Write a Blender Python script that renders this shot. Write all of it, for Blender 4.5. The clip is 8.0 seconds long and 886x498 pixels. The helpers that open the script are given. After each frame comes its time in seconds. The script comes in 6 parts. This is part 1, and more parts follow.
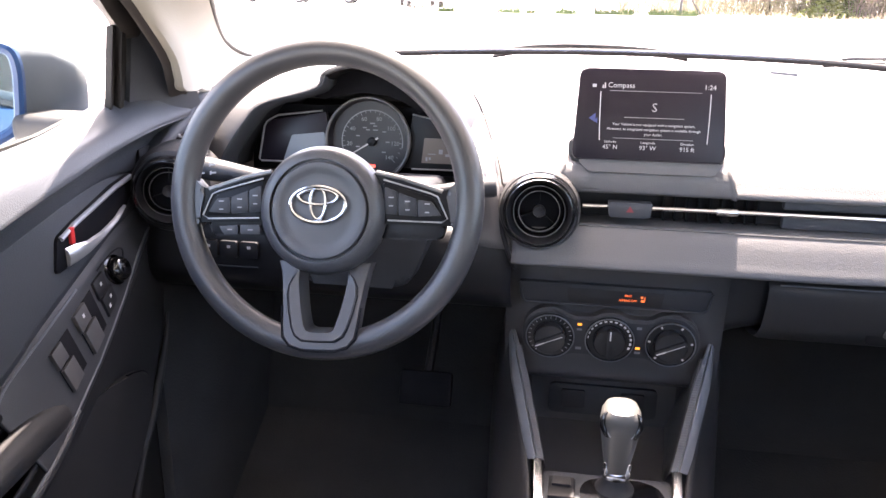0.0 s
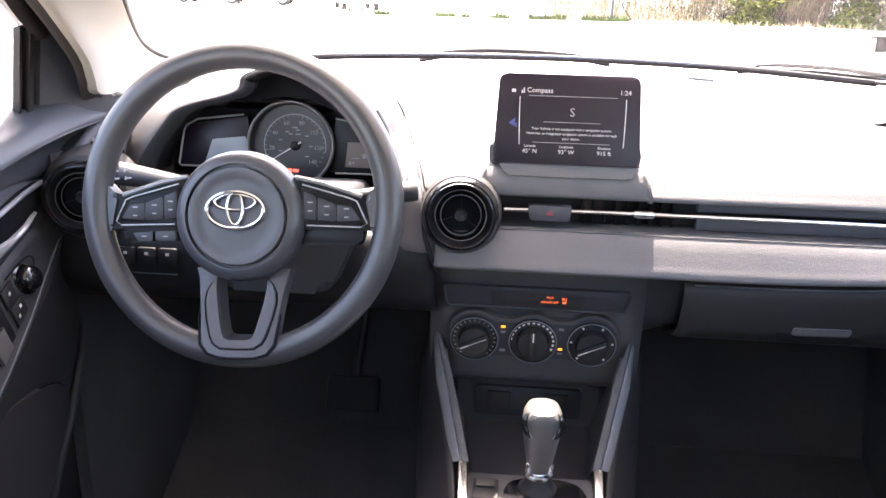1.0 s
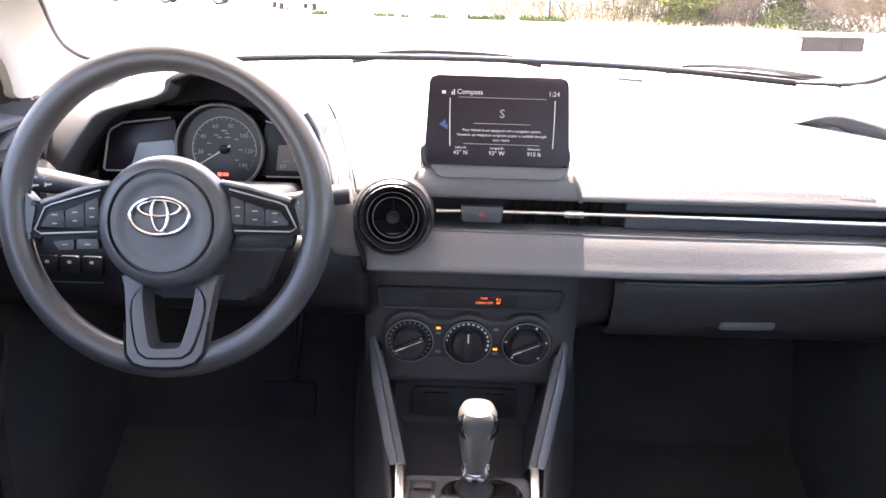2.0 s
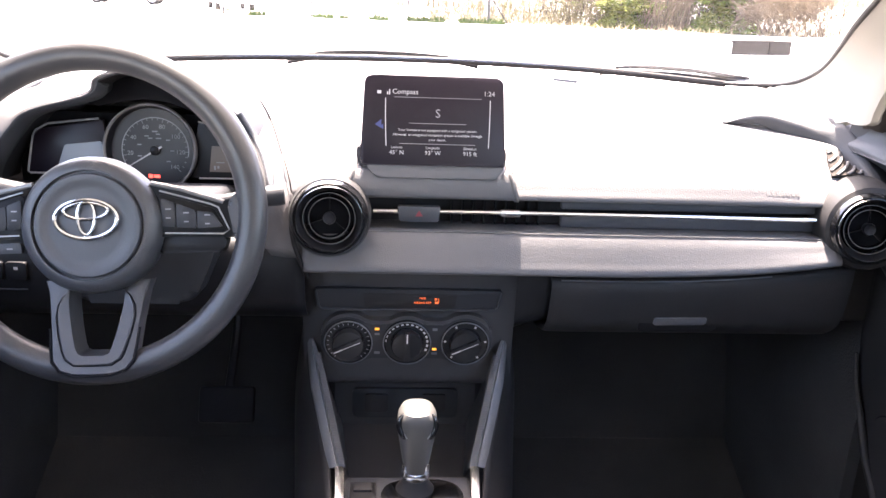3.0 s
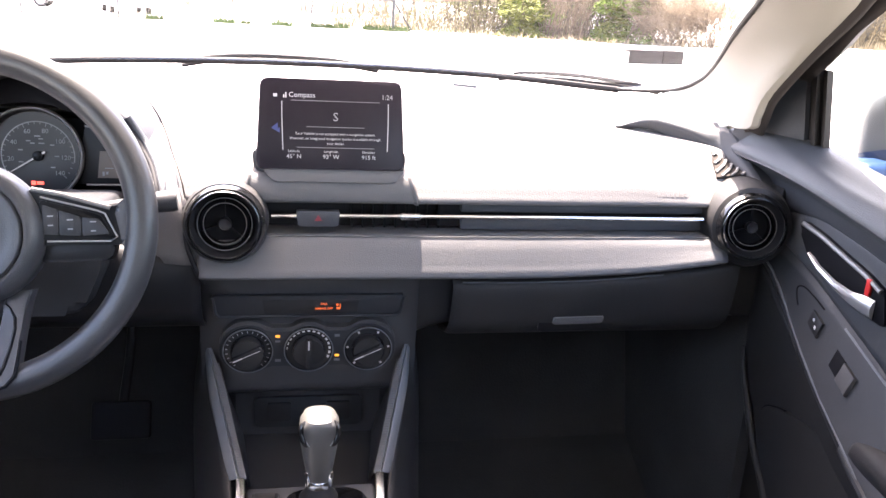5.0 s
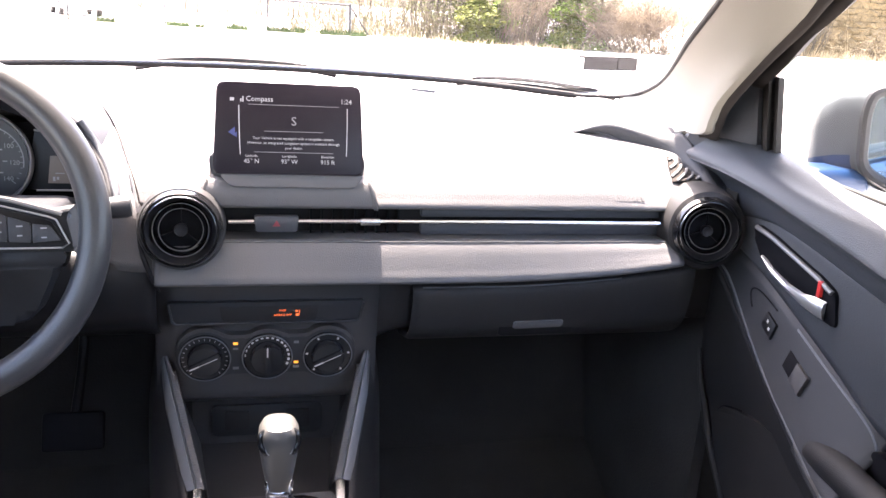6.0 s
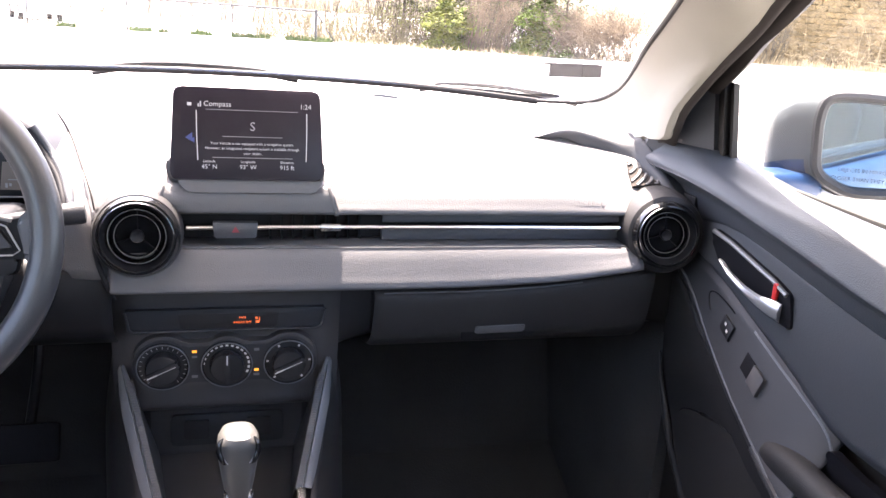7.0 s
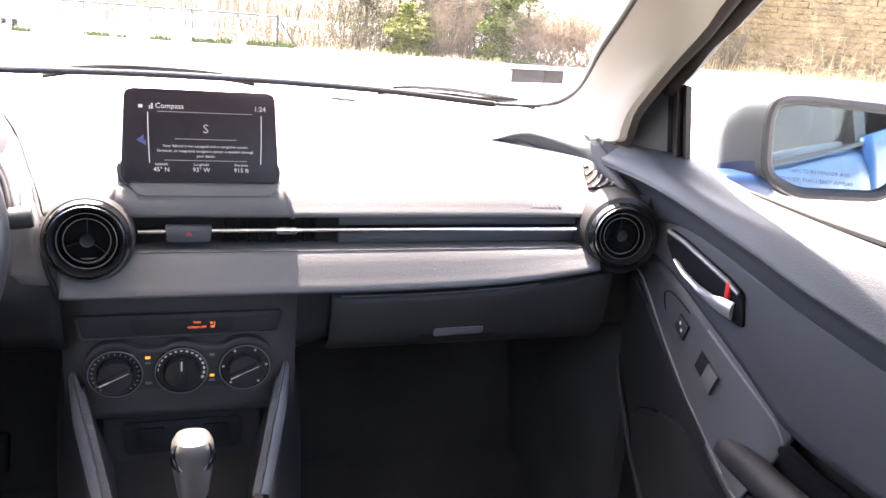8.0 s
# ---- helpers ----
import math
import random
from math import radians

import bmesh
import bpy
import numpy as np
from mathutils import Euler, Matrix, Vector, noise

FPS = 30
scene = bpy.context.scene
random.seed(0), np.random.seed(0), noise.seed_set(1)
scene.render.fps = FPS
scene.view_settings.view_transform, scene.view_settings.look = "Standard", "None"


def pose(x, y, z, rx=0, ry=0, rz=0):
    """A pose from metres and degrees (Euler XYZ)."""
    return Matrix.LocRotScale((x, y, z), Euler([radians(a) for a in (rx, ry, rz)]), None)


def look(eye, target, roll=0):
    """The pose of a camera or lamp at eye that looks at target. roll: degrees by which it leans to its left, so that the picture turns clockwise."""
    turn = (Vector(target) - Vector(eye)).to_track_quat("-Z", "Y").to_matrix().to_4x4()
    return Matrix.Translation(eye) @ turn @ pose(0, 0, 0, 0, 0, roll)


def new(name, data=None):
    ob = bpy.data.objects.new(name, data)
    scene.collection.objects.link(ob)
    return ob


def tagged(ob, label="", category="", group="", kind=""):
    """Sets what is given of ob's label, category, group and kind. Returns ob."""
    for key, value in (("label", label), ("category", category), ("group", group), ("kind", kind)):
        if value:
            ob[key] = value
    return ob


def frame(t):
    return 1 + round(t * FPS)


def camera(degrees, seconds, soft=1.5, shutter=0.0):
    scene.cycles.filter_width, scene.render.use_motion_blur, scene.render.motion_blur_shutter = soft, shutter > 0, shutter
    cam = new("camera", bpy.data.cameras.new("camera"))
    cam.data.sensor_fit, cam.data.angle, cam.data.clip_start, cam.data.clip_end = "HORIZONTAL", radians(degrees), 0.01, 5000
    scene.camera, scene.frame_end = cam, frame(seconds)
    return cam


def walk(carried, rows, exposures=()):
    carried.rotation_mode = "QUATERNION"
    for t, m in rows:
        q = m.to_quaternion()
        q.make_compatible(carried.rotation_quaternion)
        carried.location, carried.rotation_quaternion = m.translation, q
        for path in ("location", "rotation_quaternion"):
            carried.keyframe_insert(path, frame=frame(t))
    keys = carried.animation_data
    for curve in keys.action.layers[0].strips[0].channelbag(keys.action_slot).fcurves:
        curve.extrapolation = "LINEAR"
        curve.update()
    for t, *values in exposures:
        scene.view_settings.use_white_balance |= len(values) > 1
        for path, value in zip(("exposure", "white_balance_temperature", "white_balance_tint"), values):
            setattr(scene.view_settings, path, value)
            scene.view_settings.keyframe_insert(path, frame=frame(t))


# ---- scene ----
cam = camera(57.4, 8.0)
PATH = [
    (0, (-0.073, -0.042, 1.209), (-0.368, 1.833, 0.578), 0.7),
    (0.5, (-0.062, -0.041, 1.213), (-0.281, 1.844, 0.582), 1.2),
    (1, (-0.052, -0.04, 1.211), (-0.197, 1.856, 0.59), 1.5),
    (1.5, (-0.043, -0.038, 1.214), (-0.119, 1.863, 0.595), 1.6),
    (3, (-0.031, -0.036, 1.211), (0.104, 1.864, 0.603), 2.3),
    (3.5, (-0.024, -0.036, 1.21), (0.176, 1.861, 0.609), 2.6),
    (4, (-0.021, -0.036, 1.21), (0.235, 1.856, 0.613), 2.8),
    (4.5, (-0.019, -0.037, 1.208), (0.287, 1.85, 0.618), 3.0),
    (6, (-0.022, -0.034, 1.206), (0.437, 1.829, 0.642), 3.8),
    (6.5, (-0.018, -0.032, 1.205), (0.483, 1.823, 0.651), 4.0),
    (7, (-0.013, -0.035, 1.205), (0.523, 1.813, 0.661), 4.1),
    (7.5, (-0.008, -0.035, 1.202), (0.569, 1.804, 0.668), 4.2),
    (8, (-0.003, -0.038, 1.201), (0.617, 1.79, 0.676), 4.3),
]
walk(cam, [(t, look(eye, target, roll)) for t, eye, target, roll in PATH], exposures=[(0, 4.1, 7300, 20), (8, 3.9, 7100, 19)])

# ---- light: early-afternoon spring sun ahead of the car, clear sky ----
SUN_EL, SUN_AZ = radians(68.2), radians(-6)
world = bpy.data.worlds.new("sky")
scene.world = world
world.use_nodes = True
wn = world.node_tree
sky = wn.nodes.new("ShaderNodeTexSky")
sky.sky_type, sky.sun_disc = "NISHITA", False
sky.sun_elevation, sky.sun_rotation = SUN_EL, SUN_AZ
sky.dust_density, sky.air_density = 3.5, 0.9
wn.nodes["Background"].inputs["Strength"].default_value = 0.15
wn.links.new(sky.outputs["Color"], wn.nodes["Background"].inputs["Color"])
sun = new("sun", bpy.data.lights.new("sun", "SUN"))
sun.data.energy, sun.data.angle, sun.data.color = 3.6, radians(0.6), (1.0, 0.95, 0.88)
sun_dir = Vector((math.sin(SUN_AZ) * math.cos(SUN_EL), math.cos(SUN_AZ) * math.cos(SUN_EL), math.sin(SUN_EL)))
sun.matrix_world = look(sun_dir * 50, (0, 0, 0))

# ---- materials ----
def mat(name, col, rough=0.6, metal=0.0, bump=0.0, scale=400.0, var=0.12, var_scale=6.0, coat=0.0, spec=0.5, emit=0.0):
    """Procedural surface: fine relief at `scale`, slow tone drift and wear at `var_scale`."""
    m = bpy.data.materials.new(name)
    m.use_nodes = True
    n, l = m.node_tree.nodes, m.node_tree.links
    p = n["Principled BSDF"]
    p.inputs["Base Color"].default_value = (*col, 1)
    p.inputs["Roughness"].default_value, p.inputs["Metallic"].default_value = rough, metal
    p.inputs["Coat Weight"].default_value, p.inputs["Specular IOR Level"].default_value = coat, spec
    tc = n.new("ShaderNodeTexCoord")
    if var:
        slow = n.new("ShaderNodeTexNoise")
        slow.inputs["Scale"].default_value, slow.inputs["Detail"].default_value = var_scale, 6
        l.new(tc.outputs["Object"], slow.inputs["Vector"])
        ramp = n.new("ShaderNodeMapRange")
        ramp.inputs["From Min"].default_value, ramp.inputs["From Max"].default_value = 0.3, 0.7
        ramp.inputs["To Min"].default_value, ramp.inputs["To Max"].default_value = 1 - var, 1 + var
        l.new(slow.outputs["Fac"], ramp.inputs["Value"])
        mix = n.new("ShaderNodeVectorMath")
        mix.operation = "SCALE"
        mix.inputs[0].default_value = col
        l.new(ramp.outputs["Result"], mix.inputs["Scale"])
        l.new(mix.outputs["Vector"], p.inputs["Base Color"])
        rr = n.new("ShaderNodeMapRange")
        rr.inputs["To Min"].default_value, rr.inputs["To Max"].default_value = max(rough - 0.08, 0.02), min(rough + 0.1, 1)
        l.new(slow.outputs["Fac"], rr.inputs["Value"])
        l.new(rr.outputs["Result"], p.inputs["Roughness"])
    if bump:
        fine = n.new("ShaderNodeTexVoronoi")
        fine.inputs["Scale"].default_value = scale
        l.new(tc.outputs["Object"], fine.inputs["Vector"])
        b = n.new("ShaderNodeBump")
        b.inputs["Strength"].default_value, b.inputs["Distance"].default_value = bump, 0.6 / scale
        l.new(fine.outputs["Distance"], b.inputs["Height"])
        l.new(b.outputs["Normal"], p.inputs["Normal"])
    if emit:
        p.inputs["Emission Color"].default_value, p.inputs["Emission Strength"].default_value = (*col, 1), emit
    return m


def glass(name, tint=(1, 1, 1), mirror=0.03, slant=0.9):
    """Thin clear pane: lets the view through and mirrors a little, more at a slant."""
    m = bpy.data.materials.new(name)
    m.use_nodes = True
    n, l = m.node_tree.nodes, m.node_tree.links
    n.remove(n["Principled BSDF"])
    tr, gl, mx, lw = n.new("ShaderNodeBsdfTransparent"), n.new("ShaderNodeBsdfGlossy"), n.new("ShaderNodeMixShader"), n.new("ShaderNodeLayerWeight")
    pw, sc = n.new("ShaderNodeMath"), n.new("ShaderNodeMath")
    pw.operation, sc.operation = "POWER", "MULTIPLY_ADD"
    pw.inputs[1].default_value, sc.inputs[1].default_value, sc.inputs[2].default_value = 5.0, slant, mirror
    tr.inputs["Color"].default_value, gl.inputs["Roughness"].default_value, lw.inputs["Blend"].default_value = (*tint, 1), 0.02, 0.5
    l.new(lw.outputs["Facing"], pw.inputs[0])
    l.new(pw.outputs[0], sc.inputs[0])
    l.new(sc.outputs[0], mx.inputs["Fac"])
    l.new(tr.outputs["BSDF"], mx.inputs[1])
    l.new(gl.outputs["BSDF"], mx.inputs[2])
    l.new(mx.outputs["Shader"], n["Material Output"].inputs["Surface"])
    return m


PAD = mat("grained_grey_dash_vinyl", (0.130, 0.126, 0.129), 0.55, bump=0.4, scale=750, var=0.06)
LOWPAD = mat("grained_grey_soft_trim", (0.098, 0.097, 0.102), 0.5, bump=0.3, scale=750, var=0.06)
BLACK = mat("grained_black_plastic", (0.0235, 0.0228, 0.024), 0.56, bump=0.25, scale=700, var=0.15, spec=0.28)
SPOKEBLACK = mat("deep_black_spoke_plastic", (0.007, 0.007, 0.008), 0.32, bump=0.04, scale=900, var=0.1, spec=0.12)
CONSOLE = mat("satin_dark_grey_console_plastic", (0.056, 0.054, 0.056), 0.5, bump=0.2, scale=700, var=0.1, spec=0.35)
DOOR = mat("grained_charcoal_door_vinyl", (0.050, 0.053, 0.060), 0.48, bump=0.25, scale=600, var=0.06, spec=0.36)
SMOOTH = mat("satin_black_plastic", (0.014, 0.014, 0.016), 0.4, bump=0.05, scale=900, var=0.15, spec=0.22)
WHEELMAT = mat("satin_dark_grey_urethane", (0.043, 0.043, 0.047), 0.31, bump=0.12, scale=700, var=0.08)
SEATMAT = mat("charcoal_seat_cloth", (0.05, 0.05, 0.053), 0.9, bump=0.12, scale=300, var=0.15)
GAUGE = mat("smoked_gauge_face", (0.013, 0.0125, 0.017), 0.3, var=0.1)
HUBMAT = mat("grained_dark_grey_airbag_cover", (0.052, 0.053, 0.059), 0.36, bump=0.2, scale=800, var=0.08)
GLOSS = mat("piano_black", (0.008, 0.008, 0.009), 0.12, var=0.1, coat=0.5)
CHROME = mat("satin_chrome", (0.75, 0.76, 0.78), 0.16, 1.0, var=0.05)
SILVER = mat("silver_painted_plastic", (0.19, 0.185, 0.18), 0.40, 0.4, var=0.06)
CARPET = mat("black_loop_carpet", (0.032, 0.0313, 0.032), 0.95, bump=0.2, scale=260, var=0.3)
BEIGE = mat("light_beige_pillar_trim", (0.27, 0.25, 0.212), 0.7, bump=0.15, scale=500, var=0.04)
SATIN = mat("satin_silver_handle", (0.42, 0.42, 0.43), 0.3, 0.7, var=0.05)
PANEL = mat("dark_woven_switch_panel", (0.031, 0.032, 0.036), 0.42, bump=0.3, scale=900, var=0.08, spec=0.3)
LINER = mat("pale_headliner_felt", (0.66, 0.63, 0.58), 0.95, bump=0.3, scale=500, var=0.04)
RING = mat("satin_silver_ring", (0.36, 0.355, 0.355), 0.38, 0.3, var=0.04)
RAIL = mat("dark_satin_rail_trim", (0.078, 0.082, 0.092), 0.34, bump=0.1, scale=800, var=0.08)
KNOB = mat("silver_grey_selector_paint", (0.095, 0.093, 0.090), 0.36, 0.3, var=0.06)
RAILTOP = mat("satin_grey_console_rail", (0.115, 0.120, 0.130), 0.36, bump=0.1, scale=800, var=0.08)
SEALBROWN = mat("dark_brown_door_seal", (0.036, 0.031, 0.029), 0.8, bump=0.1, scale=600, var=0.1, spec=0.12)
RUBBER = mat("black_rubber_seal", (0.018, 0.016, 0.015), 0.6, var=0.1, spec=0.18)
SHELL = mat("grey_moulded_mirror_plastic", (0.075, 0.080, 0.080), 0.45, bump=0.05, scale=700, var=0.08, spec=0.35)
BLUE = mat("metallic_blue_car_paint", (0.006, 0.028, 0.080), 0.40, 0.1, var=0.04, spec=0.25, coat=0.12)
MIRROR = mat("mirror_glass", (0.36, 0.47, 0.54), 0.015, 1.0, var=0)
PANE = glass("clear_windscreen_glass", mirror=0.006, slant=0.3)
SIDEGLASS = glass("side_window_glass", (0.86, 0.90, 0.89), slant=0.12)
SCREEN = mat("dark_display_glass", (0.012, 0.008, 0.014), 0.34, var=0.1, spec=0.28)
# Dial black, which also stands for the shade in the switch wells.
DIAL = mat("matte_black_dial_and_shade", (0.008, 0.008, 0.010), 0.6, var=0.1, spec=0.08)
# White and grey inks glow a little, on printed marks as on the screen.
INK_WHITE = mat("white_glowing_ink", (0.36, 0.36, 0.38), 0.5, var=0, emit=0.03)
INK_GREY = mat("grey_glowing_ink", (0.2, 0.2, 0.22), 0.5, var=0, emit=0.04)
INK_BLUE = mat("blue_display_ink", (0.028, 0.042, 0.15), 0.5, var=0, emit=0.006)
INK_RED = mat("red_warning_light", (0.9, 0.08, 0.06), 0.5, var=0, emit=0.25)
INK_ORANGE = mat("orange_warning_light", (0.9, 0.16, 0.04), 0.5, var=0, emit=0.075)
INK_AMBER = mat("amber_indicator_light", (1.0, 0.36, 0.04), 0.5, var=0, emit=0.09)
PRINT = mat("pale_grey_print", (0.30, 0.30, 0.31), 0.6, var=0)
RED = mat("red_lock_tab", (0.6, 0.03, 0.03), 0.4, var=0.05)
LCD = mat("grey_brown_lcd", (0.16, 0.13, 0.11), 0.35, var=0.1)


# ---- mesh helpers ----
def base(name, loc, label, category, group="", kind=""):
    ob = new(name)
    ob.location = loc
    ob.empty_display_size = 0.05
    return tagged(ob, label, category, group, kind)


def finish(name, me, material, parent=None, label="", smooth=True):
    me.materials.append(material)
    if smooth:
        me.shade_smooth()
        me.set_sharp_from_angle(angle=radians(38))
    ob = new(name, me)
    if parent is not None:
        ob.parent = parent
        if parent.type == "EMPTY":
            ob.matrix_parent_inverse = Matrix.Translation(parent.location).inverted()
    return tagged(ob, label)


def part(name, bm, material, parent, label="", smooth=True):
    me = bpy.data.meshes.new(name)
    bmesh.ops.recalc_face_normals(bm, faces=bm.faces[:])
    bm.to_mesh(me)
    bm.free()
    return finish(name, me, material, parent, label, smooth)


def crom(pts, n):
    """n points along a Catmull-Rom curve through pts."""
    P = [Vector(p) for p in pts]
    P = [2 * P[0] - P[1]] + P + [2 * P[-1] - P[-2]]
    out, segs = [], len(P) - 3
    for i in range(n):
        s = i / (n - 1) * segs
        k = min(int(s), segs - 1)
        t = s - k
        a, b, c, d = P[k:k + 4]
        out.append(0.5 * (2 * b + (c - a) * t + (2 * a - 5 * b + 4 * c - d) * t * t + (3 * b - a - 3 * c + d) * t ** 3))
    return out


def grid(bm, rows, closed=False):
    vs = [[bm.verts.new(p) for p in r] for r in rows]
    n = len(rows[0])
    for i in range(len(rows) - 1):
        for j in range(n if closed else n - 1):
            k = (j + 1) % n
            bm.faces.new((vs[i][j], vs[i][k], vs[i + 1][k], vs[i + 1][j]))
    return vs


def sheet(name, ctrl, material, parent, nu=24, nv=24, thick=0.004, label=""):
    """A smooth skin through a net of control points, with thickness."""
    rows = [crom(r, nv) for r in ctrl]
    cols = [crom([r[j] for r in rows], nu) for j in range(nv)]
    bm = bmesh.new()
    grid(bm, cols)
    ob = part(name, bm, material, parent, label)
    if thick:
        s = ob.modifiers.new("thickness", "SOLIDIFY")
        s.thickness, s.offset = thick, -1
    return ob


def box(bm, c, size, bevel=0.0, rot=None, seg=2):
    r = bmesh.ops.create_cube(bm, size=1)
    m = Matrix.Translation(c) @ (rot.to_4x4() if rot else Matrix()) @ Matrix.Diagonal((*size, 1))
    bmesh.ops.transform(bm, matrix=m, verts=r["verts"])
    if bevel:
        es = list({e for v in r["verts"] for e in v.link_edges})
        bmesh.ops.bevel(bm, geom=es, offset=bevel, segments=seg, affect="EDGES", profile=0.5)


def lathe(bm, profile, c, axis, n=48, sx=1.0, cap=True):
    """Turns (radius, height) pairs round an axis through c."""
    q = Vector(axis).to_track_quat("Z", "Y").to_matrix()
    rows = []
    for r, h in profile:
        rows.append([Vector(c) + q @ Vector((max(r, 1e-5) * math.cos(a) * sx, max(r, 1e-5) * math.sin(a), h)) for a in (2 * math.pi * i / n for i in range(n))])
    vs = grid(bm, rows, True)
    if cap:
        for row in (vs[0], vs[-1]):
            bm.faces.new(row)


def tube(bm, pts, rad, n=12, closed=False, flat=1.0, up=(0, 0, 1)):
    P = [Vector(p) for p in pts]
    rows = []
    for i, p in enumerate(P):
        a = P[i - 1] if (i or closed) else P[0]
        b = P[(i + 1) % len(P)] if (closed or i < len(P) - 1) else P[-1]
        d = (b - a).normalized()
        s = d.cross(Vector(up))
        s = s.normalized() if s.length > 1e-4 else Vector((1, 0, 0))
        t = s.cross(d)
        r = rad(i / (len(P) - 1)) if callable(rad) else rad
        rows.append([p + r * (math.cos(k) * s + flat * math.sin(k) * t) for k in (2 * math.pi * j / n for j in range(n))])
    if closed:
        rows.append(rows[0])
    vs = grid(bm, rows, True)
    if closed:
        bmesh.ops.remove_doubles(bm, verts=bm.verts[:], dist=1e-6)
    else:
        bm.faces.new(vs[0])
        bm.faces.new(vs[-1])


def prism(bm, poly, fr, w0, w1, bevel=0.0, seg=2):
    """Extrudes a polygon given in the frame fr (a function of u, v, w) from w0 to w1."""
    lo = [bm.verts.new(fr(u, v, w0)) for u, v in poly]
    hi = [bm.verts.new(fr(u, v, w1)) for u, v in poly]
    n = len(poly)
    top = bm.faces.new(hi)
    bm.faces.new(lo[::-1])
    for i in range(n):
        bm.faces.new((lo[i], lo[(i + 1) % n], hi[(i + 1) % n], hi[i]))
    if bevel:
        bmesh.ops.bevel(bm, geom=list(top.edges), offset=bevel, segments=seg, affect="EDGES", profile=0.5)


def rounded(w, h, r, n=5, cu=0.0, cv=0.0):
    out = []
    for sx, sy, a0 in ((1, 1, 0), (-1, 1, 90), (-1, -1, 180), (1, -1, 270)):
        for i in range(n + 1):
            a = radians(a0 + 90 * i / n)
            out.append((cu + sx * (w / 2 - r) + r * math.cos(a), cv + sy * (h / 2 - r) + r * math.sin(a)))
    return out


def round_poly(poly, r, n=4):
    """The polygon with each corner cut to a small arc."""
    out = []
    k = len(poly)
    for i in range(k):
        p, a, b = Vector(poly[i]), Vector(poly[i - 1]), Vector(poly[(i + 1) % k])
        da, db = (a - p), (b - p)
        ra, rb = min(r, da.length * 0.45), min(r, db.length * 0.45)
        s, e = p + da.normalized() * ra, p + db.normalized() * rb
        for j in range(n + 1):
            t = j / n
            q = (1 - t) ** 2 * s + 2 * t * (1 - t) * p + t * t * e
            out.append((q.x, q.y))
    return out


def plane_frame(origin, ux, uy):
    o, x, y = Vector(origin), Vector(ux).normalized(), Vector(uy).normalized()
    nrm = x.cross(y).normalized()
    return lambda u, v, w=0.0: o + u * x + v * y + w * nrm


def lettering(name, s, size, fr, u, v, w, material, parent, align="CENTER", depth=0.0002):
    cu = bpy.data.curves.new(name, "FONT")
    cu.body, cu.size, cu.align_x, cu.align_y, cu.extrude = s, size, align, "CENTER", depth
    cu.resolution_u = 2
    tmp = bpy.data.objects.new(name, cu)
    me = bpy.data.meshes.new_from_object(tmp)
    bpy.data.objects.remove(tmp)
    o = fr(u, v, w)
    x, y = (fr(u + 1, v, w) - o), (fr(u, v + 1, w) - o)
    m = Matrix((x, y, x.cross(y))).transposed().to_4x4()
    me.transform(Matrix.Translation(o) @ m)
    me.name = name
    return finish(name, me, material, parent, smooth=False)


def bars(bm, fr, items, w, t=0.0003):
    """Flat strokes (u, v, width, height) in a frame."""
    for u, v, a, b in items:
        prism(bm, [(u - a / 2, v - b / 2), (u + a / 2, v - b / 2), (u + a / 2, v + b / 2), (u - a / 2, v + b / 2)], fr, w, w + t)


# ---- outside: one sheet of pale lot, fence, shrubs, block wall ----
CONCRETE = mat("sunlit_pale_concrete", (0.62, 0.6, 0.57), 0.9, bump=0.3, scale=40, var=0.12, var_scale=0.35)
FENCEMAT = mat("dark_fence_steel", (0.03, 0.03, 0.03), 0.6, 0.3, var=0.1)
DRYGRASS = mat("dry_straw_grass", (0.26, 0.20, 0.12), 0.9, var=0.35, var_scale=1.5)
KERBMAT = mat("weathered_concrete_kerb", (0.3, 0.28, 0.26), 0.9, bump=0.3, scale=30, var=0.2, var_scale=2)
bm = bmesh.new()
grid(bm, [[(x, y, 0) for x in (-900, -60, -15, 15, 60, 900)] for y in (-900, -60, -15, 15, 60, 1500)])
tagged(part("ground", bm, CONCRETE, None), "pale sunlit concrete car park reaching to the horizon", "ground", kind="structure")

# ---- car shell ----
floor = base("car_floor", (0, 0.6, 0.24), "black carpeted footwell floor of the car", "floor", kind="structure")
bm = bmesh.new()
box(bm, (0, 0.1, 0.23), (1.38, 2.9, 0.02))
part("carpet", bm, CARPET, floor)
bm = bmesh.new()
grid(bm, [[(x, y, z) for x in (-0.69, -0.2, 0.2, 0.69)] for y, z in ((1.2, 0.24), (1.42, 0.34), (1.5, 0.6), (1.5, 1.0))])
part("toe_board", bm, CARPET, floor)

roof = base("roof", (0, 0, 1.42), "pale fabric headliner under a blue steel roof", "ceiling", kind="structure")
sheet("headliner", [[(-0.60, y, z - 0.05), (-0.4, y, z - 0.005), (0, y, z), (0.4, y, z - 0.005), (0.60, y, z - 0.05)]
                    for y, z in ((0.955, 1.352), (0.80, 1.41), (0.5, 1.435), (0, 1.44), (-0.6, 1.43), (-1.1, 1.38))], LINER, roof, 12, 16, 0.02)
# Unseen flap under the roof, added to shade the passenger door.
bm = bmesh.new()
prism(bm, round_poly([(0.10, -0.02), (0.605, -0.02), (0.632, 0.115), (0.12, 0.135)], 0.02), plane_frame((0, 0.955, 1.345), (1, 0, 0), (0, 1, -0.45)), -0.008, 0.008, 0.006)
part("sun_blocker", bm, LINER, roof, "unseen pale flap added to keep sun off the passenger door")
shell = base("car_shell", (0, -1.2, 0.6), "blue body sides and rear bulkhead of the car", "car body", kind="structure")
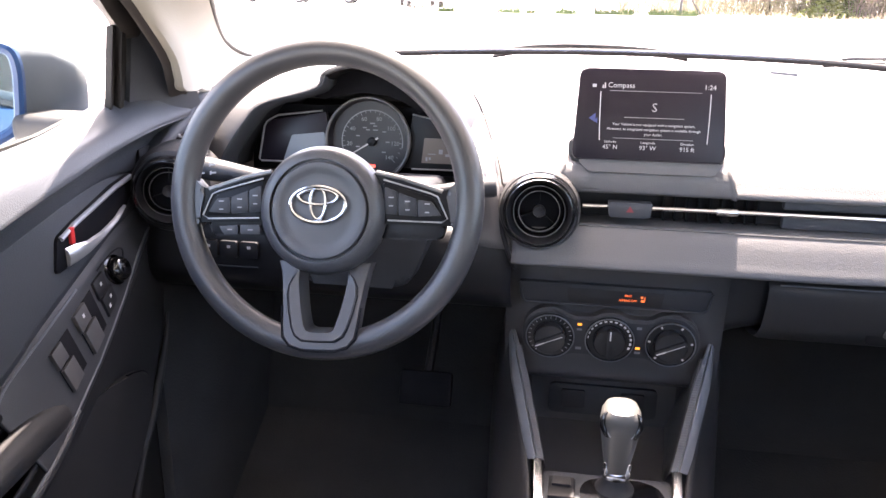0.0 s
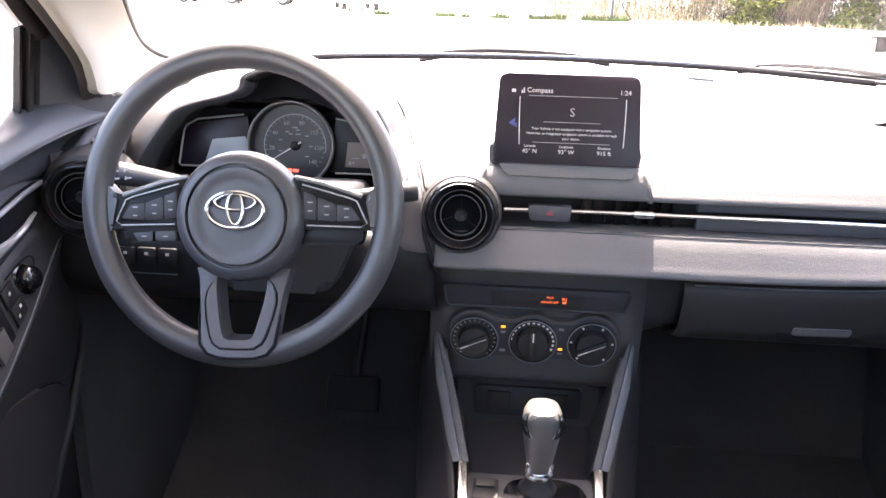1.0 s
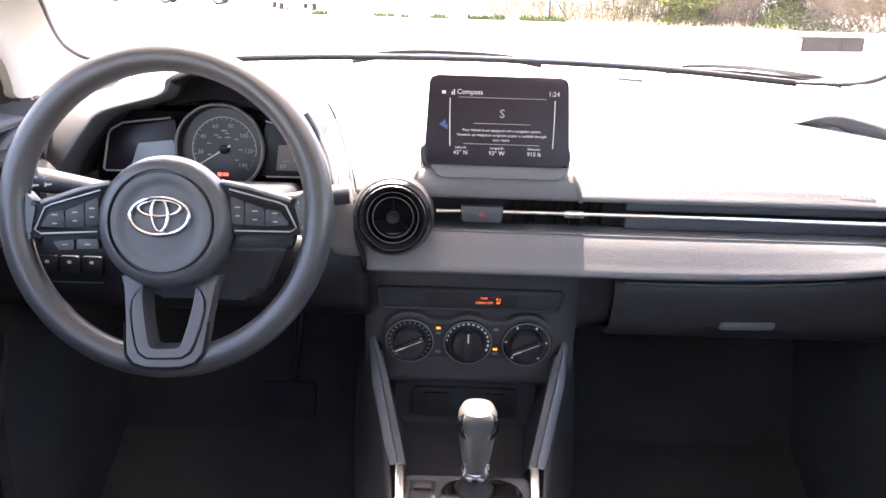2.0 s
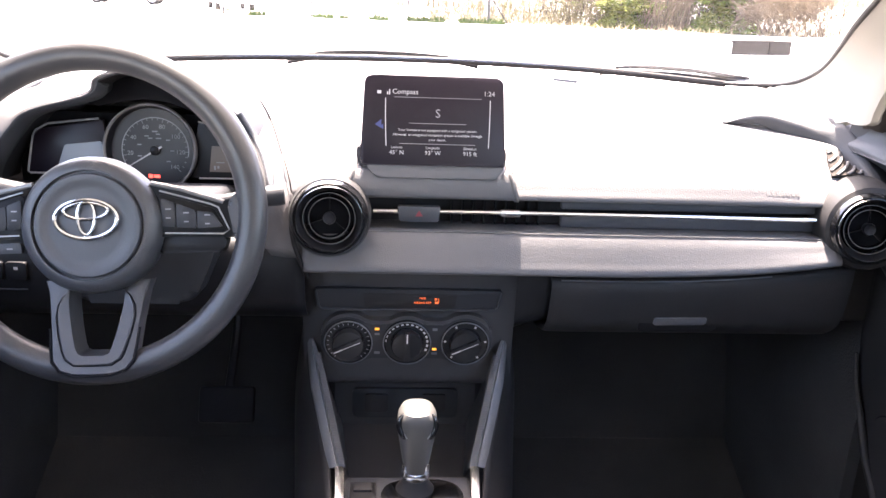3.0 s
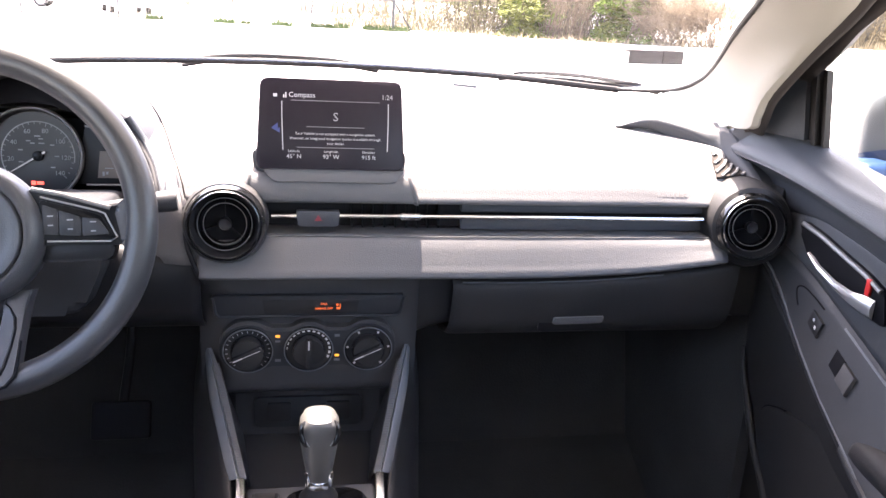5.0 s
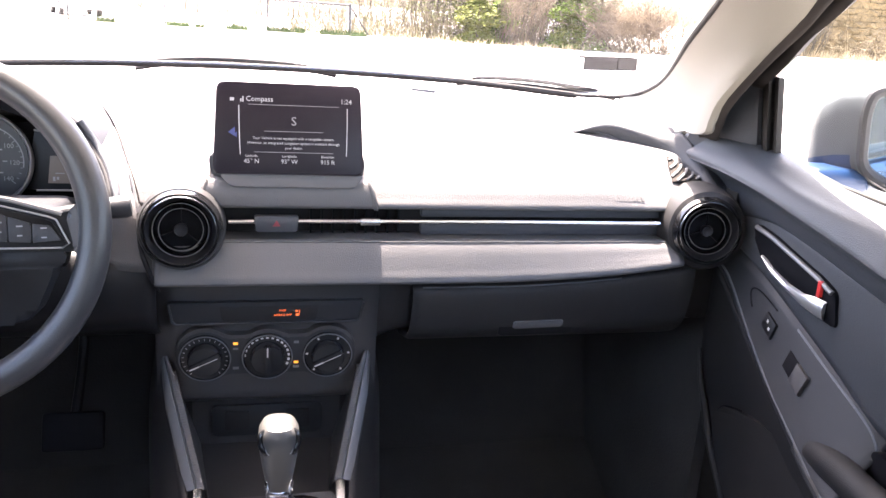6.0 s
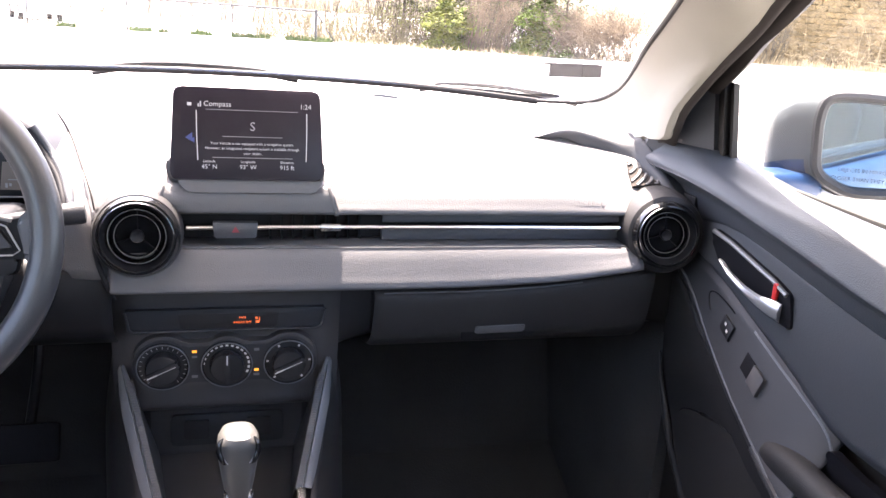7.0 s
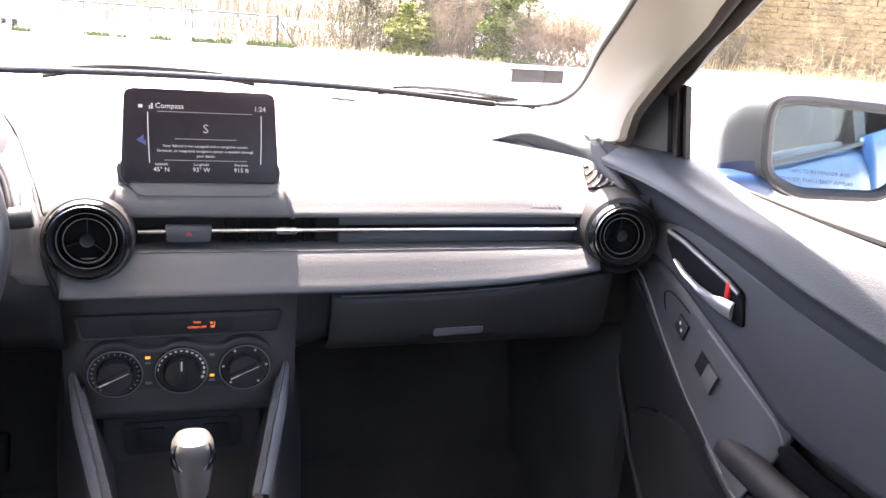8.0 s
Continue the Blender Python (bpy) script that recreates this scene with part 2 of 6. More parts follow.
for s in (-1, 1):
    bm = bmesh.new()
    for y0, y1 in ((-0.38, -0.22), (-1.35, -1.15)):
        prism(bm, [(y0, 0.98), (y1, 0.98), (y1 + 0.04, 1.40), (y0 + 0.04, 1.40)], lambda u, v, w, s=s: Vector((s * (0.75 - 0.25 * max(v - 0.98, 0)) + w * s, u, v)), -0.05, 0.0)
    part("window_post", bm, RUBBER, shell)
    sheet("rear_side", [[(s * x, y, z) for x, z in ((0.76, 1.0), (0.79, 0.9), (0.82, 0.7), (0.80, 0.4), (0.76, 0.22))]
                        for y in (-0.28, -0.7, -1.2, -1.5)], BLUE, shell, 10, 12, 0.03)
bm = bmesh.new()
prism(bm, [(-0.72, 0.24), (0.72, 0.24), (0.70, 1.0), (0.58, 1.38), (0.46, 1.38), (0.54, 1.10), (-0.54, 1.10), (-0.46, 1.38), (-0.58, 1.38), (-0.70, 1.0)], plane_frame((0, -1.45, 0), (1, 0, 0), (0, 0, 1)), -0.04, 0.04)
part("rear_bulkhead", bm, CARPET, shell)
bm = bmesh.new()
box(bm, (0, -1.25, 1.39), (1.2, 0.3, 0.03))
part("roof_rail", bm, BLUE, shell)
sheet("roof_skin", [[(-0.62, y, z - 0.035), (-0.4, y, z + 0.02), (0, y, z + 0.03), (0.4, y, z + 0.02), (0.62, y, z - 0.035)]
                    for y, z in ((0.935, 1.362), (0.80, 1.42), (0.5, 1.445), (0, 1.45), (-0.6, 1.44), (-1.1, 1.39), (-1.4, 1.33))], BLUE, shell, 14, 16, 0.003)
sheet("bonnet", [[(-0.74, y, z - 0.09), (-0.5, y, z), (0, y, z + 0.02), (0.5, y, z), (0.74, y, z - 0.09)] for y, z in ((1.80, 0.955), (2.1, 0.93), (2.4, 0.88), (2.56, 0.78), (2.60, 0.64))], BLUE, shell, 14, 16, 0.004)
sheet("front_bumper", [[(-0.78, 2.35, z), (-0.5, 2.62, z), (0, 2.66, z), (0.5, 2.62, z), (0.78, 2.35, z)] for z in (0.66, 0.5, 0.36, 0.24)], BLUE, shell, 8, 24, 0.004)
sheet("rear_bumper", [[(-0.78, -1.45, z), (-0.5, -1.58, z), (0, -1.60, z), (0.5, -1.58, z), (0.78, -1.45, z)] for z in (1.0, 0.8, 0.5, 0.24)], BLUE, shell, 8, 24, 0.004)
for s in (-1, 1):
    sheet("fender", [[(s * x, y, z) for x, z in ((0.74, zt), (0.79, zt - 0.05), (0.815, 0.7), (0.80, zb))] for y, zt, zb in ((1.20, 1.0, 0.24), (1.5, 0.96, 0.24), (1.62, 0.95, 0.56), (1.9, 0.93, 0.64), (2.15, 0.89, 0.56), (2.36, 0.82, 0.26))], BLUE, shell, 20, 12, 0.003)
    for y in (1.9, -1.0):
        bm = bmesh.new()
        lathe(bm, [(0.0, -0.06), (0.19, -0.06), (0.27, -0.085), (0.295, -0.06), (0.295, 0.06), (0.27, 0.085), (0.0, 0.07)], (s * 0.74, y, 0.295), (1, 0, 0), 32, cap=False)
        part("tyre", bm, RUBBER, shell)
        bm = bmesh.new()
        lathe(bm, [(0.0, 0.012), (0.06, 0.012), (0.17, 0.0), (0.19, 0.018), (0.195, 0.0)], (s * 0.80, y, 0.295), (s, 0, 0), 28, cap=False)
        part("wheel_cover", bm, RING, shell)


# edge of the windscreen and of the door seal, right side
W_EDGE = [(0.62, 1.54, 1.056), (0.678, 1.46, 1.064), (0.682, 1.38, 1.079), (0.667, 1.29, 1.101), (0.643, 1.21, 1.124), (0.614, 1.13, 1.153), (0.579, 1.04, 1.186), (0.553, 0.95, 1.224), (0.529, 0.88, 1.25), (0.492, 0.78, 1.285)]
S_EDGE = [(0.640, 1.118, 1.0475), (0.637, 1.062, 1.0575), (0.628, 1.036, 1.081), (0.618, 1.0, 1.115), (0.602, 0.903, 1.179), (0.591, 0.83, 1.222), (0.578, 0.771, 1.26), (0.521, 0.574, 1.363)]
wind = base("windscreen", (0, 1.2, 1.2), "clear curved windscreen with a thin black border", "windscreen", kind="structure")
ctrl = []
for k, e in enumerate(W_EDGE):
    by, bz = 0.075 + 0.008 * k, 0.020 + 0.006 * k
    row = [(s * e[0], e[1] + by * (1 - s * s), e[2] + bz * (1 - s * s)) for s in (-1, -0.66, -0.33, 0, 0.33, 0.66, 1)]
    ctrl.append(row)
g = sheet("pane", ctrl, PANE, wind, 20, 24, 0)
g.visible_shadow = False
for s in (-1, 1):
    pil = base("windscreen_pillar", (s * 0.68, 1.1, 1.2), "light beige grained plastic windscreen pillar cover", "pillar", group="windscreen pillars", kind="structure")
    n, off = 24, (0.0 if s > 0 else 0.012)
    w, sd = crom(W_EDGE[1:], n), crom(S_EDGE, n)
    bm = bmesh.new()
    rows = []
    for a, b in zip(w, sd):
        sag = max(0.0, 1.15 - 6 * len(rows) / n)
        mid = (a + b) / 2 + Vector((0.0, -0.022, -0.022 * sag - 0.002))
        rows.append([Vector((s * p.x + off, p.y, p.z)) for p in crom([a + Vector((0.012, 0.02, 0.004)), a, mid, b, b + Vector((0.02, 0.012 * min(1.0, sag), -0.005 + 0.011 * min(1.0, sag)))], 14)])
    grid(bm, rows)
    ob = part("cover", bm, BEIGE, pil)
    m = ob.modifiers.new("thickness", "SOLIDIFY")
    m.thickness, m.offset = 0.006, 0
    bm = bmesh.new()
    tube(bm, [(s * (p.x - 0.004) + off, p.y - 0.012, p.z + 0.003) for p in crom(W_EDGE, 50)], 0.0040, 8)
    part("glass_seal", bm, RUBBER, pil)
    bm = bmesh.new()
    tube(bm, [(s * (p.x + 0.0105) + off, p.y, p.z - 0.006) for p in crom(S_EDGE[1:], 40)], lambda t: 0.0098 + 0.0055 * max(0.0, 1 - 2.2 * t), 12, flat=0.35, up=(-s * 0.6, -0.75, 0))
    part("door_seal", bm, SEALBROWN, pil, "dark brown rubber door seal")
    bm = bmesh.new()
    tube(bm, [(s * (p.x + 0.026) + off, p.y + 0.010, p.z - 0.007) for p in crom(S_EDGE[3:], 40)], 0.0022, 8)
    part("seal_groove", bm, DIAL, pil)
    bm = bmesh.new()
    grid(bm, [[(s * (p.x + 0.012) + off, p.y + 0.004, p.z - 0.006), (s * (p.x + 0.045) + off, p.y + 0.05, p.z - 0.004), (s * (p.x + 0.085) + off, p.y + 0.105, p.z)] for p in crom(S_EDGE, 30)])
    ob = part("pillar_flange", bm, SEALBROWN, pil)
    m = ob.modifiers.new("thickness", "SOLIDIFY")
    m.thickness, m.offset = 0.004, 0
# black lower edge of the glass
bm = bmesh.new()
low = [Vector(p) for p in crom([(-0.62, 1.532, 1.058), (-0.35, 1.585, 1.073), (0, 1.615, 1.078), (0.35, 1.585, 1.073), (0.62, 1.532, 1.058)], 50)]
tube(bm, low, 0.0065, 8)
part("lower_seal", bm, RUBBER, wind)


# black plastic scuttle under the wipers
sheet("scuttle", [[(x, 1.60 + 0.06 * (1 - (x / 0.72) ** 2), 1.030), (x, 1.66 + 0.06 * (1 - (x / 0.72) ** 2), 1.02), (x, 1.76, 0.99), (x, 1.80, 0.84)] for x in (-0.72, -0.4, 0, 0.4, 0.72)], RUBBER, wind, 16, 12, 0.004)

# ---- dashboard ----
dash = base("dashboard", (0, 1.1, 0.9), "grey grained dashboard with sunlit top and black lower half", "dashboard")


def bow(x):
    return 0.13 * (1 - (abs(x) / 0.66) ** 2)


def pad_row(x):
    k = bow(x)
    f = 0.0 if abs(x) < 0.55 else (abs(x) - 0.55) * 0.5
    e = 0.12 * max(0, abs(x) - 0.52)
    c = 1.25 * max(0, abs(x) - 0.57)
    return [(x, 1.05, 0.9435), (x, 1.021, 0.9435), (x, 1.0135, 0.9485), (x, 1.0195 + e * 0.5, 0.9595), (x, 1.0275 + e, 0.971), (x, 1.0385 + f * 0.6, 0.9825), (x, 1.055 + f, 0.9935), (x, 1.082 + f * 0.5, 1.004), (x, 1.12, 1.0145), (x, 1.175, 1.0250), (x, 1.25, 1.034), (x, 1.40 + k * 0.4 - c * 0.6, 1.044), (x, 1.53 + k * 0.55 - c, 1.050)]


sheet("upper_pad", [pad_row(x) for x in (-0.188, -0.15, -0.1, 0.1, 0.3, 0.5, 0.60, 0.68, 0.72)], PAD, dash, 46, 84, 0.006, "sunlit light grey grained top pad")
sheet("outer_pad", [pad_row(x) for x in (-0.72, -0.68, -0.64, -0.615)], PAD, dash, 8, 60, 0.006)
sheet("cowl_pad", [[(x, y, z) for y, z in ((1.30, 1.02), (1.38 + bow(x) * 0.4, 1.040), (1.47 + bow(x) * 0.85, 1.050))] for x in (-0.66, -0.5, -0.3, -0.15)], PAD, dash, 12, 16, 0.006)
sheet("cowl_filler", [[(x, y, z) for y, z in ((1.17, 1.018 - d), (1.25, 1.030 - d), (1.36, 1.039 - d))] for x, d in ((-0.26, 0), (-0.20, 0.002), (-0.15, 0.008))], PAD, dash, 6, 8, 0.004)
ctrl = []
for x in (-0.146, -0.142, -0.13, -0.05, 0.1, 0.3, 0.45, 0.54, 0.585):
    up = max(0, x - 0.3) ** 2 * 0.26
    back = 0.022 if x < -0.145 else 0.006 if x < -0.14 else 0
    ctrl.append([(x, 1.05, 0.905), (x, 1.000 + back, 0.905), (x, 0.9955 + back, 0.9030), (x, 0.9880 + back, 0.8925 + up * 0.3), (x, 0.9820 + back, 0.8815 + up * 0.5), (x, 0.9762 + back, 0.8700 + up * 0.8), (x, 0.9712 + back, 0.8600 + up), (x, 0.972 + back, 0.853 + up), (x, 0.990 + back, 0.848 + up), (x, 1.03, 0.842 + up)])
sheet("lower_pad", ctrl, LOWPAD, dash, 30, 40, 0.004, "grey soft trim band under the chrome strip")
# Hidden box added under the top pad to stop sun leaking into the footwell.
bm = bmesh.new()
box(bm, (0.47, 1.33, 0.955), (0.42, 0.40, 0.07))
part("sun_leak_block", bm, BLACK, dash)
# slot between the pads
bm = bmesh.new()
box(bm, (0.25, 1.060, 0.925), (0.64, 0.02, 0.05))
part("slot_back", bm, SMOOTH, dash)
bm = bmesh.new()
for z, y, h in ((0.9375, 1.032, 0.012), (0.9145, 1.030, 0.016)):
    box(bm, (0.385, y, z), (0.36, 0.012, h), 0.002)
part("slot_trim", bm, DOOR, dash)
bm = bmesh.new()
for i in range(9):
    box(bm, (0.055 + i * 0.015, 1.042, 0.925), (0.002, 0.02, 0.036))
part("louvre", bm, DIAL, dash)
bm = bmesh.new()
tube(bm, crom([(-0.052, 1.014, 0.927), (0.1, 1.016, 0.9275), (0.35, 1.014, 0.928), (0.556, 1.006, 0.929)], 20), 0.003, 8)
part("chrome_strip", bm, CHROME, dash, "thin chrome strip")
bm = bmesh.new()
lathe(bm, [(0.0045, -0.0135), (0.0055, -0.012), (0.0055, 0.012), (0.0045, 0.0135)], (0.133, 1.014, 0.9275), (1, 0, 0), 16)
part("vent_slider", bm, CHROME, dash, "satin chrome vent slider")
# lower black face
ctrl = [[(x, 1.03, 0.845), (x, 1.034, 0.845 - 0.02 * k), (x, 1.040, 0.845 - 0.075 * k), (x, 1.047, 0.845 - 0.145 * k), (x, 1.052, 0.845 - 0.185 * k), (x, 1.080, 0.845 - 0.20 * k)] for x, k in ((-0.15, 1), (0, 1), (0.152, 1))]
sheet("centre_face", ctrl, CONSOLE, dash, 8, 24, 0.004)
ctrl = [[(x, 1.032, 0.845), (x, 1.037 + b, 0.845 - 0.02 * k), (x, 1.045 + b, 0.845 - 0.075 * k), (x, 1.055 + b * 2, 0.845 - 0.12 * k), (x, 1.085 + b * 2, 0.845 - 0.14 * k), (x, 1.14, 0.845 - 0.15 * k)] for x, k, b in ((0.148, 0.8, 0.0), (0.17, 0.76, 0.003), (0.206, 0.7, 0.004))]
sheet("glove_filler", ctrl, PANEL, dash, 8, 24, 0.004)
ctrl = [[(x, 1.19, 0.915), (x, 1.10, 0.905), (x, 1.02, 0.89), (x, 0.995, 0.868), (x, 0.991, 0.82), (x, 1.006, 0.785), (x, 1.05, 0.758), (x, 1.12, 0.742), (x, 1.24, 0.735)] for x in (-0.70, -0.5, -0.35, -0.2, -0.142)]
sheet("knee_panel", ctrl, SMOOTH, dash, 14, 24, 0.004)
# sides of the dash towards the doors
for s in (-1, 1):
    upper = [(0.488, 1.204, 1.0315), (0.535, 1.198, 1.0490), (0.580, 1.184, 1.0470), (0.622, 1.150, 1.0395), (0.648, 1.120, 1.0415), (0.664, 1.06, 0.992), (0.680, 1.0, 0.945)]
    lower = [(0.488, 1.202, 1.0305), (0.533, 1.180, 1.043), (0.565, 1.163, 1.0405), (0.604, 1.137, 1.027), (0.628, 1.112, 1.010), (0.645, 1.055, 0.983), (0.657, 1.0, 0.951)]
    back = [(0.488, 1.207, 1.0300), (0.56, 1.225, 1.040), (0.625, 1.20, 1.044), (0.672, 1.165, 1.046), (0.700, 1.13, 1.038), (0.71, 1.06, 0.975), (0.71, 1.0, 0.93)]
    foot = [(p[0], p[1] + 0.004, p[2] - 0.02 * min(1.0, 0.1 + 0.45 * k)) for k, p in enumerate(lower)]
    mid = [lower[0]] + [tuple((Vector(a) + Vector(b)) / 2 + Vector((0, -0.003, 0.004))) for a, b in zip(upper[1:], lower[1:])]
    ctrl = [[(s * x, y, z) for x, y, z in row] for row in (foot, lower, mid, upper, back)]
    sheet("end_rim", ctrl, DOOR, dash, 20, 40, 0.003, "charcoal curved dash end rim")
    bm = bmesh.new()
    box(bm, (s * 0.668, 1.085, 0.85), (0.075, 0.10, 0.18), 0.02)
    part("end_panel", bm, BLACK, dash)
    bm = bmesh.new()
    box(bm, (s * 0.688, 1.27, 0.6), (0.02, 0.52, 0.75))
    part("kick_panel", bm, CARPET, dash)


# side demister outlets let into the ends of the top pad
for s in (-1, 1):
    A, B, D = Vector((s * 0.6075, 1.106, 1.0112)), Vector((s * 0.6385, 1.048, 0.9865)), Vector((s * 0.5905, 1.047, 0.9825))
    nrm = (B - A).cross(D - A).normalized()
    nrm = nrm if nrm.z > 0 else -nrm
    bm = bmesh.new()
    lo = [bm.verts.new(p - nrm * 0.012) for p in (A, B, D)]
    hi = [bm.verts.new(p + nrm * 0.001) for p in (A, B, D)]
    bm.faces.new(hi)
    for i in range(3):
        bm.faces.new((lo[i], lo[(i + 1) % 3], hi[(i + 1) % 3], hi[i]))
    out = part("demister_outlet", bm, SEALBROWN, dash, smooth=False)
    for k in range(6):
        t = 0.10 + 0.16 * k
        p0 = A.lerp(B, t)
        p1 = A.lerp(D, 2 * t) if t < 0.5 else D.lerp(B, 2 * t - 1)
        bow_ = p0.lerp(p1, 0.5) + (B - D) * 0.07 + nrm * 0.0032
        bm = bmesh.new()
        tube(bm, crom([p0 + nrm * 0.0026, bow_, p1 + nrm * 0.0026], 8), 0.0021, 8, flat=0.6, up=nrm)
        part("outlet_slat", bm, PAD, out)

# ---- round air vents ----
def air_vent(c, axis, label):
    v = base("air_vent", c, label, "air vent", group="round dashboard air vents")
    ax = Vector(axis).normalized()
    bm = bmesh.new()
    lathe(bm, [(r * 0.94, h) for r, h in [(0.050, -0.03), (0.053, -0.01), (0.0525, 0.0), (0.049, 0.006), (0.047, 0.006), (0.046, 0.0)]], c, ax, 56, cap=False)
    part("bezel", bm, GLOSS, v)
    bm = bmesh.new()
    lathe(bm, [(r * 0.94, h) for r, h in [(0.0462, -0.004), (0.0462, 0.007), (0.0452, 0.0088), (0.0442, 0.007), (0.044, -0.006)]], c, ax, 56, cap=False)
    part("chrome_ring", bm, CHROME, v)
    bm = bmesh.new()
    lathe(bm, [(r * 0.94, h) for r, h in [(0.0442, 0.005), (0.0425, 0.0015), (0.0395, -0.004), (0.037, -0.012), (0.0365, -0.02)]], c, ax, 48, cap=False)
    part("throat", bm, SMOOTH, v)
    bm = bmesh.new()
    lathe(bm, [(r * 0.94, h) for r, h in [(0.037, -0.008), (0.0362, -0.003), (0.0345, -0.001), (0.033, -0.004), (0.032, -0.016)]], c, ax, 48, cap=False)
    part("inner_ring", bm, GLOSS, v)
    bm = bmesh.new()
    lathe(bm, [(r * 0.94, h) for r, h in [(0.0285, -0.012), (0.028, -0.006), (0.0268, -0.005), (0.026, -0.012)]], c, ax, 40, cap=False)
    part("vane_ring", bm, GLOSS, v)
    bm = bmesh.new()
    for r0, h in ((0.0335, -0.001), (0.0265, -0.0045)):
        tube(bm, [Vector(c) + ax * h + ax.to_track_quat("Z", "Y").to_matrix() @ Vector((r0 * math.cos(a), r0 * math.sin(a), 0)) for a in (2 * math.pi * i / 44 for i in range(44))], 0.0005, 6, True, up=ax)
    part("ring_edge", bm, SILVER, v, "thin bright edge of the inner rings")
    q = ax.to_track_quat("Z", "Y").to_matrix()
    bm = bmesh.new()
    for a in (90, 200, 320):
        d = q @ Vector((math.cos(radians(a)), math.sin(radians(a)), 0))
        r = Matrix((d, ax.cross(d), ax)).transposed()
        box(bm, Vector(c) + d * 0.017 - ax * 0.010, (0.026, 0.0012, 0.006), 0.0004, r)
    part("spoke", bm, DIAL, v)
    bm = bmesh.new()
    lathe(bm, [(r * 0.94, h) for r, h in [(0.0075, -0.014), (0.0088, -0.004), (0.008, -0.001), (0.0055, -0.0025), (0.0, -0.003)]], c, ax, 28)
    part("knob", bm, SMOOTH, v, "satin black centre knob")
    bm = bmesh.new()
    lathe(bm, [(r * 0.94, h) for r, h in [(0.046, -0.03), (0.044, -0.024), (0.0, -0.022)]], c, ax, 32)
    part("backing", bm, DIAL, v)
    return v


air_vent((-0.1075, 0.972, 0.9265), (0.02, -1, 0.10), "round gloss-black air vent with a chrome ring beside the wheel")
air_vent((0.614, 0.970, 0.927), (-0.22, -1, 0.10), "round gloss-black air vent with a chrome ring beside the door")
air_vent((-0.618, 0.970, 0.927), (0.22, -1, 0.10), "round gloss-black air vent with a chrome ring behind the wheel rim")
bm = bmesh.new()
lathe(bm, [(0.054, -0.05), (0.0535, -0.014), (0.051, -0.006), (0.049, -0.006)], (-0.1075, 0.972, 0.9265), (0.02, -1, 0.10), 48, cap=False)
part("vent_housing", bm, BLACK, dash)
for s in (-1, 1):
    bm = bmesh.new()
    lathe(bm, [(0.066, -0.07), (0.0625, -0.03), (0.056, -0.009), (0.0495, -0.005)], (s * 0.616, 0.970, 0.927), (-0.22 * s, -1, 0.10), 48, cap=False)
    part("vent_housing", bm, BLACK, dash)

efr = plane_frame((0.512, 1.0205, 0.9610), (1, 0, 0), (0, 0.68, 1))
bm = bmesh.new()
bars(bm, efr, [(-0.022 + 0.0070 * k, 0.0, 0.0050, 0.0054) for k in range(7)], 0.0, 0.0005)
tagged(part("embossed_mark", bm, PAD, dash), kind="stuff")

# small slots in the top pad
for x, y, l, a in ((0.31, 1.565, 0.05, -0.6),):
    bm = bmesh.new()
    prism(bm, [(-l / 2, -0.002), (l / 2, -0.001), (l / 2, 0.001), (-l / 2, 0.004)], plane_frame((x, y, 1.0525 if x > 0 else 1.048), (math.cos(a), math.sin(a), 0), (-math.sin(a), math.cos(a), 0.08)), -0.004, 0.0015)
    part("pad_slot", bm, LOWPAD if x > 0 else DOOR, dash)

# hazard switch
hz = base("hazard_switch", (0.009, 1.0, 0.927), "gloss-black hazard switch with a faint red triangle", "switch")
fr = plane_frame((0.009, 1.004, 0.927), (1, 0, 0), (0, 0.1, 1))
bm = bmesh.new()
prism(bm, round_poly([(-0.0285, 0.0095), (-0.026, -0.0105), (0.026, -0.0105), (0.0285, 0.0095)], 0.003), fr, -0.015, 0.004, 0.0012)
part("button", bm, DOOR, hz)
bm = bmesh.new()
prism(bm, [(-0.005, -0.003), (0.005, -0.003), (0, 0.005)], fr, 0.004, 0.0042)
part("triangle", bm, mat("dull_red_print", (0.25, 0.03, 0.04), 0.5, var=0), hz)

# ---- touchscreen ----
ts = base("touchscreen", (0.024, 1.05, 0.98), "dark upright touchscreen showing a compass page", "screen")
sfr = plane_frame((0.025, 1.027, 1.045), (1, 0, 0), (0, 0.035, 0.105))
bm = bmesh.new()
prism(bm, round_poly([(-0.0955, -0.0565), (0.0962, -0.0565), (0.0925, 0.0612), (-0.0905, 0.0612)], 0.010), sfr, -0.018, 0.0, 0.0015)
part("bezel", bm, SCREEN, ts)
bm = bmesh.new()
prism(bm, round_poly([(-0.1010, -0.036), (-0.0995, -0.050), (-0.094, -0.060), (0.094, -0.060), (0.0990, -0.050), (0.1000, -0.036), (0.096, -0.026), (-0.097, -0.026)], 0.008), sfr, -0.034, -0.014, 0.004)
part("back_cover", bm, DOOR, ts)
# raised plinth that carries the screen, blended into the pad
rows = []
for y, z in ((1.020, 0.9445), (1.0105, 0.9475), (1.0085, 0.957), (1.0095, 0.967), (1.0135, 0.976), (1.020, 0.9825), (1.040, 0.989), (1.075, 1.000)):
    k = (z - 0.9445) / 0.056
    rows.append([(0.0255 + u * (0.115 - 0.017 * k), y + b, z - d) for u, b, d in ((-1.06, 0.040, 0.014), (-1.02, 0.016, 0.005), (-0.998, 0.002, 0.0005), (-0.98, 0, 0), (-0.3, 0, 0), (0.3, 0, 0), (0.98, 0, 0), (0.998, 0.002, 0.0005), (1.02, 0.016, 0.005), (1.06, 0.040, 0.014))])
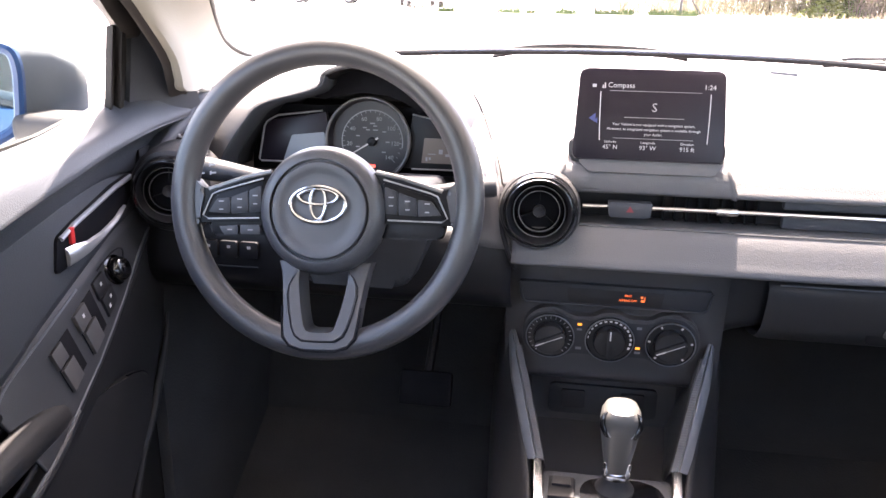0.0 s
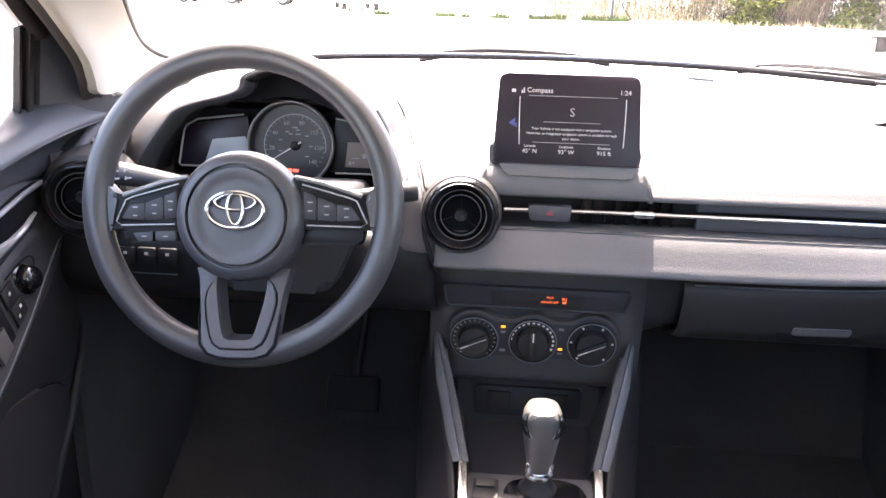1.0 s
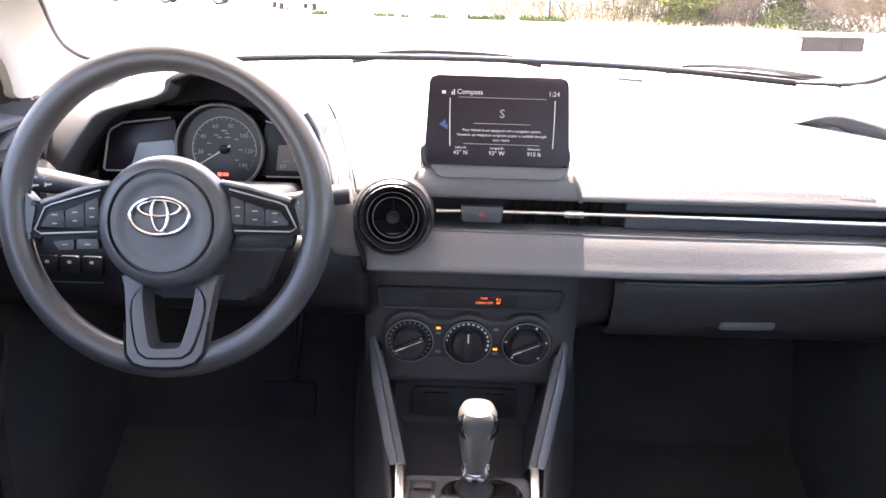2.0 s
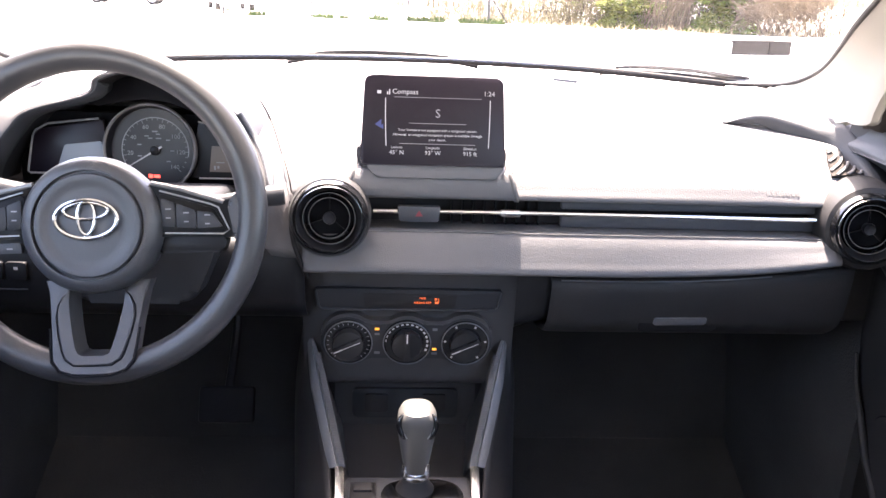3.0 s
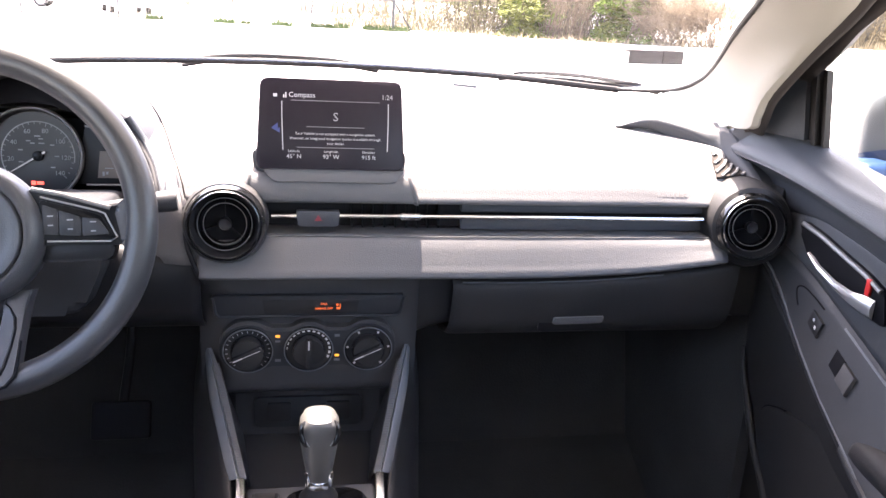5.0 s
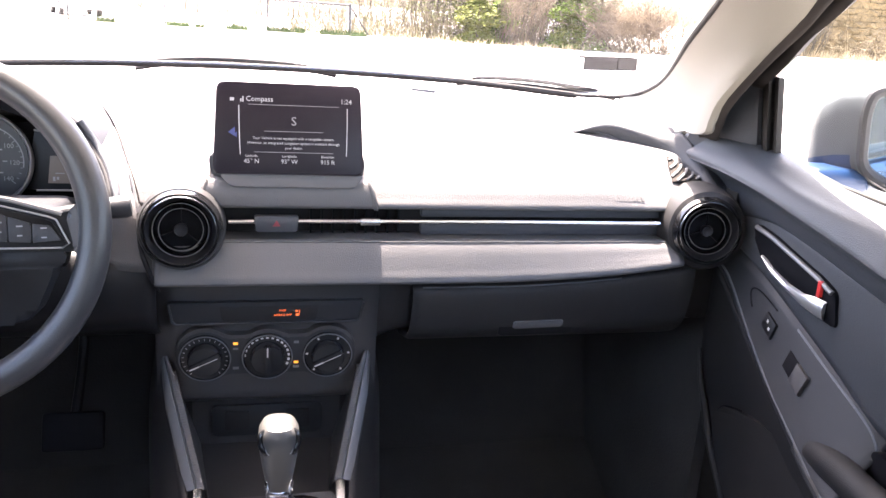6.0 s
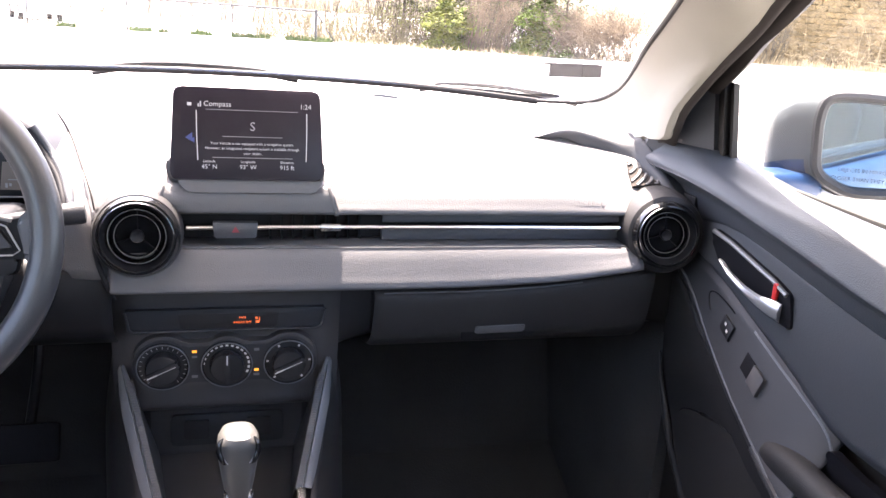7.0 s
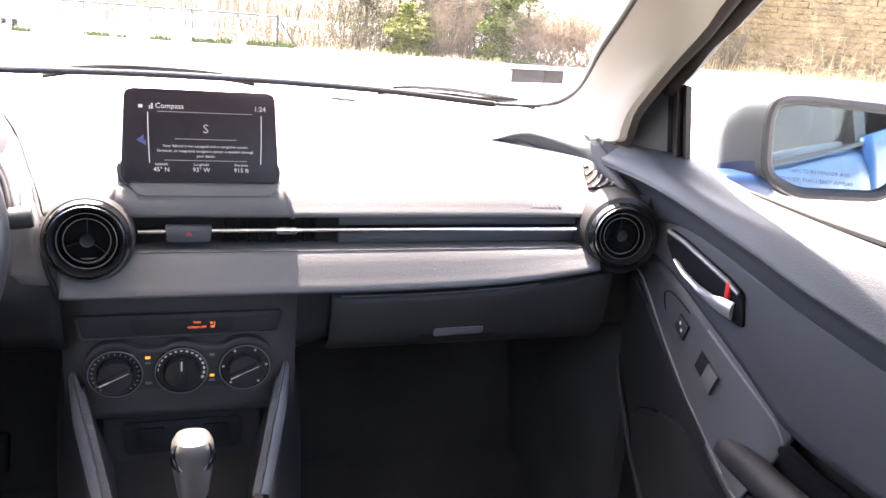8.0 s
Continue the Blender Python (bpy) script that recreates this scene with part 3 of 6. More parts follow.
sheet("screen_plinth", rows, PAD, dash, 30, 60, 0.003)
bm = bmesh.new()
prism(bm, round_poly([(-0.074, 0.0), (0.084, 0.0), (0.097, 0.016), (-0.088, 0.016)], 0.005), plane_frame((0.0255, 1.0085, 0.9745), (1, 0, 0), (0, 0.36, 0.9)), -0.003, 0.0022, 0.0010)
part("screen_sill", bm, PAD, dash)

# what the screen shows
lettering("title_text", "Compass", 0.0092, sfr, -0.0545, 0.0395, 0.0004, INK_WHITE, ts, "LEFT")
lettering("clock_text", "1:24", 0.0088, sfr, 0.081, 0.0395, 0.0004, INK_WHITE, ts, "RIGHT")
lettering("heading_text", "S", 0.016, sfr, 0.006, 0.0115, 0.0004, INK_GREY, ts)
for k, s in enumerate(("Your Vehicle is not equipped with a navigation system.", "However, an integrated navigation system is available through", "your dealer.")):
    lettering("notice_text", s, 0.0047, sfr, 0.006, -0.0105 - 0.0062 * k, 0.0004, INK_WHITE, ts)
for u, a, b in ((-0.0475, "Latitude", "45° N"), (0.0, "Longitude", "93° W"), (0.049, "Elevation", "915 ft")):
    lettering("caption_text", a, 0.0046, sfr, u, -0.0335, 0.0004, INK_WHITE, ts)
    lettering("value_text", b, 0.0078, sfr, u, -0.0405, 0.0004, INK_WHITE, ts)
bm = bmesh.new()
bars(bm, sfr, [(0.006, 0.0325, 0.115, 0.0006)], 0.0003)
part("page_line", bm, INK_GREY, ts)
for v, w in ((-0.0015, 0.075), (-0.0285, 0.10)):
    bm = bmesh.new()
    bars(bm, sfr, [(0.006, v, w, 0.0006)], 0.0003)
    part("page_line", bm, INK_GREY, ts)
for s in (-1, 1):
    bm = bmesh.new()
    tube(bm, [sfr(0.006 + s * (0.069 - 0.0016 * (v / 10) ** 2), 0.031 - v * 0.0063, 0.0004) for v in range(11)], 0.0006, 5)
    part("page_bracket", bm, INK_WHITE, ts)
bm = bmesh.new()
prism(bm, [(-0.0765, -0.004), (-0.068, -0.009), (-0.068, 0.003)], sfr, 0.0003, 0.0006)
prism(bm, [(-0.0705, -0.0065), (-0.0655, -0.0105), (-0.0655, -0.003)], sfr, 0.0002, 0.0004)
part("arrow_icon", bm, INK_BLUE, ts)
bm = bmesh.new()
bars(bm, sfr, [(-0.0715, 0.0385, 0.005, 0.004), (-0.0605, 0.0375, 0.0016, 0.004), (-0.058, 0.039, 0.0016, 0.007)], 0.0003)
part("header_icon", bm, INK_WHITE, ts)

# ---- instrument pod and cluster ----
pod = base("instrument_pod", (-0.39, 1.2, 0.95), "grey arched instrument pod moulded into the dash top", "instrument pod")
IN = [(-0.600, 0.925), (-0.587, 0.960), (-0.552, 1.008), (-0.520, 1.036), (-0.440, 1.060), (-0.425, 1.080), (-0.385, 1.092), (-0.335, 1.086), (-0.285, 1.066), (-0.236, 1.031), (-0.211, 0.988), (-0.190, 0.940), (-0.186, 0.92)]
OUT = [(-0.650, 0.930), (-0.630, 0.985), (-0.585, 1.036), (-0.525, 1.062), (-0.455, 1.078), (-0.42, 1.090), (-0.385, 1.100), (-0.325, 1.098), (-0.262, 1.088), (-0.212, 1.050), (-0.185, 0.99), (-0.168, 0.94), (-0.165, 0.92)]


def arch(pts, y, k=1.0, zk=1.0, dz=0.0):
    return [(-0.39 + (x + 0.39) * k, y, 0.93 + (z - 0.93) * zk + dz) for x, z in pts]


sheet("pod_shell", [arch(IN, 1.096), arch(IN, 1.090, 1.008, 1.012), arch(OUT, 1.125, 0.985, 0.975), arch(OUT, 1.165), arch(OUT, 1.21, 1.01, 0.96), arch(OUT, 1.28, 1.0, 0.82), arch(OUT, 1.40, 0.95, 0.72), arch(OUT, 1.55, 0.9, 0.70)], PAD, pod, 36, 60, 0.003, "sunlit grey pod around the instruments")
sheet("pod_lining", [arch(IN, 1.092, 0.998, 0.998), arch(IN, 1.12, 0.985, 0.98), arch(IN, 1.16, 0.97, 0.95), arch(IN, 1.20, 0.955, 0.92)], BLACK, pod, 10, 60, 0.003)
bm = bmesh.new()
box(bm, (-0.405, 1.20, 0.965), (0.355, 0.012, 0.11))
part("pod_back", bm, DIAL, pod)
bm = bmesh.new()
slit = plane_frame((-0.277, 1.17, 1.0745), (0.039, 0.02, 0.006), (0, 1, 0.2))
prism(bm, [(-0.022, -0.006), (-0.016, -0.010), (0.022, 0.001), (0.021, 0.004)], slit, -0.004, 0.006)
part("pod_gap", bm, DIAL, pod)

sheet("pod_cheek", [[(-0.330, 1.19, 1.066), (-0.270, 1.17, 1.055), (-0.240, 1.11, 1.008), (-0.222, 1.05, 0.973), (-0.208, 1.012, 0.937), (-0.200, 1.0, 0.868)],
                     [(-0.300, 1.20, 1.075), (-0.243, 1.165, 1.062), (-0.208, 1.105, 1.016), (-0.186, 1.042, 0.980), (-0.170, 1.002, 0.940), (-0.158, 0.988, 0.867)],
                     [(-0.285, 1.22, 1.072), (-0.231, 1.175, 1.062), (-0.193, 1.115, 1.016), (-0.168, 1.055, 0.980), (-0.150, 1.018, 0.940), (-0.136, 1.003, 0.867)],
                     [(-0.25, 1.25, 1.05), (-0.215, 1.21, 1.045), (-0.18, 1.15, 1.0), (-0.158, 1.09, 0.97), (-0.14, 1.05, 0.935), (-0.13, 1.04, 0.867)]], PAD, pod, 16, 30, 0.003, "curved grey side of the pod beside the vent")
sheet("pod_frame", [arch(IN[:6], 1.091, 1.0, 1.0), arch(IN[:6], 1.093, 0.985, 0.985), arch(IN[:6], 1.105, 0.955, 0.955), arch(IN[:6], 1.125, 0.935, 0.935)], DOOR, pod, 10, 40, 0.003, "charcoal frame inside the pod")
sheet("pod_frame", [arch(IN[8:], 1.091, 1.0, 1.0), arch(IN[8:], 1.093, 0.985, 0.985), arch(IN[8:], 1.105, 0.955, 0.955), arch(IN[8:], 1.125, 0.935, 0.935)], DOOR, pod, 10, 40, 0.003, "charcoal frame inside the pod")
bm = bmesh.new()
tube(bm, crom([(-0.2555, 1.169, 1.0845), (-0.2395, 1.1485, 1.0752), (-0.2140, 1.1325, 1.0497), (-0.1975, 1.120, 1.0220), (-0.1760, 1.0480, 0.9970), (-0.1640, 1.0190, 0.9712), (-0.1595, 1.0120, 0.9500)], 40), 0.0011, 6)
part("pod_seam", bm, SEALBROWN, pod, "fine dark seam of the pod")
bm = bmesh.new()
tube(bm, crom([(-0.2385, 1.089, 1.0400), (-0.2300, 1.0885, 1.0270), (-0.2145, 1.0800, 1.0040), (-0.1985, 1.0500, 0.9855), (-0.1870, 1.0120, 0.9640), (-0.1840, 0.9960, 0.9400)], 30), 0.0055, 10)
part("pod_lip", bm, DOOR, pod, "charcoal lip inside the pod's edge")
bm = bmesh.new()
tube(bm, crom([(-0.2435, 1.086, 1.0370), (-0.2360, 1.0840, 1.0240), (-0.2205, 1.0750, 1.0010), (-0.2045, 1.0450, 0.9830), (-0.1930, 1.0070, 0.9620), (-0.1900, 0.9910, 0.9380)], 30), 0.0045, 10)
part("pod_gap", bm, DIAL, pod)
bm = bmesh.new()
tube(bm, crom([(-0.1600, 1.002, 0.940), (-0.1570, 0.982, 0.905), (-0.1500, 0.977, 0.880), (-0.1430, 0.978, 0.858), (-0.1370, 0.985, 0.842)], 24), lambda t: 0.0035 - 0.0015 * abs(2 * t - 1), 8)
part("pod_trim", bm, SMOOTH, pod, "black trim curving under the vent")
cl = base("instrument_cluster", (-0.38, 1.17, 0.97), "dark instrument cluster with one round speedometer", "gauge")
GC = Vector((-0.3815, 1.165, 0.972))
gfr = plane_frame(GC, (1, 0, 0), (0, 0.12, 1))
gn = gfr(0, 0, 1) - gfr(0, 0, 0)
bm = bmesh.new()
lathe(bm, [(0.0625, -0.002), (0.0632, 0.008), (0.0650, 0.0105), (0.0668, 0.009), (0.0675, 0.0)], GC, gn, 64, cap=False)
part("bezel_ring", bm, RING, cl, "satin silver ring")
bm = bmesh.new()
lathe(bm, [(0.0625, 0.008), (0.060, -0.008), (0.0, -0.009)], GC, gn, 56, cap=False)
part("dial_face", bm, GAUGE, cl)
bm = bmesh.new()
hood = [(-0.472, 1.040), (-0.472, 1.062), (-0.445, 1.076), (-0.40, 1.083), (-0.35, 1.077), (-0.31, 1.058), (-0.28, 1.030), (-0.30, 1.018), (-0.322, 1.036), (-0.35, 1.0455), (-0.385, 1.0485), (-0.42, 1.044), (-0.445, 1.034)]
prism(bm, hood, plane_frame((0, 1.19, 0), (1, 0, 0), (0, 0, 1)), 0.0, 0.035, 0.002)
part("visor", bm, DIAL, cl, "black hood over the speedometer")
dc = (0.004, -0.002)
def at_angle(r, a):
    return dc[0] + r * math.cos(radians(a)), dc[1] + r * math.sin(radians(a))
for k in range(7):
    u, v = at_angle(0.0365, 187 - 38 * k)
    lettering("dial_number", str(20 * (k + 1)), 0.0092, gfr, u, v, -0.007, PRINT, cl)
bm = bmesh.new()
for k in range(29):
    a = radians(228 - 268 * k / 28)
    r0, r1 = (0.0425, 0.0475) if k % 4 == 0 else (0.0445, 0.0475)
    d, e = Vector((math.cos(a), math.sin(a))), Vector((-math.sin(a), math.cos(a))) * 0.0004
    prism(bm, [(dc[0] + p.x, dc[1] + p.y) for p in (d * r0 - e, d * r1 - e, d * r1 + e, d * r0 + e)], gfr, -0.0075, -0.0072)
for k in range(40):
    a0, a1 = 215 - 225 * k / 40, 215 - 225 * (k + 1) / 40
    p = [at_angle(0.0475, a0), at_angle(0.049, a0), at_angle(0.049, a1), at_angle(0.0475, a1)]
    prism(bm, p, gfr, -0.0075, -0.0072)
bars(bm, gfr, [(at_angle(0.0245, 200 - 40 * k)[0], at_angle(0.0245, 200 - 40 * k)[1], 0.006, 0.0016) for k in range(7)], -0.0075)
bars(bm, gfr, [(0.004, 0.026, 0.008, 0.002), (-0.003, 0.016, 0.006, 0.0016), (0.009, 0.016, 0.008, 0.0016)], -0.0075)
tagged(part("dial_scale", bm, PRINT, cl), kind="stuff")
bm = bmesh.new()
a = radians(212)
d, e = Vector((math.cos(a), math.sin(a))), Vector((-math.sin(a), math.cos(a)))
prism(bm, [(dc[0] + p.x, dc[1] + p.y) for p in (-d * 0.012 - e * 0.0015, d * 0.043 - e * 0.0006, d * 0.043 + e * 0.0006, -d * 0.012 + e * 0.0015)], gfr, -0.004, -0.003)
part("needle", bm, INK_WHITE, cl)
bm = bmesh.new()
lathe(bm, [(0.007, -0.009), (0.007, -0.003), (0.005, -0.0015), (0, -0.0015)], gfr(*dc, 0), gn, 24)
part("needle_hub", bm, SMOOTH, cl)
bm = bmesh.new()
bars(bm, gfr, [(-0.004, -0.040, 0.006, 0.0055), (0.005, -0.040, 0.009, 0.0045)], -0.0075)
part("warning_light", bm, INK_RED, cl)
lp = plane_frame((-0.515, 1.165, 0.966), (1, 0.02, 0), (0, 0.12, 1))
poly = [(-0.045, -0.032), (-0.034, 0.022), (-0.024, 0.032), (0.065, 0.047), (0.075, -0.032)]
bm = bmesh.new()
prism(bm, poly, lp, -0.01, 0.0, 0.001)
part("left_display", bm, SCREEN, cl)
bm = bmesh.new()
tube(bm, [lp(u, v, 0.002) for u, v in ((0.045, -0.032), (-0.040, -0.032), (-0.043, -0.029), (-0.034, 0.022), (-0.030, 0.030), (-0.012, 0.040), (0.060, 0.049))], 0.0016, 6)
part("trim_line", bm, RING, cl)
# Pale blue patch paints the reflection on the left display's LCD area.
bm = bmesh.new()
prism(bm, round_poly([(-0.004, -0.030), (0.010, 0.010), (0.062, 0.016), (0.070, -0.030)], 0.003), lp, 0.0002, 0.0012)
part("lcd_panel", bm, mat("pale_blue_grey_reflection", (0.25, 0.28, 0.32), 0.3, var=0.1), cl)
rp = plane_frame((-0.268, 1.165, 0.957), (1, -0.02, 0), (0, 0.12, 1))
bm = bmesh.new()
prism(bm, [(-0.06, -0.025), (-0.045, 0.055), (0.02, 0.055), (0.045, -0.025)], rp, -0.01, 0.0, 0.001)
part("right_display", bm, SMOOTH, cl)
bm = bmesh.new()
prism(bm, [(-0.030, -0.016), (-0.026, 0.022), (0.018, 0.022), (0.026, -0.016)], rp, 0.0, 0.001)
part("lcd_panel", bm, LCD, cl)
bm = bmesh.new()
bars(bm, rp, [(-0.022, -0.010, 0.003, 0.006), (-0.017, -0.009, 0.003, 0.004), (0.0, 0.002, 0.006, 0.007), (0.012, -0.003, 0.010, 0.004), (-0.014, -0.002, 0.012, 0.001)], 0.0011)
part("lcd_segments", bm, PRINT, cl)
bm = bmesh.new()
tube(bm, [rp(-0.045, -0.026, 0.002), rp(0.03, -0.025, 0.002)], 0.0013, 6)
part("trim_line", bm, RING, cl)
bm = bmesh.new()
tube(bm, [rp(-0.045, 0.057, 0.002), rp(-0.012, 0.051, 0.002)], 0.0013, 6)
part("trim_line", bm, RING, cl)

# ---- steering column, stalks ----
col = base("steering_column", (-0.355, 1.0, 0.9), "dark grey plastic steering column cover", "steering column")
bm = bmesh.new()
prism(bm, round_poly([(-0.105, 0.055), (-0.10, -0.02), (-0.072, -0.085), (0.072, -0.085), (0.10, -0.02), (0.105, 0.055)], 0.018, 5), plane_frame((-0.348, 0.945, 0.905), (1, 0, 0), (0, 0.12, 1)), -0.12, 0.0, 0.012, 4)
part("cover", bm, PANEL, col)
def stalk(pts, rad, name, label, cap):
    st = base(name, pts[0], label, "stalk", group="column stalks")
    bm = bmesh.new()
    tube(bm, crom(pts, 16), rad, 16)
    part("arm", bm, PANEL, st)
    bm = bmesh.new()
    p, q = Vector(pts[-2]), Vector(pts[-1])
    lathe(bm, cap, q, q - p, 24)
    part("tip", bm, PANEL, st)
    return st
stalk([(-0.30, 0.955, 0.94), (-0.22, 0.962, 0.952), (-0.183, 0.966, 0.956)], lambda s: 0.008 + 0.003 * s, "wiper_stalk", "black wiper stalk beside the steering wheel",
      [(0.010, -0.006), (0.013, -0.003), (0.0135, 0.016), (0.012, 0.02), (0, 0.021)])
sl = stalk([(-0.41, 0.955, 0.945), (-0.50, 0.963, 0.957), (-0.555, 0.968, 0.963)], lambda s: 0.010 + 0.006 * s, "indicator_stalk", "black indicator stalk with printed lamp symbols",
      [(0.014, -0.004), (0.0155, 0.0), (0.0155, 0.018), (0.013, 0.022), (0, 0.023)])

sfr3 = plane_frame((-0.545, 0.951, 0.9655), (1, 0.06, 0.08), (0, 0.35, 1))
for u, v in ((-0.012, 0.006), (0.004, 0.007), (-0.010, -0.004), (0.006, -0.004)):
    bm = bmesh.new()
    bars(bm, sfr3, [(u, v, 0.007, 0.0022), (u - 0.004, v, 0.0022, 0.005)], 0.0005)
    part("lamp_symbol", bm, PRINT, sl)

# ---- steering wheel ----
TH = radians(15.7)
C = Vector((-0.353, 0.839, 0.964))
U, N = Vector((0, math.sin(TH), math.cos(TH))), Vector((0, -math.cos(TH), math.sin(TH)))
WS = 1.016
TURN = radians(2.2)


def wfr(u, v, w=0.0):
    """A point of the wheel, turned a little to the left: u across, v up, w towards the driver."""
    uu, vv = u * math.cos(TURN) - v * math.sin(TURN), u * math.sin(TURN) + v * math.cos(TURN)
    return C + (Vector((1, 0, 0)) * uu + U * vv) * WS + N * w


wheel = base("steering_wheel", tuple(C), "dark grey three-spoke steering wheel with a chrome emblem", "steering wheel")
bm = bmesh.new()
rows = []
for i in range(96):
    a = 2 * math.pi * i / 96
    d = Vector((math.cos(a), math.sin(a)))
    row = []
    for j in range(20):
        b = 2 * math.pi * j / 20
        r, w = 0.1693 + 0.0162 * math.cos(b), 0.0165 * math.sin(b)
        row.append(wfr(d.x * r, d.y * r, w))
    rows.append(row)
rows.append(rows[0])
grid(bm, rows, True)
bmesh.ops.remove_doubles(bm, verts=bm.verts[:], dist=1e-6)
part("rim", bm, WHEELMAT, wheel)
hc = wfr(0.0, -0.0125, 0)
bm = bmesh.new()
lathe(bm, [(0.055, -0.06), (0.072, -0.03), (0.0755, -0.008), (0.0745, 0.006), (0.070, 0.0145), (0.0625, 0.0195), (0.0595, 0.0195), (0.0588, 0.014)], hc, N, 72)
part("hub_skirt", bm, HUBMAT, wheel)
bm = bmesh.new()
lathe(bm, [(0.0568, 0.010), (0.0566, 0.0185), (0.0550, 0.0205), (0.0475, 0.0210), (0.0445, 0.0195), (0.036, 0.0195), (0.0, 0.0205)], hc, N, 72)
part("horn_pad", bm, HUBMAT, wheel, "round grained horn pad")
for s in (-1, 1):
    bm = bmesh.new()
    prism(bm, round_poly([(s * u, v) for u, v in ((0.055, 0.033), (0.090, 0.0255), (0.138, 0.0105), (0.158, 0.018), (0.160, -0.030), (0.1485, -0.028), (0.06, -0.026))], 0.007), wfr, -0.018, 0.003, 0.005, 3)
    part("spoke", bm, SPOKEBLACK, wheel, "deep black spoke")
    bm = bmesh.new()
    prism(bm, round_poly([(s * u, v) for u, v in ((0.142, 0.010), (0.158, 0.026), (0.163, 0.0), (0.156, -0.038), (0.1475, -0.026), (0.148, -0.018))], 0.005), wfr, -0.015, 0.006, 0.005, 3)
    part("rim_flare", bm, WHEELMAT, wheel)
    bm = bmesh.new()
    tube(bm, [wfr(s * u, v, 0.001) for u, v in ((0.062, 0.0315), (0.092, 0.0252), (0.138, 0.0105))], 0.0032, 8)
    part("spoke_top", bm, SILVER, wheel, "silver upper edge of the spoke")
    bm = bmesh.new()
    prism(bm, round_poly([(s * u, v) for u, v in ((0.070, 0.021), (0.128, 0.004), (0.1425, -0.0205), (0.070, -0.0205))], 0.004), wfr, -0.004, 0.0045, 0.001)
    part("switch_panel", bm, SPOKEBLACK, wheel)
    bm = bmesh.new()
    tube(bm, [wfr(s * u, v, 0.0048) for u, v in ((0.071, 0.0235), (0.125, 0.0085), (0.133, 0.005), (0.1445, -0.0195), (0.138, -0.0238), (0.076, -0.0222))], 0.0010, 6)
    part("silver_line", bm, RING, wheel)
    cells = [[(0.073, 0.0155), (0.0875, 0.0098), (0.0875, -0.016), (0.073, -0.0148)], [(0.0888, 0.0093), (0.1095, 0.0018), (0.1095, -0.0175), (0.0888, -0.0162)], [(0.1108, 0.0014), (0.127, -0.0006), (0.1375, -0.016), (0.1108, -0.0177)]]
    for k, cell in enumerate(cells):
        bm = bmesh.new()
        prism(bm, round_poly([(s * u, v) for u, v in cell], 0.002), wfr, 0.003, 0.0066, 0.0008)
        bt = part("button", bm, PANEL, wheel)
        cu, cv = sum(p[0] for p in cell) / 4, sum(p[1] for p in cell) / 4
        for dv, bw_ in ((0.005, 0.006), (-0.0045, 0.005)):
            bm = bmesh.new()
            bars(bm, wfr, [(s * cu, cv + dv, bw_, 0.0014)], 0.0066)
            part("button_symbol", bm, INK_GREY, bt)
    bm = bmesh.new()
    prism(bm, round_poly([(s * u, v) for u, v in ((0.062, -0.024), (0.142, -0.0265), (0.136, -0.044), (0.066, -0.044))], 0.005), wfr, -0.022, -0.004, 0.003)
    part("phone_pod" if s < 0 else "spoke_skirt", bm, SMOOTH, wheel)
for cell in ([(-0.127, -0.0325), (-0.1035, -0.0308), (-0.1035, -0.0418), (-0.1205, -0.0422)], [(-0.1005, -0.0306), (-0.077, -0.0302), (-0.0755, -0.0412), (-0.1005, -0.0416)]):
    bm = bmesh.new()
    prism(bm, round_poly(cell, 0.002), wfr, -0.006, 0.001, 0.0008)
    pb = part("phone_button", bm, DOOR, wheel)
    bm = bmesh.new()
    bars(bm, wfr, [(sum(p[0] for p in cell) / 4, -0.0363, 0.006, 0.0014)], 0.001)
    part("button_symbol", bm, INK_GREY, pb)
# lower spoke: two arms that lean back to the hub, round an open gap, with an inset trim plate
deep = lambda v: 0.0185 + (min(v, -0.075) + 0.163) * -0.30
o_half = [(0.056, -0.072), (0.052, -0.084), (0.0495, -0.100), (0.0465, -0.122), (0.0445, -0.143), (0.0425, -0.157), (0.0345, -0.1665), (0.020, -0.171), (0.0, -0.1715)]
p_half = [(0.031, -0.086), (0.0355, -0.090), (0.0400, -0.099), (0.0408, -0.110), (0.0375, -0.128), (0.0325, -0.146), (0.0285, -0.1545), (0.0195, -0.1605), (0.0, -0.1610)]
i_half = [(0.0285, -0.072), (0.0285, -0.084), (0.0285, -0.094), (0.0265, -0.106), (0.0225, -0.126), (0.0180, -0.143), (0.0150, -0.1485), (0.0100, -0.1505), (0.0, -0.1505)]
both = lambda half: [(-u, v) for u, v in half] + [(u, v) for u, v in half[-2::-1]]
bm = bmesh.new()
rws = []
for (u0, v0), (u1, v1) in zip(both(o_half), both(i_half)):
    um, vm = u0 * 0.5 + u1 * 0.5, v0 * 0.5 + v1 * 0.5
    rws.append([wfr(u0, v0, deep(v0) - 0.022), wfr(u0, v0, deep(v0) - 0.002), wfr(u0 * 0.93 + u1 * 0.07, v0 * 0.93 + v1 * 0.07, deep(v0)), wfr(um, vm, deep(vm) + 0.0005), wfr(u1 * 0.93 + u0 * 0.07, v1 * 0.93 + v0 * 0.07, deep(v1)), wfr(u1, v1, deep(v1) - 0.004), wfr(u1 * 0.92, v1 + 0.002, deep(v1) - 0.026)])
grid(bm, rws)
part("lower_spoke", bm, WHEELMAT, wheel)
bm = bmesh.new()
rws = []
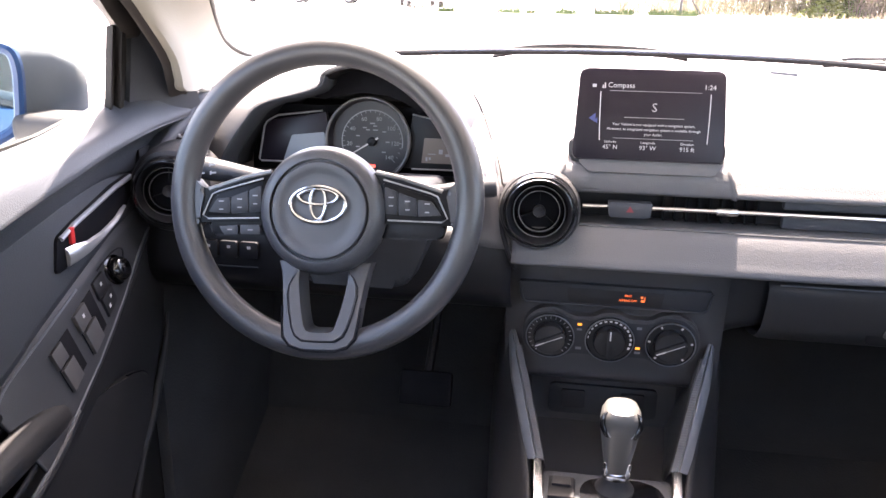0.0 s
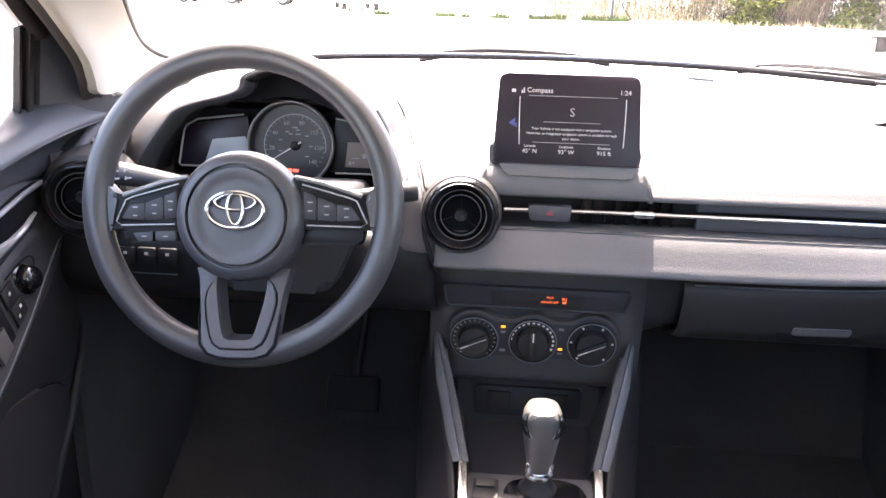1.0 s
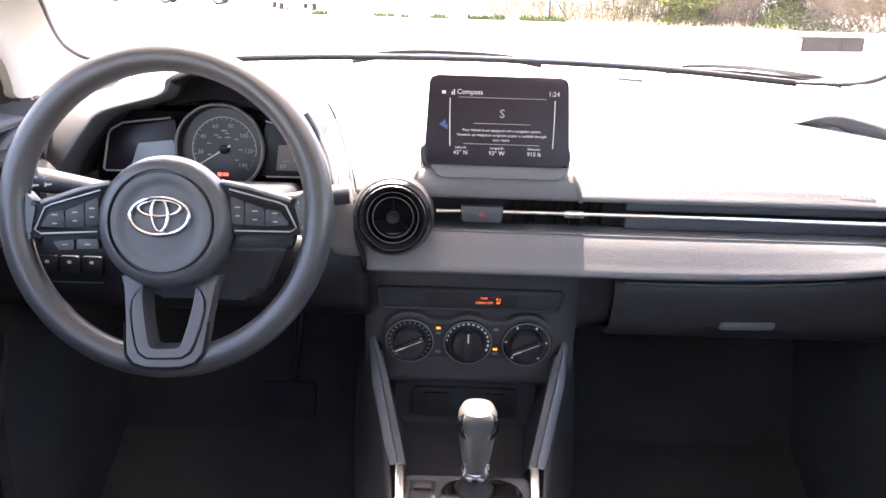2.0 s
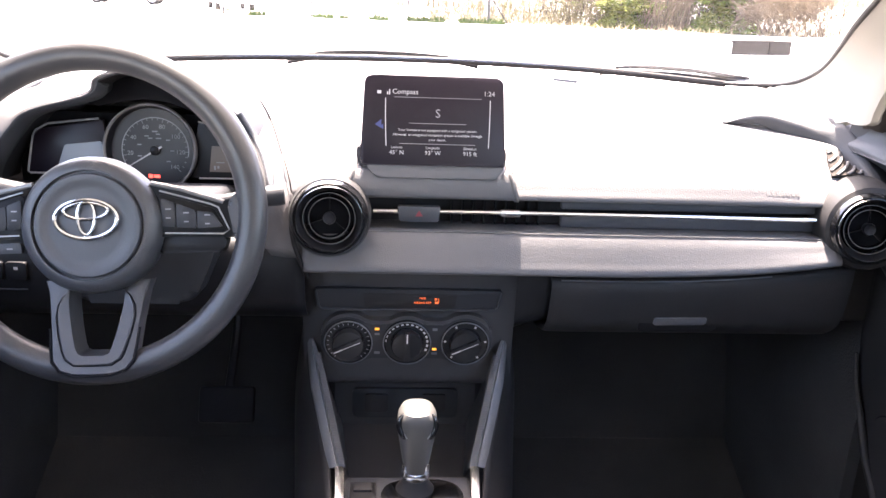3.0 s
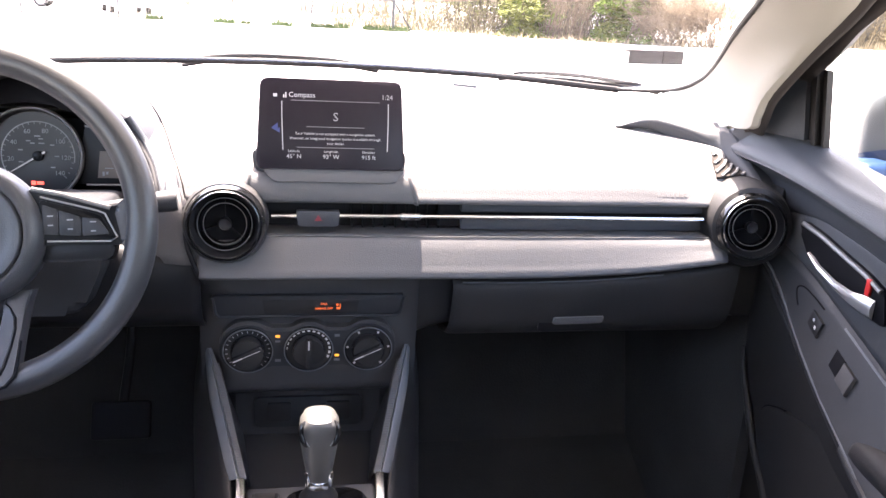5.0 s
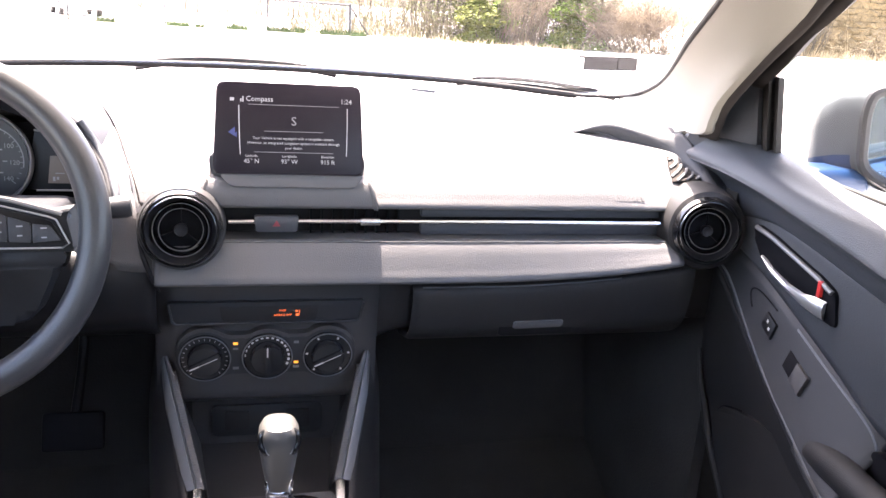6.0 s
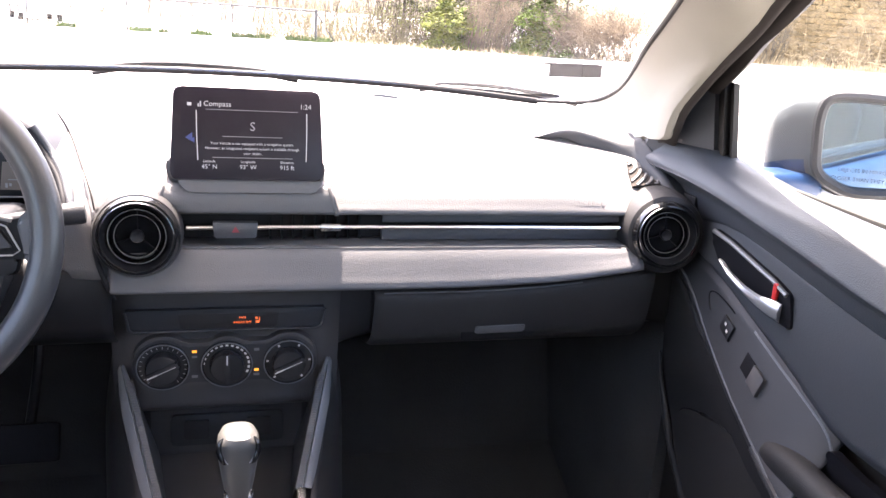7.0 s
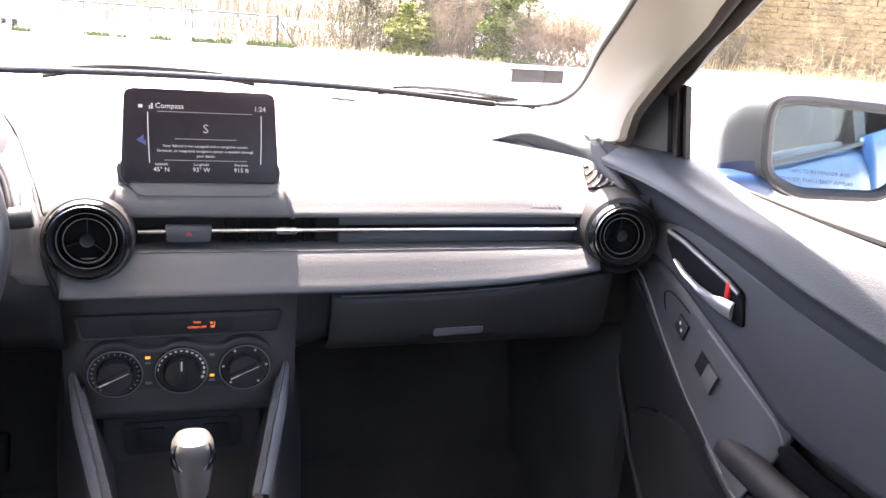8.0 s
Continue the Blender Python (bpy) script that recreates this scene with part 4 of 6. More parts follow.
for (u0, v0), (u1, v1) in zip(both(p_half), both(i_half)):
    v1 = min(v1, v0 + 0.012)
    rws.append([wfr(u0, v0, deep(v0) - 0.003), wfr(u0, v0, deep(v0) + 0.0012), wfr(u0 * 0.9 + u1 * 0.1, v0 * 0.9 + v1 * 0.1, deep(v0) + 0.0026), wfr(u1 * 0.92 + u0 * 0.08, v1 * 0.92 + v0 * 0.08, deep(v1) + 0.0022), wfr(u1 * 0.98, v1, deep(v1) - 0.002)])
grid(bm, rws)
part("spoke_trim", bm, WHEELMAT, wheel, "inset satin charcoal trim of the lower spoke")
bm = bmesh.new()
tube(bm, [wfr(u * 1.015, v - 0.0004, deep(v) + 0.0010) for u, v in both(p_half)], 0.0011, 6)
part("trim_seam", bm, DIAL, wheel)
bm = bmesh.new()
tube(bm, [wfr(u * 1.01, v - 0.0006, deep(v) + 0.0002) for u, v in both(o_half[3:])], 0.0013, 6)
part("spoke_seam", bm, DIAL, wheel)
# emblem: three plain chrome ovals
bm = bmesh.new()
def oval(cu, cv, a, b, r):
    tube(bm, [wfr(cu + a * math.cos(t), cv + b * math.sin(t), 0.0225) for t in (2 * math.pi * i / 48 for i in range(48))], r, 8, True, up=N)
ov = -0.006
oval(0, ov, 0.032, 0.0202, 0.0026)
oval(0, ov + 0.0015, 0.0088, 0.0178, 0.0021)
oval(0, ov + 0.0085, 0.0225, 0.0085, 0.0021)
part("emblem", bm, CHROME, wheel, "chrome emblem of plain ovals")

# ---- climate panel ----
DIALTRIM = mat("semi_gloss_black_dial_plastic", (0.022, 0.022, 0.024), 0.22, bump=0.03, scale=900, var=0.1, spec=0.5)
hv = base("climate_panel", (0, 1.04, 0.718), "black climate panel with three round dials", "climate control")
hfr = plane_frame((-0.002, 1.028, 0.7325), (1, 0, 0), (0, -0.08, 1))
hn = hfr(0, 0, 1) - hfr(0, 0, 0)
def outline(grow=0.0):
    xs = [-0.125 + 0.25 * i / 80 for i in range(81)]
    def h(x):
        best = 0.029 if abs(x) < 0.085 else 0.0
        for cx, r in ((-0.083, 0.040), (0, 0.0375), (0.083, 0.040)):
            if abs(x - cx) < r:
                best = max(best, math.sqrt(r * r - (x - cx) ** 2))
        return best + grow
    xs = [x for x in xs if h(x) > grow + 0.001]
    return [(x, h(x)) for x in xs[::-1]] + [(x, -h(x)) for x in xs]
bm = bmesh.new()
prism(bm, outline(0.003), hfr, -0.012, 0.003, 0.0015)
part("surround", bm, CONSOLE, hv)
bm = bmesh.new()
prism(bm, outline(-0.002), hfr, 0.0, 0.0045, 0.001)
part("face", bm, PANEL, hv)
for cx, ang in ((-0.083, 205), (0.0, 90), (0.083, 205)):
    c0 = hfr(cx, 0, 0.0045)
    bm = bmesh.new()
    lathe(bm, [(0.0345, -0.002), (0.0345, 0.003), (0.0325, 0.005), (0.0315, 0.003), (0.0255, 0.002), (0.0, 0.002)], c0, hn, 48)
    dial = part("dial", bm, DIALTRIM, hv)
    bm = bmesh.new()
    lathe(bm, [(0.0235, 0.001), (0.0228, 0.012), (0.021, 0.0145), (0.0, 0.0148)], c0, hn, 40)
    part("knob", bm, DIALTRIM, dial)
    bm = bmesh.new()
    tube(bm, [hfr(cx + 0.0336 * math.cos(a), 0.0336 * math.sin(a), 0.0095) for a in (2 * math.pi * i / 40 for i in range(40))], 0.0009, 6, True, up=hn)
    part("dial_ring", bm, RAILTOP, dial)
    bm = bmesh.new()
    R = Matrix.Rotation(radians(ang), 2)
    kfr = lambda u, v, w, c0=c0, R=R: c0 + (hfr(*(R @ Vector((u, v))), w) - hfr(0, 0, 0))
    prism(bm, round_poly([(-0.0225, -0.0055), (0.0225, -0.0045), (0.0225, 0.0045), (-0.0225, 0.0055)], 0.003), kfr, 0.012, 0.0195, 0.002)
    part("grip", bm, DIALTRIM, dial)
    bm = bmesh.new()
    bars(bm, kfr, [(0.0145, 0.0, 0.014, 0.0018)] if cx == 0 else [(0.0145, 0.0, 0.014, 0.0018), (-0.006, 0.0, 0.026, 0.0008)], 0.0195)
    part("pointer", bm, INK_WHITE, dial)
    bm = bmesh.new()
    for k in range(21):
        a = radians(230 - 280 * k / 20)
        wd = 0.00035 if cx < 0 else 0.0013 if cx else 0.0018
        rin = 0.0275 if cx else 0.0298 - 0.00013 * k
        p = [Vector((math.cos(a), math.sin(a))) * r + Vector((-math.sin(a), math.cos(a))) * e for r, e in ((rin, -wd), (0.0305, -wd), (0.0305, wd), (rin, wd))]
        if (cx == 0.083 and k % 4) or (cx == 0 and not 3 < k < 19):
            continue
        prism(bm, [(cx + q.x, q.y) for q in p], hfr, 0.0082, 0.0088)
    # Centre and right ticks get a faint glow so they read brighter.
    tagged(part("dial_scale", bm, PRINT if cx < 0 else INK_WHITE, dial), kind="stuff")
for u, v in ((-0.0425, 0.020), (0.0395, -0.0115)):
    bm = bmesh.new()
    bars(bm, hfr, [(u, v, 0.0062, 0.0036)], 0.0046)
    part("indicator_light", bm, INK_AMBER, hv, "lit amber indicator")
DIM = mat("dim_print", (0.16, 0.16, 0.17), 0.6, var=0)
for item in ((-0.0425, 0.012, 0.007, 0.003), (-0.0425, -0.018, 0.008, 0.004), (0.0395, 0.020, 0.007, 0.004), (0.0395, -0.0185, 0.008, 0.0035)):
    bm = bmesh.new()
    bars(bm, hfr, [item], 0.0046)
    part("button_symbol", bm, DIM, hv)

# ---- passenger airbag display ----
ab = base("warning_display", (0, 1.02, 0.795), "narrow black warning display with lit orange text", "display")
afr = plane_frame((0.0, 1.026, 0.796), (1, 0, 0), (0, -0.08, 1))
bm = bmesh.new()
prism(bm, round_poly([(-0.132, 0.016), (-0.126, -0.014), (0.124, -0.014), (0.130, 0.016)], 0.003), afr, -0.005, 0.003, 0.001)
part("tray_lip", bm, PANEL, ab)
bm = bmesh.new()
tube(bm, [afr(u, v, 0.004) for u, v in ((-0.131, 0.014), (-0.127, -0.010), (-0.122, -0.0145), (0.120, -0.0145), (0.126, -0.010), (0.130, 0.014))], 0.0022, 8)
part("lip_edge", bm, PANEL, ab)
bm = bmesh.new()
prism(bm, round_poly([(-0.065, 0.010), (-0.062, -0.011), (0.064, -0.011), (0.067, 0.010)], 0.002), afr, 0.0, 0.0036, 0.0005)
part("window", bm, BLACK, ab)
lettering("warning_text", "PASS", 0.0044, afr, 0.0185, 0.0035, 0.0038, INK_ORANGE, ab)
lettering("warning_text", "AIRBAG OFF", 0.0044, afr, 0.0185, -0.0035, 0.0038, INK_ORANGE, ab)
bm = bmesh.new()
bars(bm, afr, [(0.037, 0.0025, 0.003, 0.003), (0.0385, -0.003, 0.005, 0.003), (0.041, 0.001, 0.001, 0.006)], 0.0038)
part("airbag_symbol", bm, INK_ORANGE, ab)

# ---- glove box ----
gb = base("glove_box", (0.4, 1.0, 0.75), "closed black glove box with a recessed pull handle", "glove box")
ctrl = []
for x in (0.202, 0.205, 0.3, 0.45, 0.60, 0.615):
    up = max(0, x - 0.3) ** 2 * 0.26
    b = 0.006 if x in (0.202, 0.615) else 0
    ctrl.append([(x, 1.03, 0.843 + up), (x, 1.000 + b, 0.840 + up), (x, 0.992 + b, 0.828 + up), (x, 0.999 + b, 0.797), (x, 1.012 + b, 0.769), (x, 1.045 + b, 0.746), (x, 1.11 + b, 0.732), (x, 1.24, 0.725)])
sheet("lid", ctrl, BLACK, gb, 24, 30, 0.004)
# Thin paler tube paints the highlight along the lid's top edge.
bm = bmesh.new()
tube(bm, [(x, 0.9905, 0.8405 + max(0, x - 0.3) ** 2 * 0.26) for x in (0.206, 0.26, 0.32, 0.38, 0.44, 0.50)], 0.0011, 6)
part("lid_highlight", bm, RAIL, gb)
ffr = plane_frame((0.382, 1.003, 0.783), (1, 0, 0.02), (0, -0.36, 1))
bm = bmesh.new()
prism(bm, rounded(0.115, 0.05, 0.008), ffr, -0.012, 0.002, 0.001)
part("handle_recess", bm, SMOOTH, gb)
# Lighter grey than the lid puts the lip's sheen into the colour.
bm = bmesh.new()
prism(bm, rounded(0.076, 0.013, 0.003, cv=-0.003), ffr, 0.0, 0.0055, 0.002)
part("handle", bm, LOWPAD, gb, "pull handle coloured grey for the sheen on its lip")

# ---- centre console ----
con = base("centre_console", (0, 0.85, 0.5), "black centre console with silver-edged side rails", "console")
for s in (-1, 1):
    top, bot = Vector((s * 0.141, 1.045, 0.732)), Vector((s * 0.0915, 0.90, 0.606))
    low_ = Vector((s * 0.083, 0.78, 0.575))
    for nm, a, b, m, x0, x1, lift in (("rail", top, bot, RAILTOP, 0.000, 0.0135, 0.0), ("ribbed_strip", top, bot, RAIL, -0.0105, -0.0008, 0.0), ("chrome_rail", bot, low_, CHROME, -0.008, 0.004, 0.001)):
        d = (b - a).normalized()
        out = Vector((s, 0, 0))
        nn = d.cross(out).normalized() * (-s)
        if nn.z < 0:
            nn = -nn
        bm = bmesh.new()
        rows = []
        for k in range(9):
            t = k / 8
            p = a.lerp(b, t) + nn * lift
            g = (0.35 + 0.65 * min(1, t * 3)) if nm != "chrome_rail" else 1.0
            xi, xo = x0 * g, x1 * g
            dip = 0.006 if nm == "rail" else 0.0
            rows.append([p + out * u + nn * v for u, v in ((xi, -0.02), (xi, -0.001), (xi * 0.85 + xo * 0.15, 0.001), (xi * 0.4 + xo * 0.6, 0.001 - dip * 0.4), (xo, -dip), (xo + 0.001, -0.03))])
        grid(bm, rows)
        part(nm, bm, m, con)
        if nm == "ribbed_strip":
            for k in range(44):
                p = a.lerp(b, 0.16 + 0.83 * k / 44)
                bm = bmesh.new()
                box(bm, p + out * -0.0055 + nn * 0.0012, (0.0085, 0.0018, 0.0010), 0, Matrix((out, d, out.cross(d))).transposed())
                part("rib", bm, RAIL, con)
    sheet("side_panel", [[(s * 0.15, 1.08, 0.74), (s * 0.102, 0.90, 0.60), (s * 0.093, 0.76, 0.565), (s * 0.09, 0.4, 0.55)],
                         [(s * 0.165, 1.08, 0.6), (s * 0.14, 0.9, 0.5), (s * 0.12, 0.76, 0.46), (s * 0.11, 0.4, 0.45)],
                         [(s * 0.17, 1.1, 0.25), (s * 0.16, 0.9, 0.25), (s * 0.15, 0.76, 0.25), (s * 0.14, 0.4, 0.25)]], BLACK, con, 12, 16, 0.004)
    sheet("inner_wall", [[(s * 0.131, 1.06, 0.72), (s * 0.083, 0.905, 0.602)], [(s * 0.12, 1.10, 0.63), (s * 0.082, 0.93, 0.585)], [(s * 0.10, 1.12, 0.55), (s * 0.08, 0.95, 0.56)]], CONSOLE, con, 8, 8, 0.003)
bm = bmesh.new()
box(bm, (0, 1.115, 0.60), (0.22, 0.01, 0.12))
part("cubby_back", bm, CONSOLE, con)
bm = bmesh.new()
prism(bm, rounded(0.165, 0.05, 0.008), plane_frame((0.0, 1.108, 0.59), (1, 0, 0), (0, 0, 1)), -0.002, 0.004, 0.001)
part("cubby_frame", bm, PANEL, con)
for u in (-0.045, 0.045):
    bm = bmesh.new()
    prism(bm, rounded(0.036, 0.03, 0.003), plane_frame((u, 1.104, 0.592), (1, 0, 0), (0, 0, 1)), -0.002, 0.004, 0.001)
    part("socket_cover", bm, BLACK, con)
bm = bmesh.new()
box(bm, (0, 1.02, 0.545), (0.20, 0.20, 0.01))
part("cubby_floor", bm, CONSOLE, con)
bm = bmesh.new()
box(bm, (0, 0.69, 0.583), (0.165, 0.42, 0.02), 0.006)
part("shift_plate", bm, DOOR, con, "dark grey shift plate")
bm = bmesh.new()
prism(bm, rounded(0.105, 0.20, 0.03, cv=0.0), plane_frame((0.018, 0.785, 0.5935), (1, 0, 0), (0, 1, 0)), -0.003, 0.004, 0.002)
part("gate_surround", bm, GLOSS, con)
bm = bmesh.new()
box(bm, (-0.058, 0.857, 0.595), (0.034, 0.044, 0.006), 0.002)
part("switch_block", bm, SMOOTH, con)
bm = bmesh.new()
box(bm, (-0.058, 0.865, 0.599), (0.024, 0.018, 0.005), 0.001)
part("parking_button", bm, BLACK, con)

gs = base("gear_shifter", (0.01, 0.85, 0.6), "silver-capped gear selector on the console", "gear shifter")
gx = Vector((0.009, 0.862, 0.0))
rows = []
for z, hx, hy, dy in ((0.630, 0.0165, 0.016, 0.004), (0.640, 0.0175, 0.018, 0.003), (0.665, 0.022, 0.022, 0.001), (0.69, 0.026, 0.026, 0.0), (0.706, 0.0275, 0.028, 0), (0.716, 0.0265, 0.027, 0), (0.724, 0.022, 0.023, 0), (0.728, 0.013, 0.014, 0), (0.729, 0.002, 0.002, 0)):
    z -= 0.008
    rows.append([Vector((gx.x + 0.9 * hx * (abs(math.cos(a)) ** 0.8) * math.copysign(1, math.cos(a)), gx.y + dy + hy * (abs(math.sin(a)) ** 0.8) * math.copysign(1, math.sin(a)), z)) for a in (2 * math.pi * i / 40 for i in range(40))])
bm = bmesh.new()
vs = grid(bm, rows, True)
bm.faces.new(vs[0]); bm.faces.new(vs[-1])
part("grip", bm, KNOB, gs, "silver-painted grip")
for s in (-1, 1):
    path = crom([gx + Vector((s * 0.0135, -0.0125, 0.7165)), gx + Vector((s * 0.0205, -0.0155, 0.7105)), gx + Vector((s * 0.0222, -0.0180, 0.7000)), gx + Vector((s * 0.0180, -0.0225, 0.6890)), gx + Vector((s * 0.0150, -0.0235, 0.6850))], 20)
    bm = bmesh.new()
    tube(bm, path, lambda t: 0.0005 + 0.0034 * math.sin(math.pi * t), 10)
    part("inlay", bm, GLOSS, gs, "black crescent inlay")
    bm = bmesh.new()
    tube(bm, [p + Vector((-s * 0.0028, -0.0006, 0.0012)) for p in path], 0.0008, 6)
    part("inlay_edge", bm, SATIN, gs)
    bm = bmesh.new()
    box(bm, (gx.x + s * 0.0135, gx.y - 0.0088, 0.632), (0.007, 0.007, 0.020), 0.002, Euler((0, 0, s * 0.9)).to_matrix())
    part("collar_prong", bm, CHROME, gs)
bm = bmesh.new()
lathe(bm, [(0.0172, 0.0), (0.0182, 0.002), (0.0180, 0.009), (0.0168, 0.011)], (gx.x, gx.y + 0.003, 0.616), (0, 0, 1), 32)
part("collar", bm, CHROME, gs)
bm = bmesh.new()
lathe(bm, [(0.030, 0.0), (0.026, 0.006), (0.017, 0.018), (0.0145, 0.03)], (gx.x, gx.y + 0.004, 0.590), (0, 0, 1), 32)
part("boot", bm, BLACK, gs)

ds = base("dash_switch_row", (-0.56, 0.99, 0.84), "row of small dark switches on the driver's knee panel", "switches")
kfr2 = plane_frame((-0.55, 0.988, 0.835), (1, 0, 0), (0, 0.05, 1))
for u in (-0.022, 0.008, 0.038):
    bm = bmesh.new()
    prism(bm, rounded(0.026, 0.024, 0.003, cu=u, cv=0.008), kfr2, -0.004, 0.004, 0.001)
    part("switch", bm, SMOOTH, ds)
    bm = bmesh.new()
    bars(bm, kfr2, [(u, 0.012, 0.005, 0.004)], 0.004)
    part("switch_symbol", bm, INK_GREY, ds)
bm = bmesh.new()
tube(bm, [kfr2(-0.035, -0.017, 0.002), kfr2(0.05, -0.017, 0.002)], 0.0012, 6)
part("panel_seam", bm, SMOOTH, ds)

# ---- pedals ----
pd = base("brake_pedal", (-0.29, 1.18, 0.5), "worn black rubber brake pedal in the footwell", "pedal")
bm = bmesh.new()
box(bm, (-0.29, 1.17, 0.55), (0.09, 0.018, 0.06), 0.006, Euler((radians(-25), 0, 0)).to_matrix())
part("pad", bm, DIAL, pd)
bm = bmesh.new()
tube(bm, crom([(-0.29, 1.18, 0.56), (-0.285, 1.26, 0.66), (-0.28, 1.3, 0.85)], 10), 0.008, 8)
part("arm", bm, SMOOTH, pd)

# ---- doors ----
def lin(y, pts):
    pts = sorted(pts)
    if y <= pts[0][0]:
        return pts[0][1]
    for (a, p), (b, q) in zip(pts, pts[1:]):
        if y <= b:
            return p + (q - p) * (y - a) / (b - a)
    return pts[-1][1]


ZS = [(1.14, 1.044), (1.06, 1.047), (0.98, 1.046), (0.917, 1.032), (0.845, 1.021), (0.72, 1.012), (0.60, 1.007), (0.0, 0.99), (-0.3, 0.98)]
ZB = [(1.159, 1.016), (1.064, 1.010), (0.98, 1.003), (0.905, 0.994), (0.837, 0.983), (0.776, 0.974), (0.72, 0.964), (0.669, 0.954), (0.53, 0.934), (0.0, 0.87), (-0.3, 0.85)]
ZC = [(1.128, 0.935), (1.04, 0.940), (1.0, 0.944), (0.942, 0.953), (0.898, 0.950), (0.845, 0.944), (0.794, 0.934), (0.736, 0.923), (0.684, 0.913), (0.541, 0.893), (0.0, 0.83), (-0.3, 0.81)]
ZU = [(1.06, 0.905), (0.973, 0.890), (0.907, 0.868), (0.831, 0.838), (0.762, 0.809), (0.70, 0.785), (0.665, 0.769), (0.65, 0.762), (0.4, 0.75), (-0.3, 0.74)]
ZL = [(1.06, 0.882), (0.986, 0.862), (0.966, 0.852), (0.928, 0.828), (0.874, 0.790), (0.806, 0.750), (0.729, 0.715), (0.68, 0.692), (0.59, 0.675), (0.4, 0.66), (-0.3, 0.65)]
XL = [(1.06, 0.672), (1.0, 0.668), (0.9, 0.654), (0.8, 0.642), (0.715, 0.631), (0.64, 0.62), (0.59, 0.612), (0.4, 0.60), (-0.3, 0.60)]


def door(s, name, label):
    d = base(name, (s * 0.72, 0.4, 0.6), label, "car door", group="front doors")
    ctrl = []
    for y in (1.128, 1.10, 1.06, 1.0, 0.92, 0.84, 0.74, 0.65, 0.5, 0.3, 0.0, -0.3):
        zs, zb, zc, zu = lin(y, ZS), lin(y, ZB), lin(y, ZC), lin(y, ZU)
        h = zb - zc
        inn = 0.45 * max(0.0, h - 0.036)
        ft = min(1.0, max(0.0, (y - 0.98) / 0.12))
        ctrl.append([(s * x, y - 0.030 * ft * min(1.0, max(0.0, (z - zb - 0.008) / 0.02)), z) for x, z in ((0.722, zs - 0.012), (0.716, zs), (0.700 - 0.020 * ft, zs + 0.001 + 0.002 * ft), (0.680 - 0.019 * ft, zs - 0.010 + 0.013 * ft), (0.666 - 0.015 * ft, zs * 0.55 + zb * 0.45), (0.656 - 0.017 * ft, zb + 0.008), (0.6535 - 0.015 * ft, zb + 0.001), (0.6548 - 0.013 * ft, zb - 0.003), (0.664 + inn, zb - h * 0.35), (0.675 + inn, zc + h * 0.10), (0.679 + inn, zc + 0.001), (0.6785 + inn * 0.8, zc - 0.006), (0.6765, zc * 0.5 + zu * 0.5), (0.676, zu + 0.01))])
    sheet("upper_trim", ctrl, DOOR, d, 44, 66, 0.004, "charcoal grained upper door trim")
    bm = bmesh.new()
    tube(bm, crom([(p[0] + s * 0.0008, p[1] + 0.0015, p[2] - 0.0008) for p in ctrl[0][2:10]], 40), 0.0024, 8)
    part("trim_joint", bm, DIAL, d)
    ctrl = []
    for y in (1.06, 1.0, 0.92, 0.84, 0.74, 0.69, 0.662, 0.648):
        zu, zl, xl = lin(y, ZU) - (0.010 if y < 0.65 else 0.002 if y < 0.67 else 0), lin(y, ZL), lin(y, XL)
        ctrl.append([(s * x, y, z) for x, z in ((0.684, zu + 0.012), (0.6765, zu + 0.002), *((0.674 + (xl - 0.671) * t, zu - 0.002 + (zl - zu + 0.006) * t) for t in (0.0, 0.1, 0.3, 0.5, 0.7, 0.9, 1.0)), (xl + 0.001, zl - 0.002), (xl + 0.004, zl - 0.012))])
    sheet("switch_panel", ctrl, PANEL, d, 24, 34, 0.003, "dark switch panel with a fine weave")
    # Paler tube paints the highlight along the switch panel's lower edge.
    bm = bmesh.new()
    tube(bm, [(s * (lin(y, XL) - 0.001), y, lin(y, ZL) + 0.001) for y in [1.04 - 0.03 * i for i in range(19)]], 0.0018, 6)
    part("edge_highlight", bm, RAILTOP, d)
    # Paler tube paints the lit rim at the panel's upper rear end.
    bm = bmesh.new()
    tube(bm, crom([(s * 0.674, y, lin(y, ZU) + 0.002) for y in (0.82, 0.78, 0.74, 0.70, 0.67)] + [(s * 0.673, 0.654, 0.759), (s * 0.671, 0.648, 0.745), (s * 0.668, 0.646, 0.720)], 30), 0.0022, 6)
    part("rim_highlight", bm, RAIL, d)
    FE = [(0.24, 0.80), (0.40, 0.845), (0.53, 0.910), (0.59, 0.962), (0.65, 1.000), (0.70, 1.030), (0.86, 1.050)]
    ctrl = []
    for k in (0.0, 0.15, 0.3, 0.5, 0.75, 1.0):
        row = []
        for q in (0.0, 0.012, 0.2, 0.45, 0.7, 1.0):
            yt = 1.05 + (-0.3 - 1.05) * q
            zt, xt = lin(yt, ZL) - 0.008, lin(yt, XL) + 0.005
            z = zt + (0.24 - zt) * k
            yf = lin(z, FE)
            y = yf + (-0.3 - yf) * q
            row.append((s * (xt + (0.676 - xt) * min(1.0, k * 3.0) - 0.012 * max(0.0, k - 0.3) + (0.010 if q == 0 else 0)), y, z))
        ctrl.append(row)
    sheet("lower_trim", ctrl, BLACK, d, 24, 40, 0.004)
    bm = bmesh.new()
    tube(bm, crom([(s * 0.668, lin(z, FE) - 0.005, z) for z in (0.72, 0.68, 0.64, 0.59, 0.54, 0.48, 0.40)], 30), lambda t: 0.002 + 0.0045 * min(1, t * 2.5), 10)
    part("front_edge", bm, BLACK, d)
    # map pocket standing proud of the lower trim
    bm = bmesh.new()
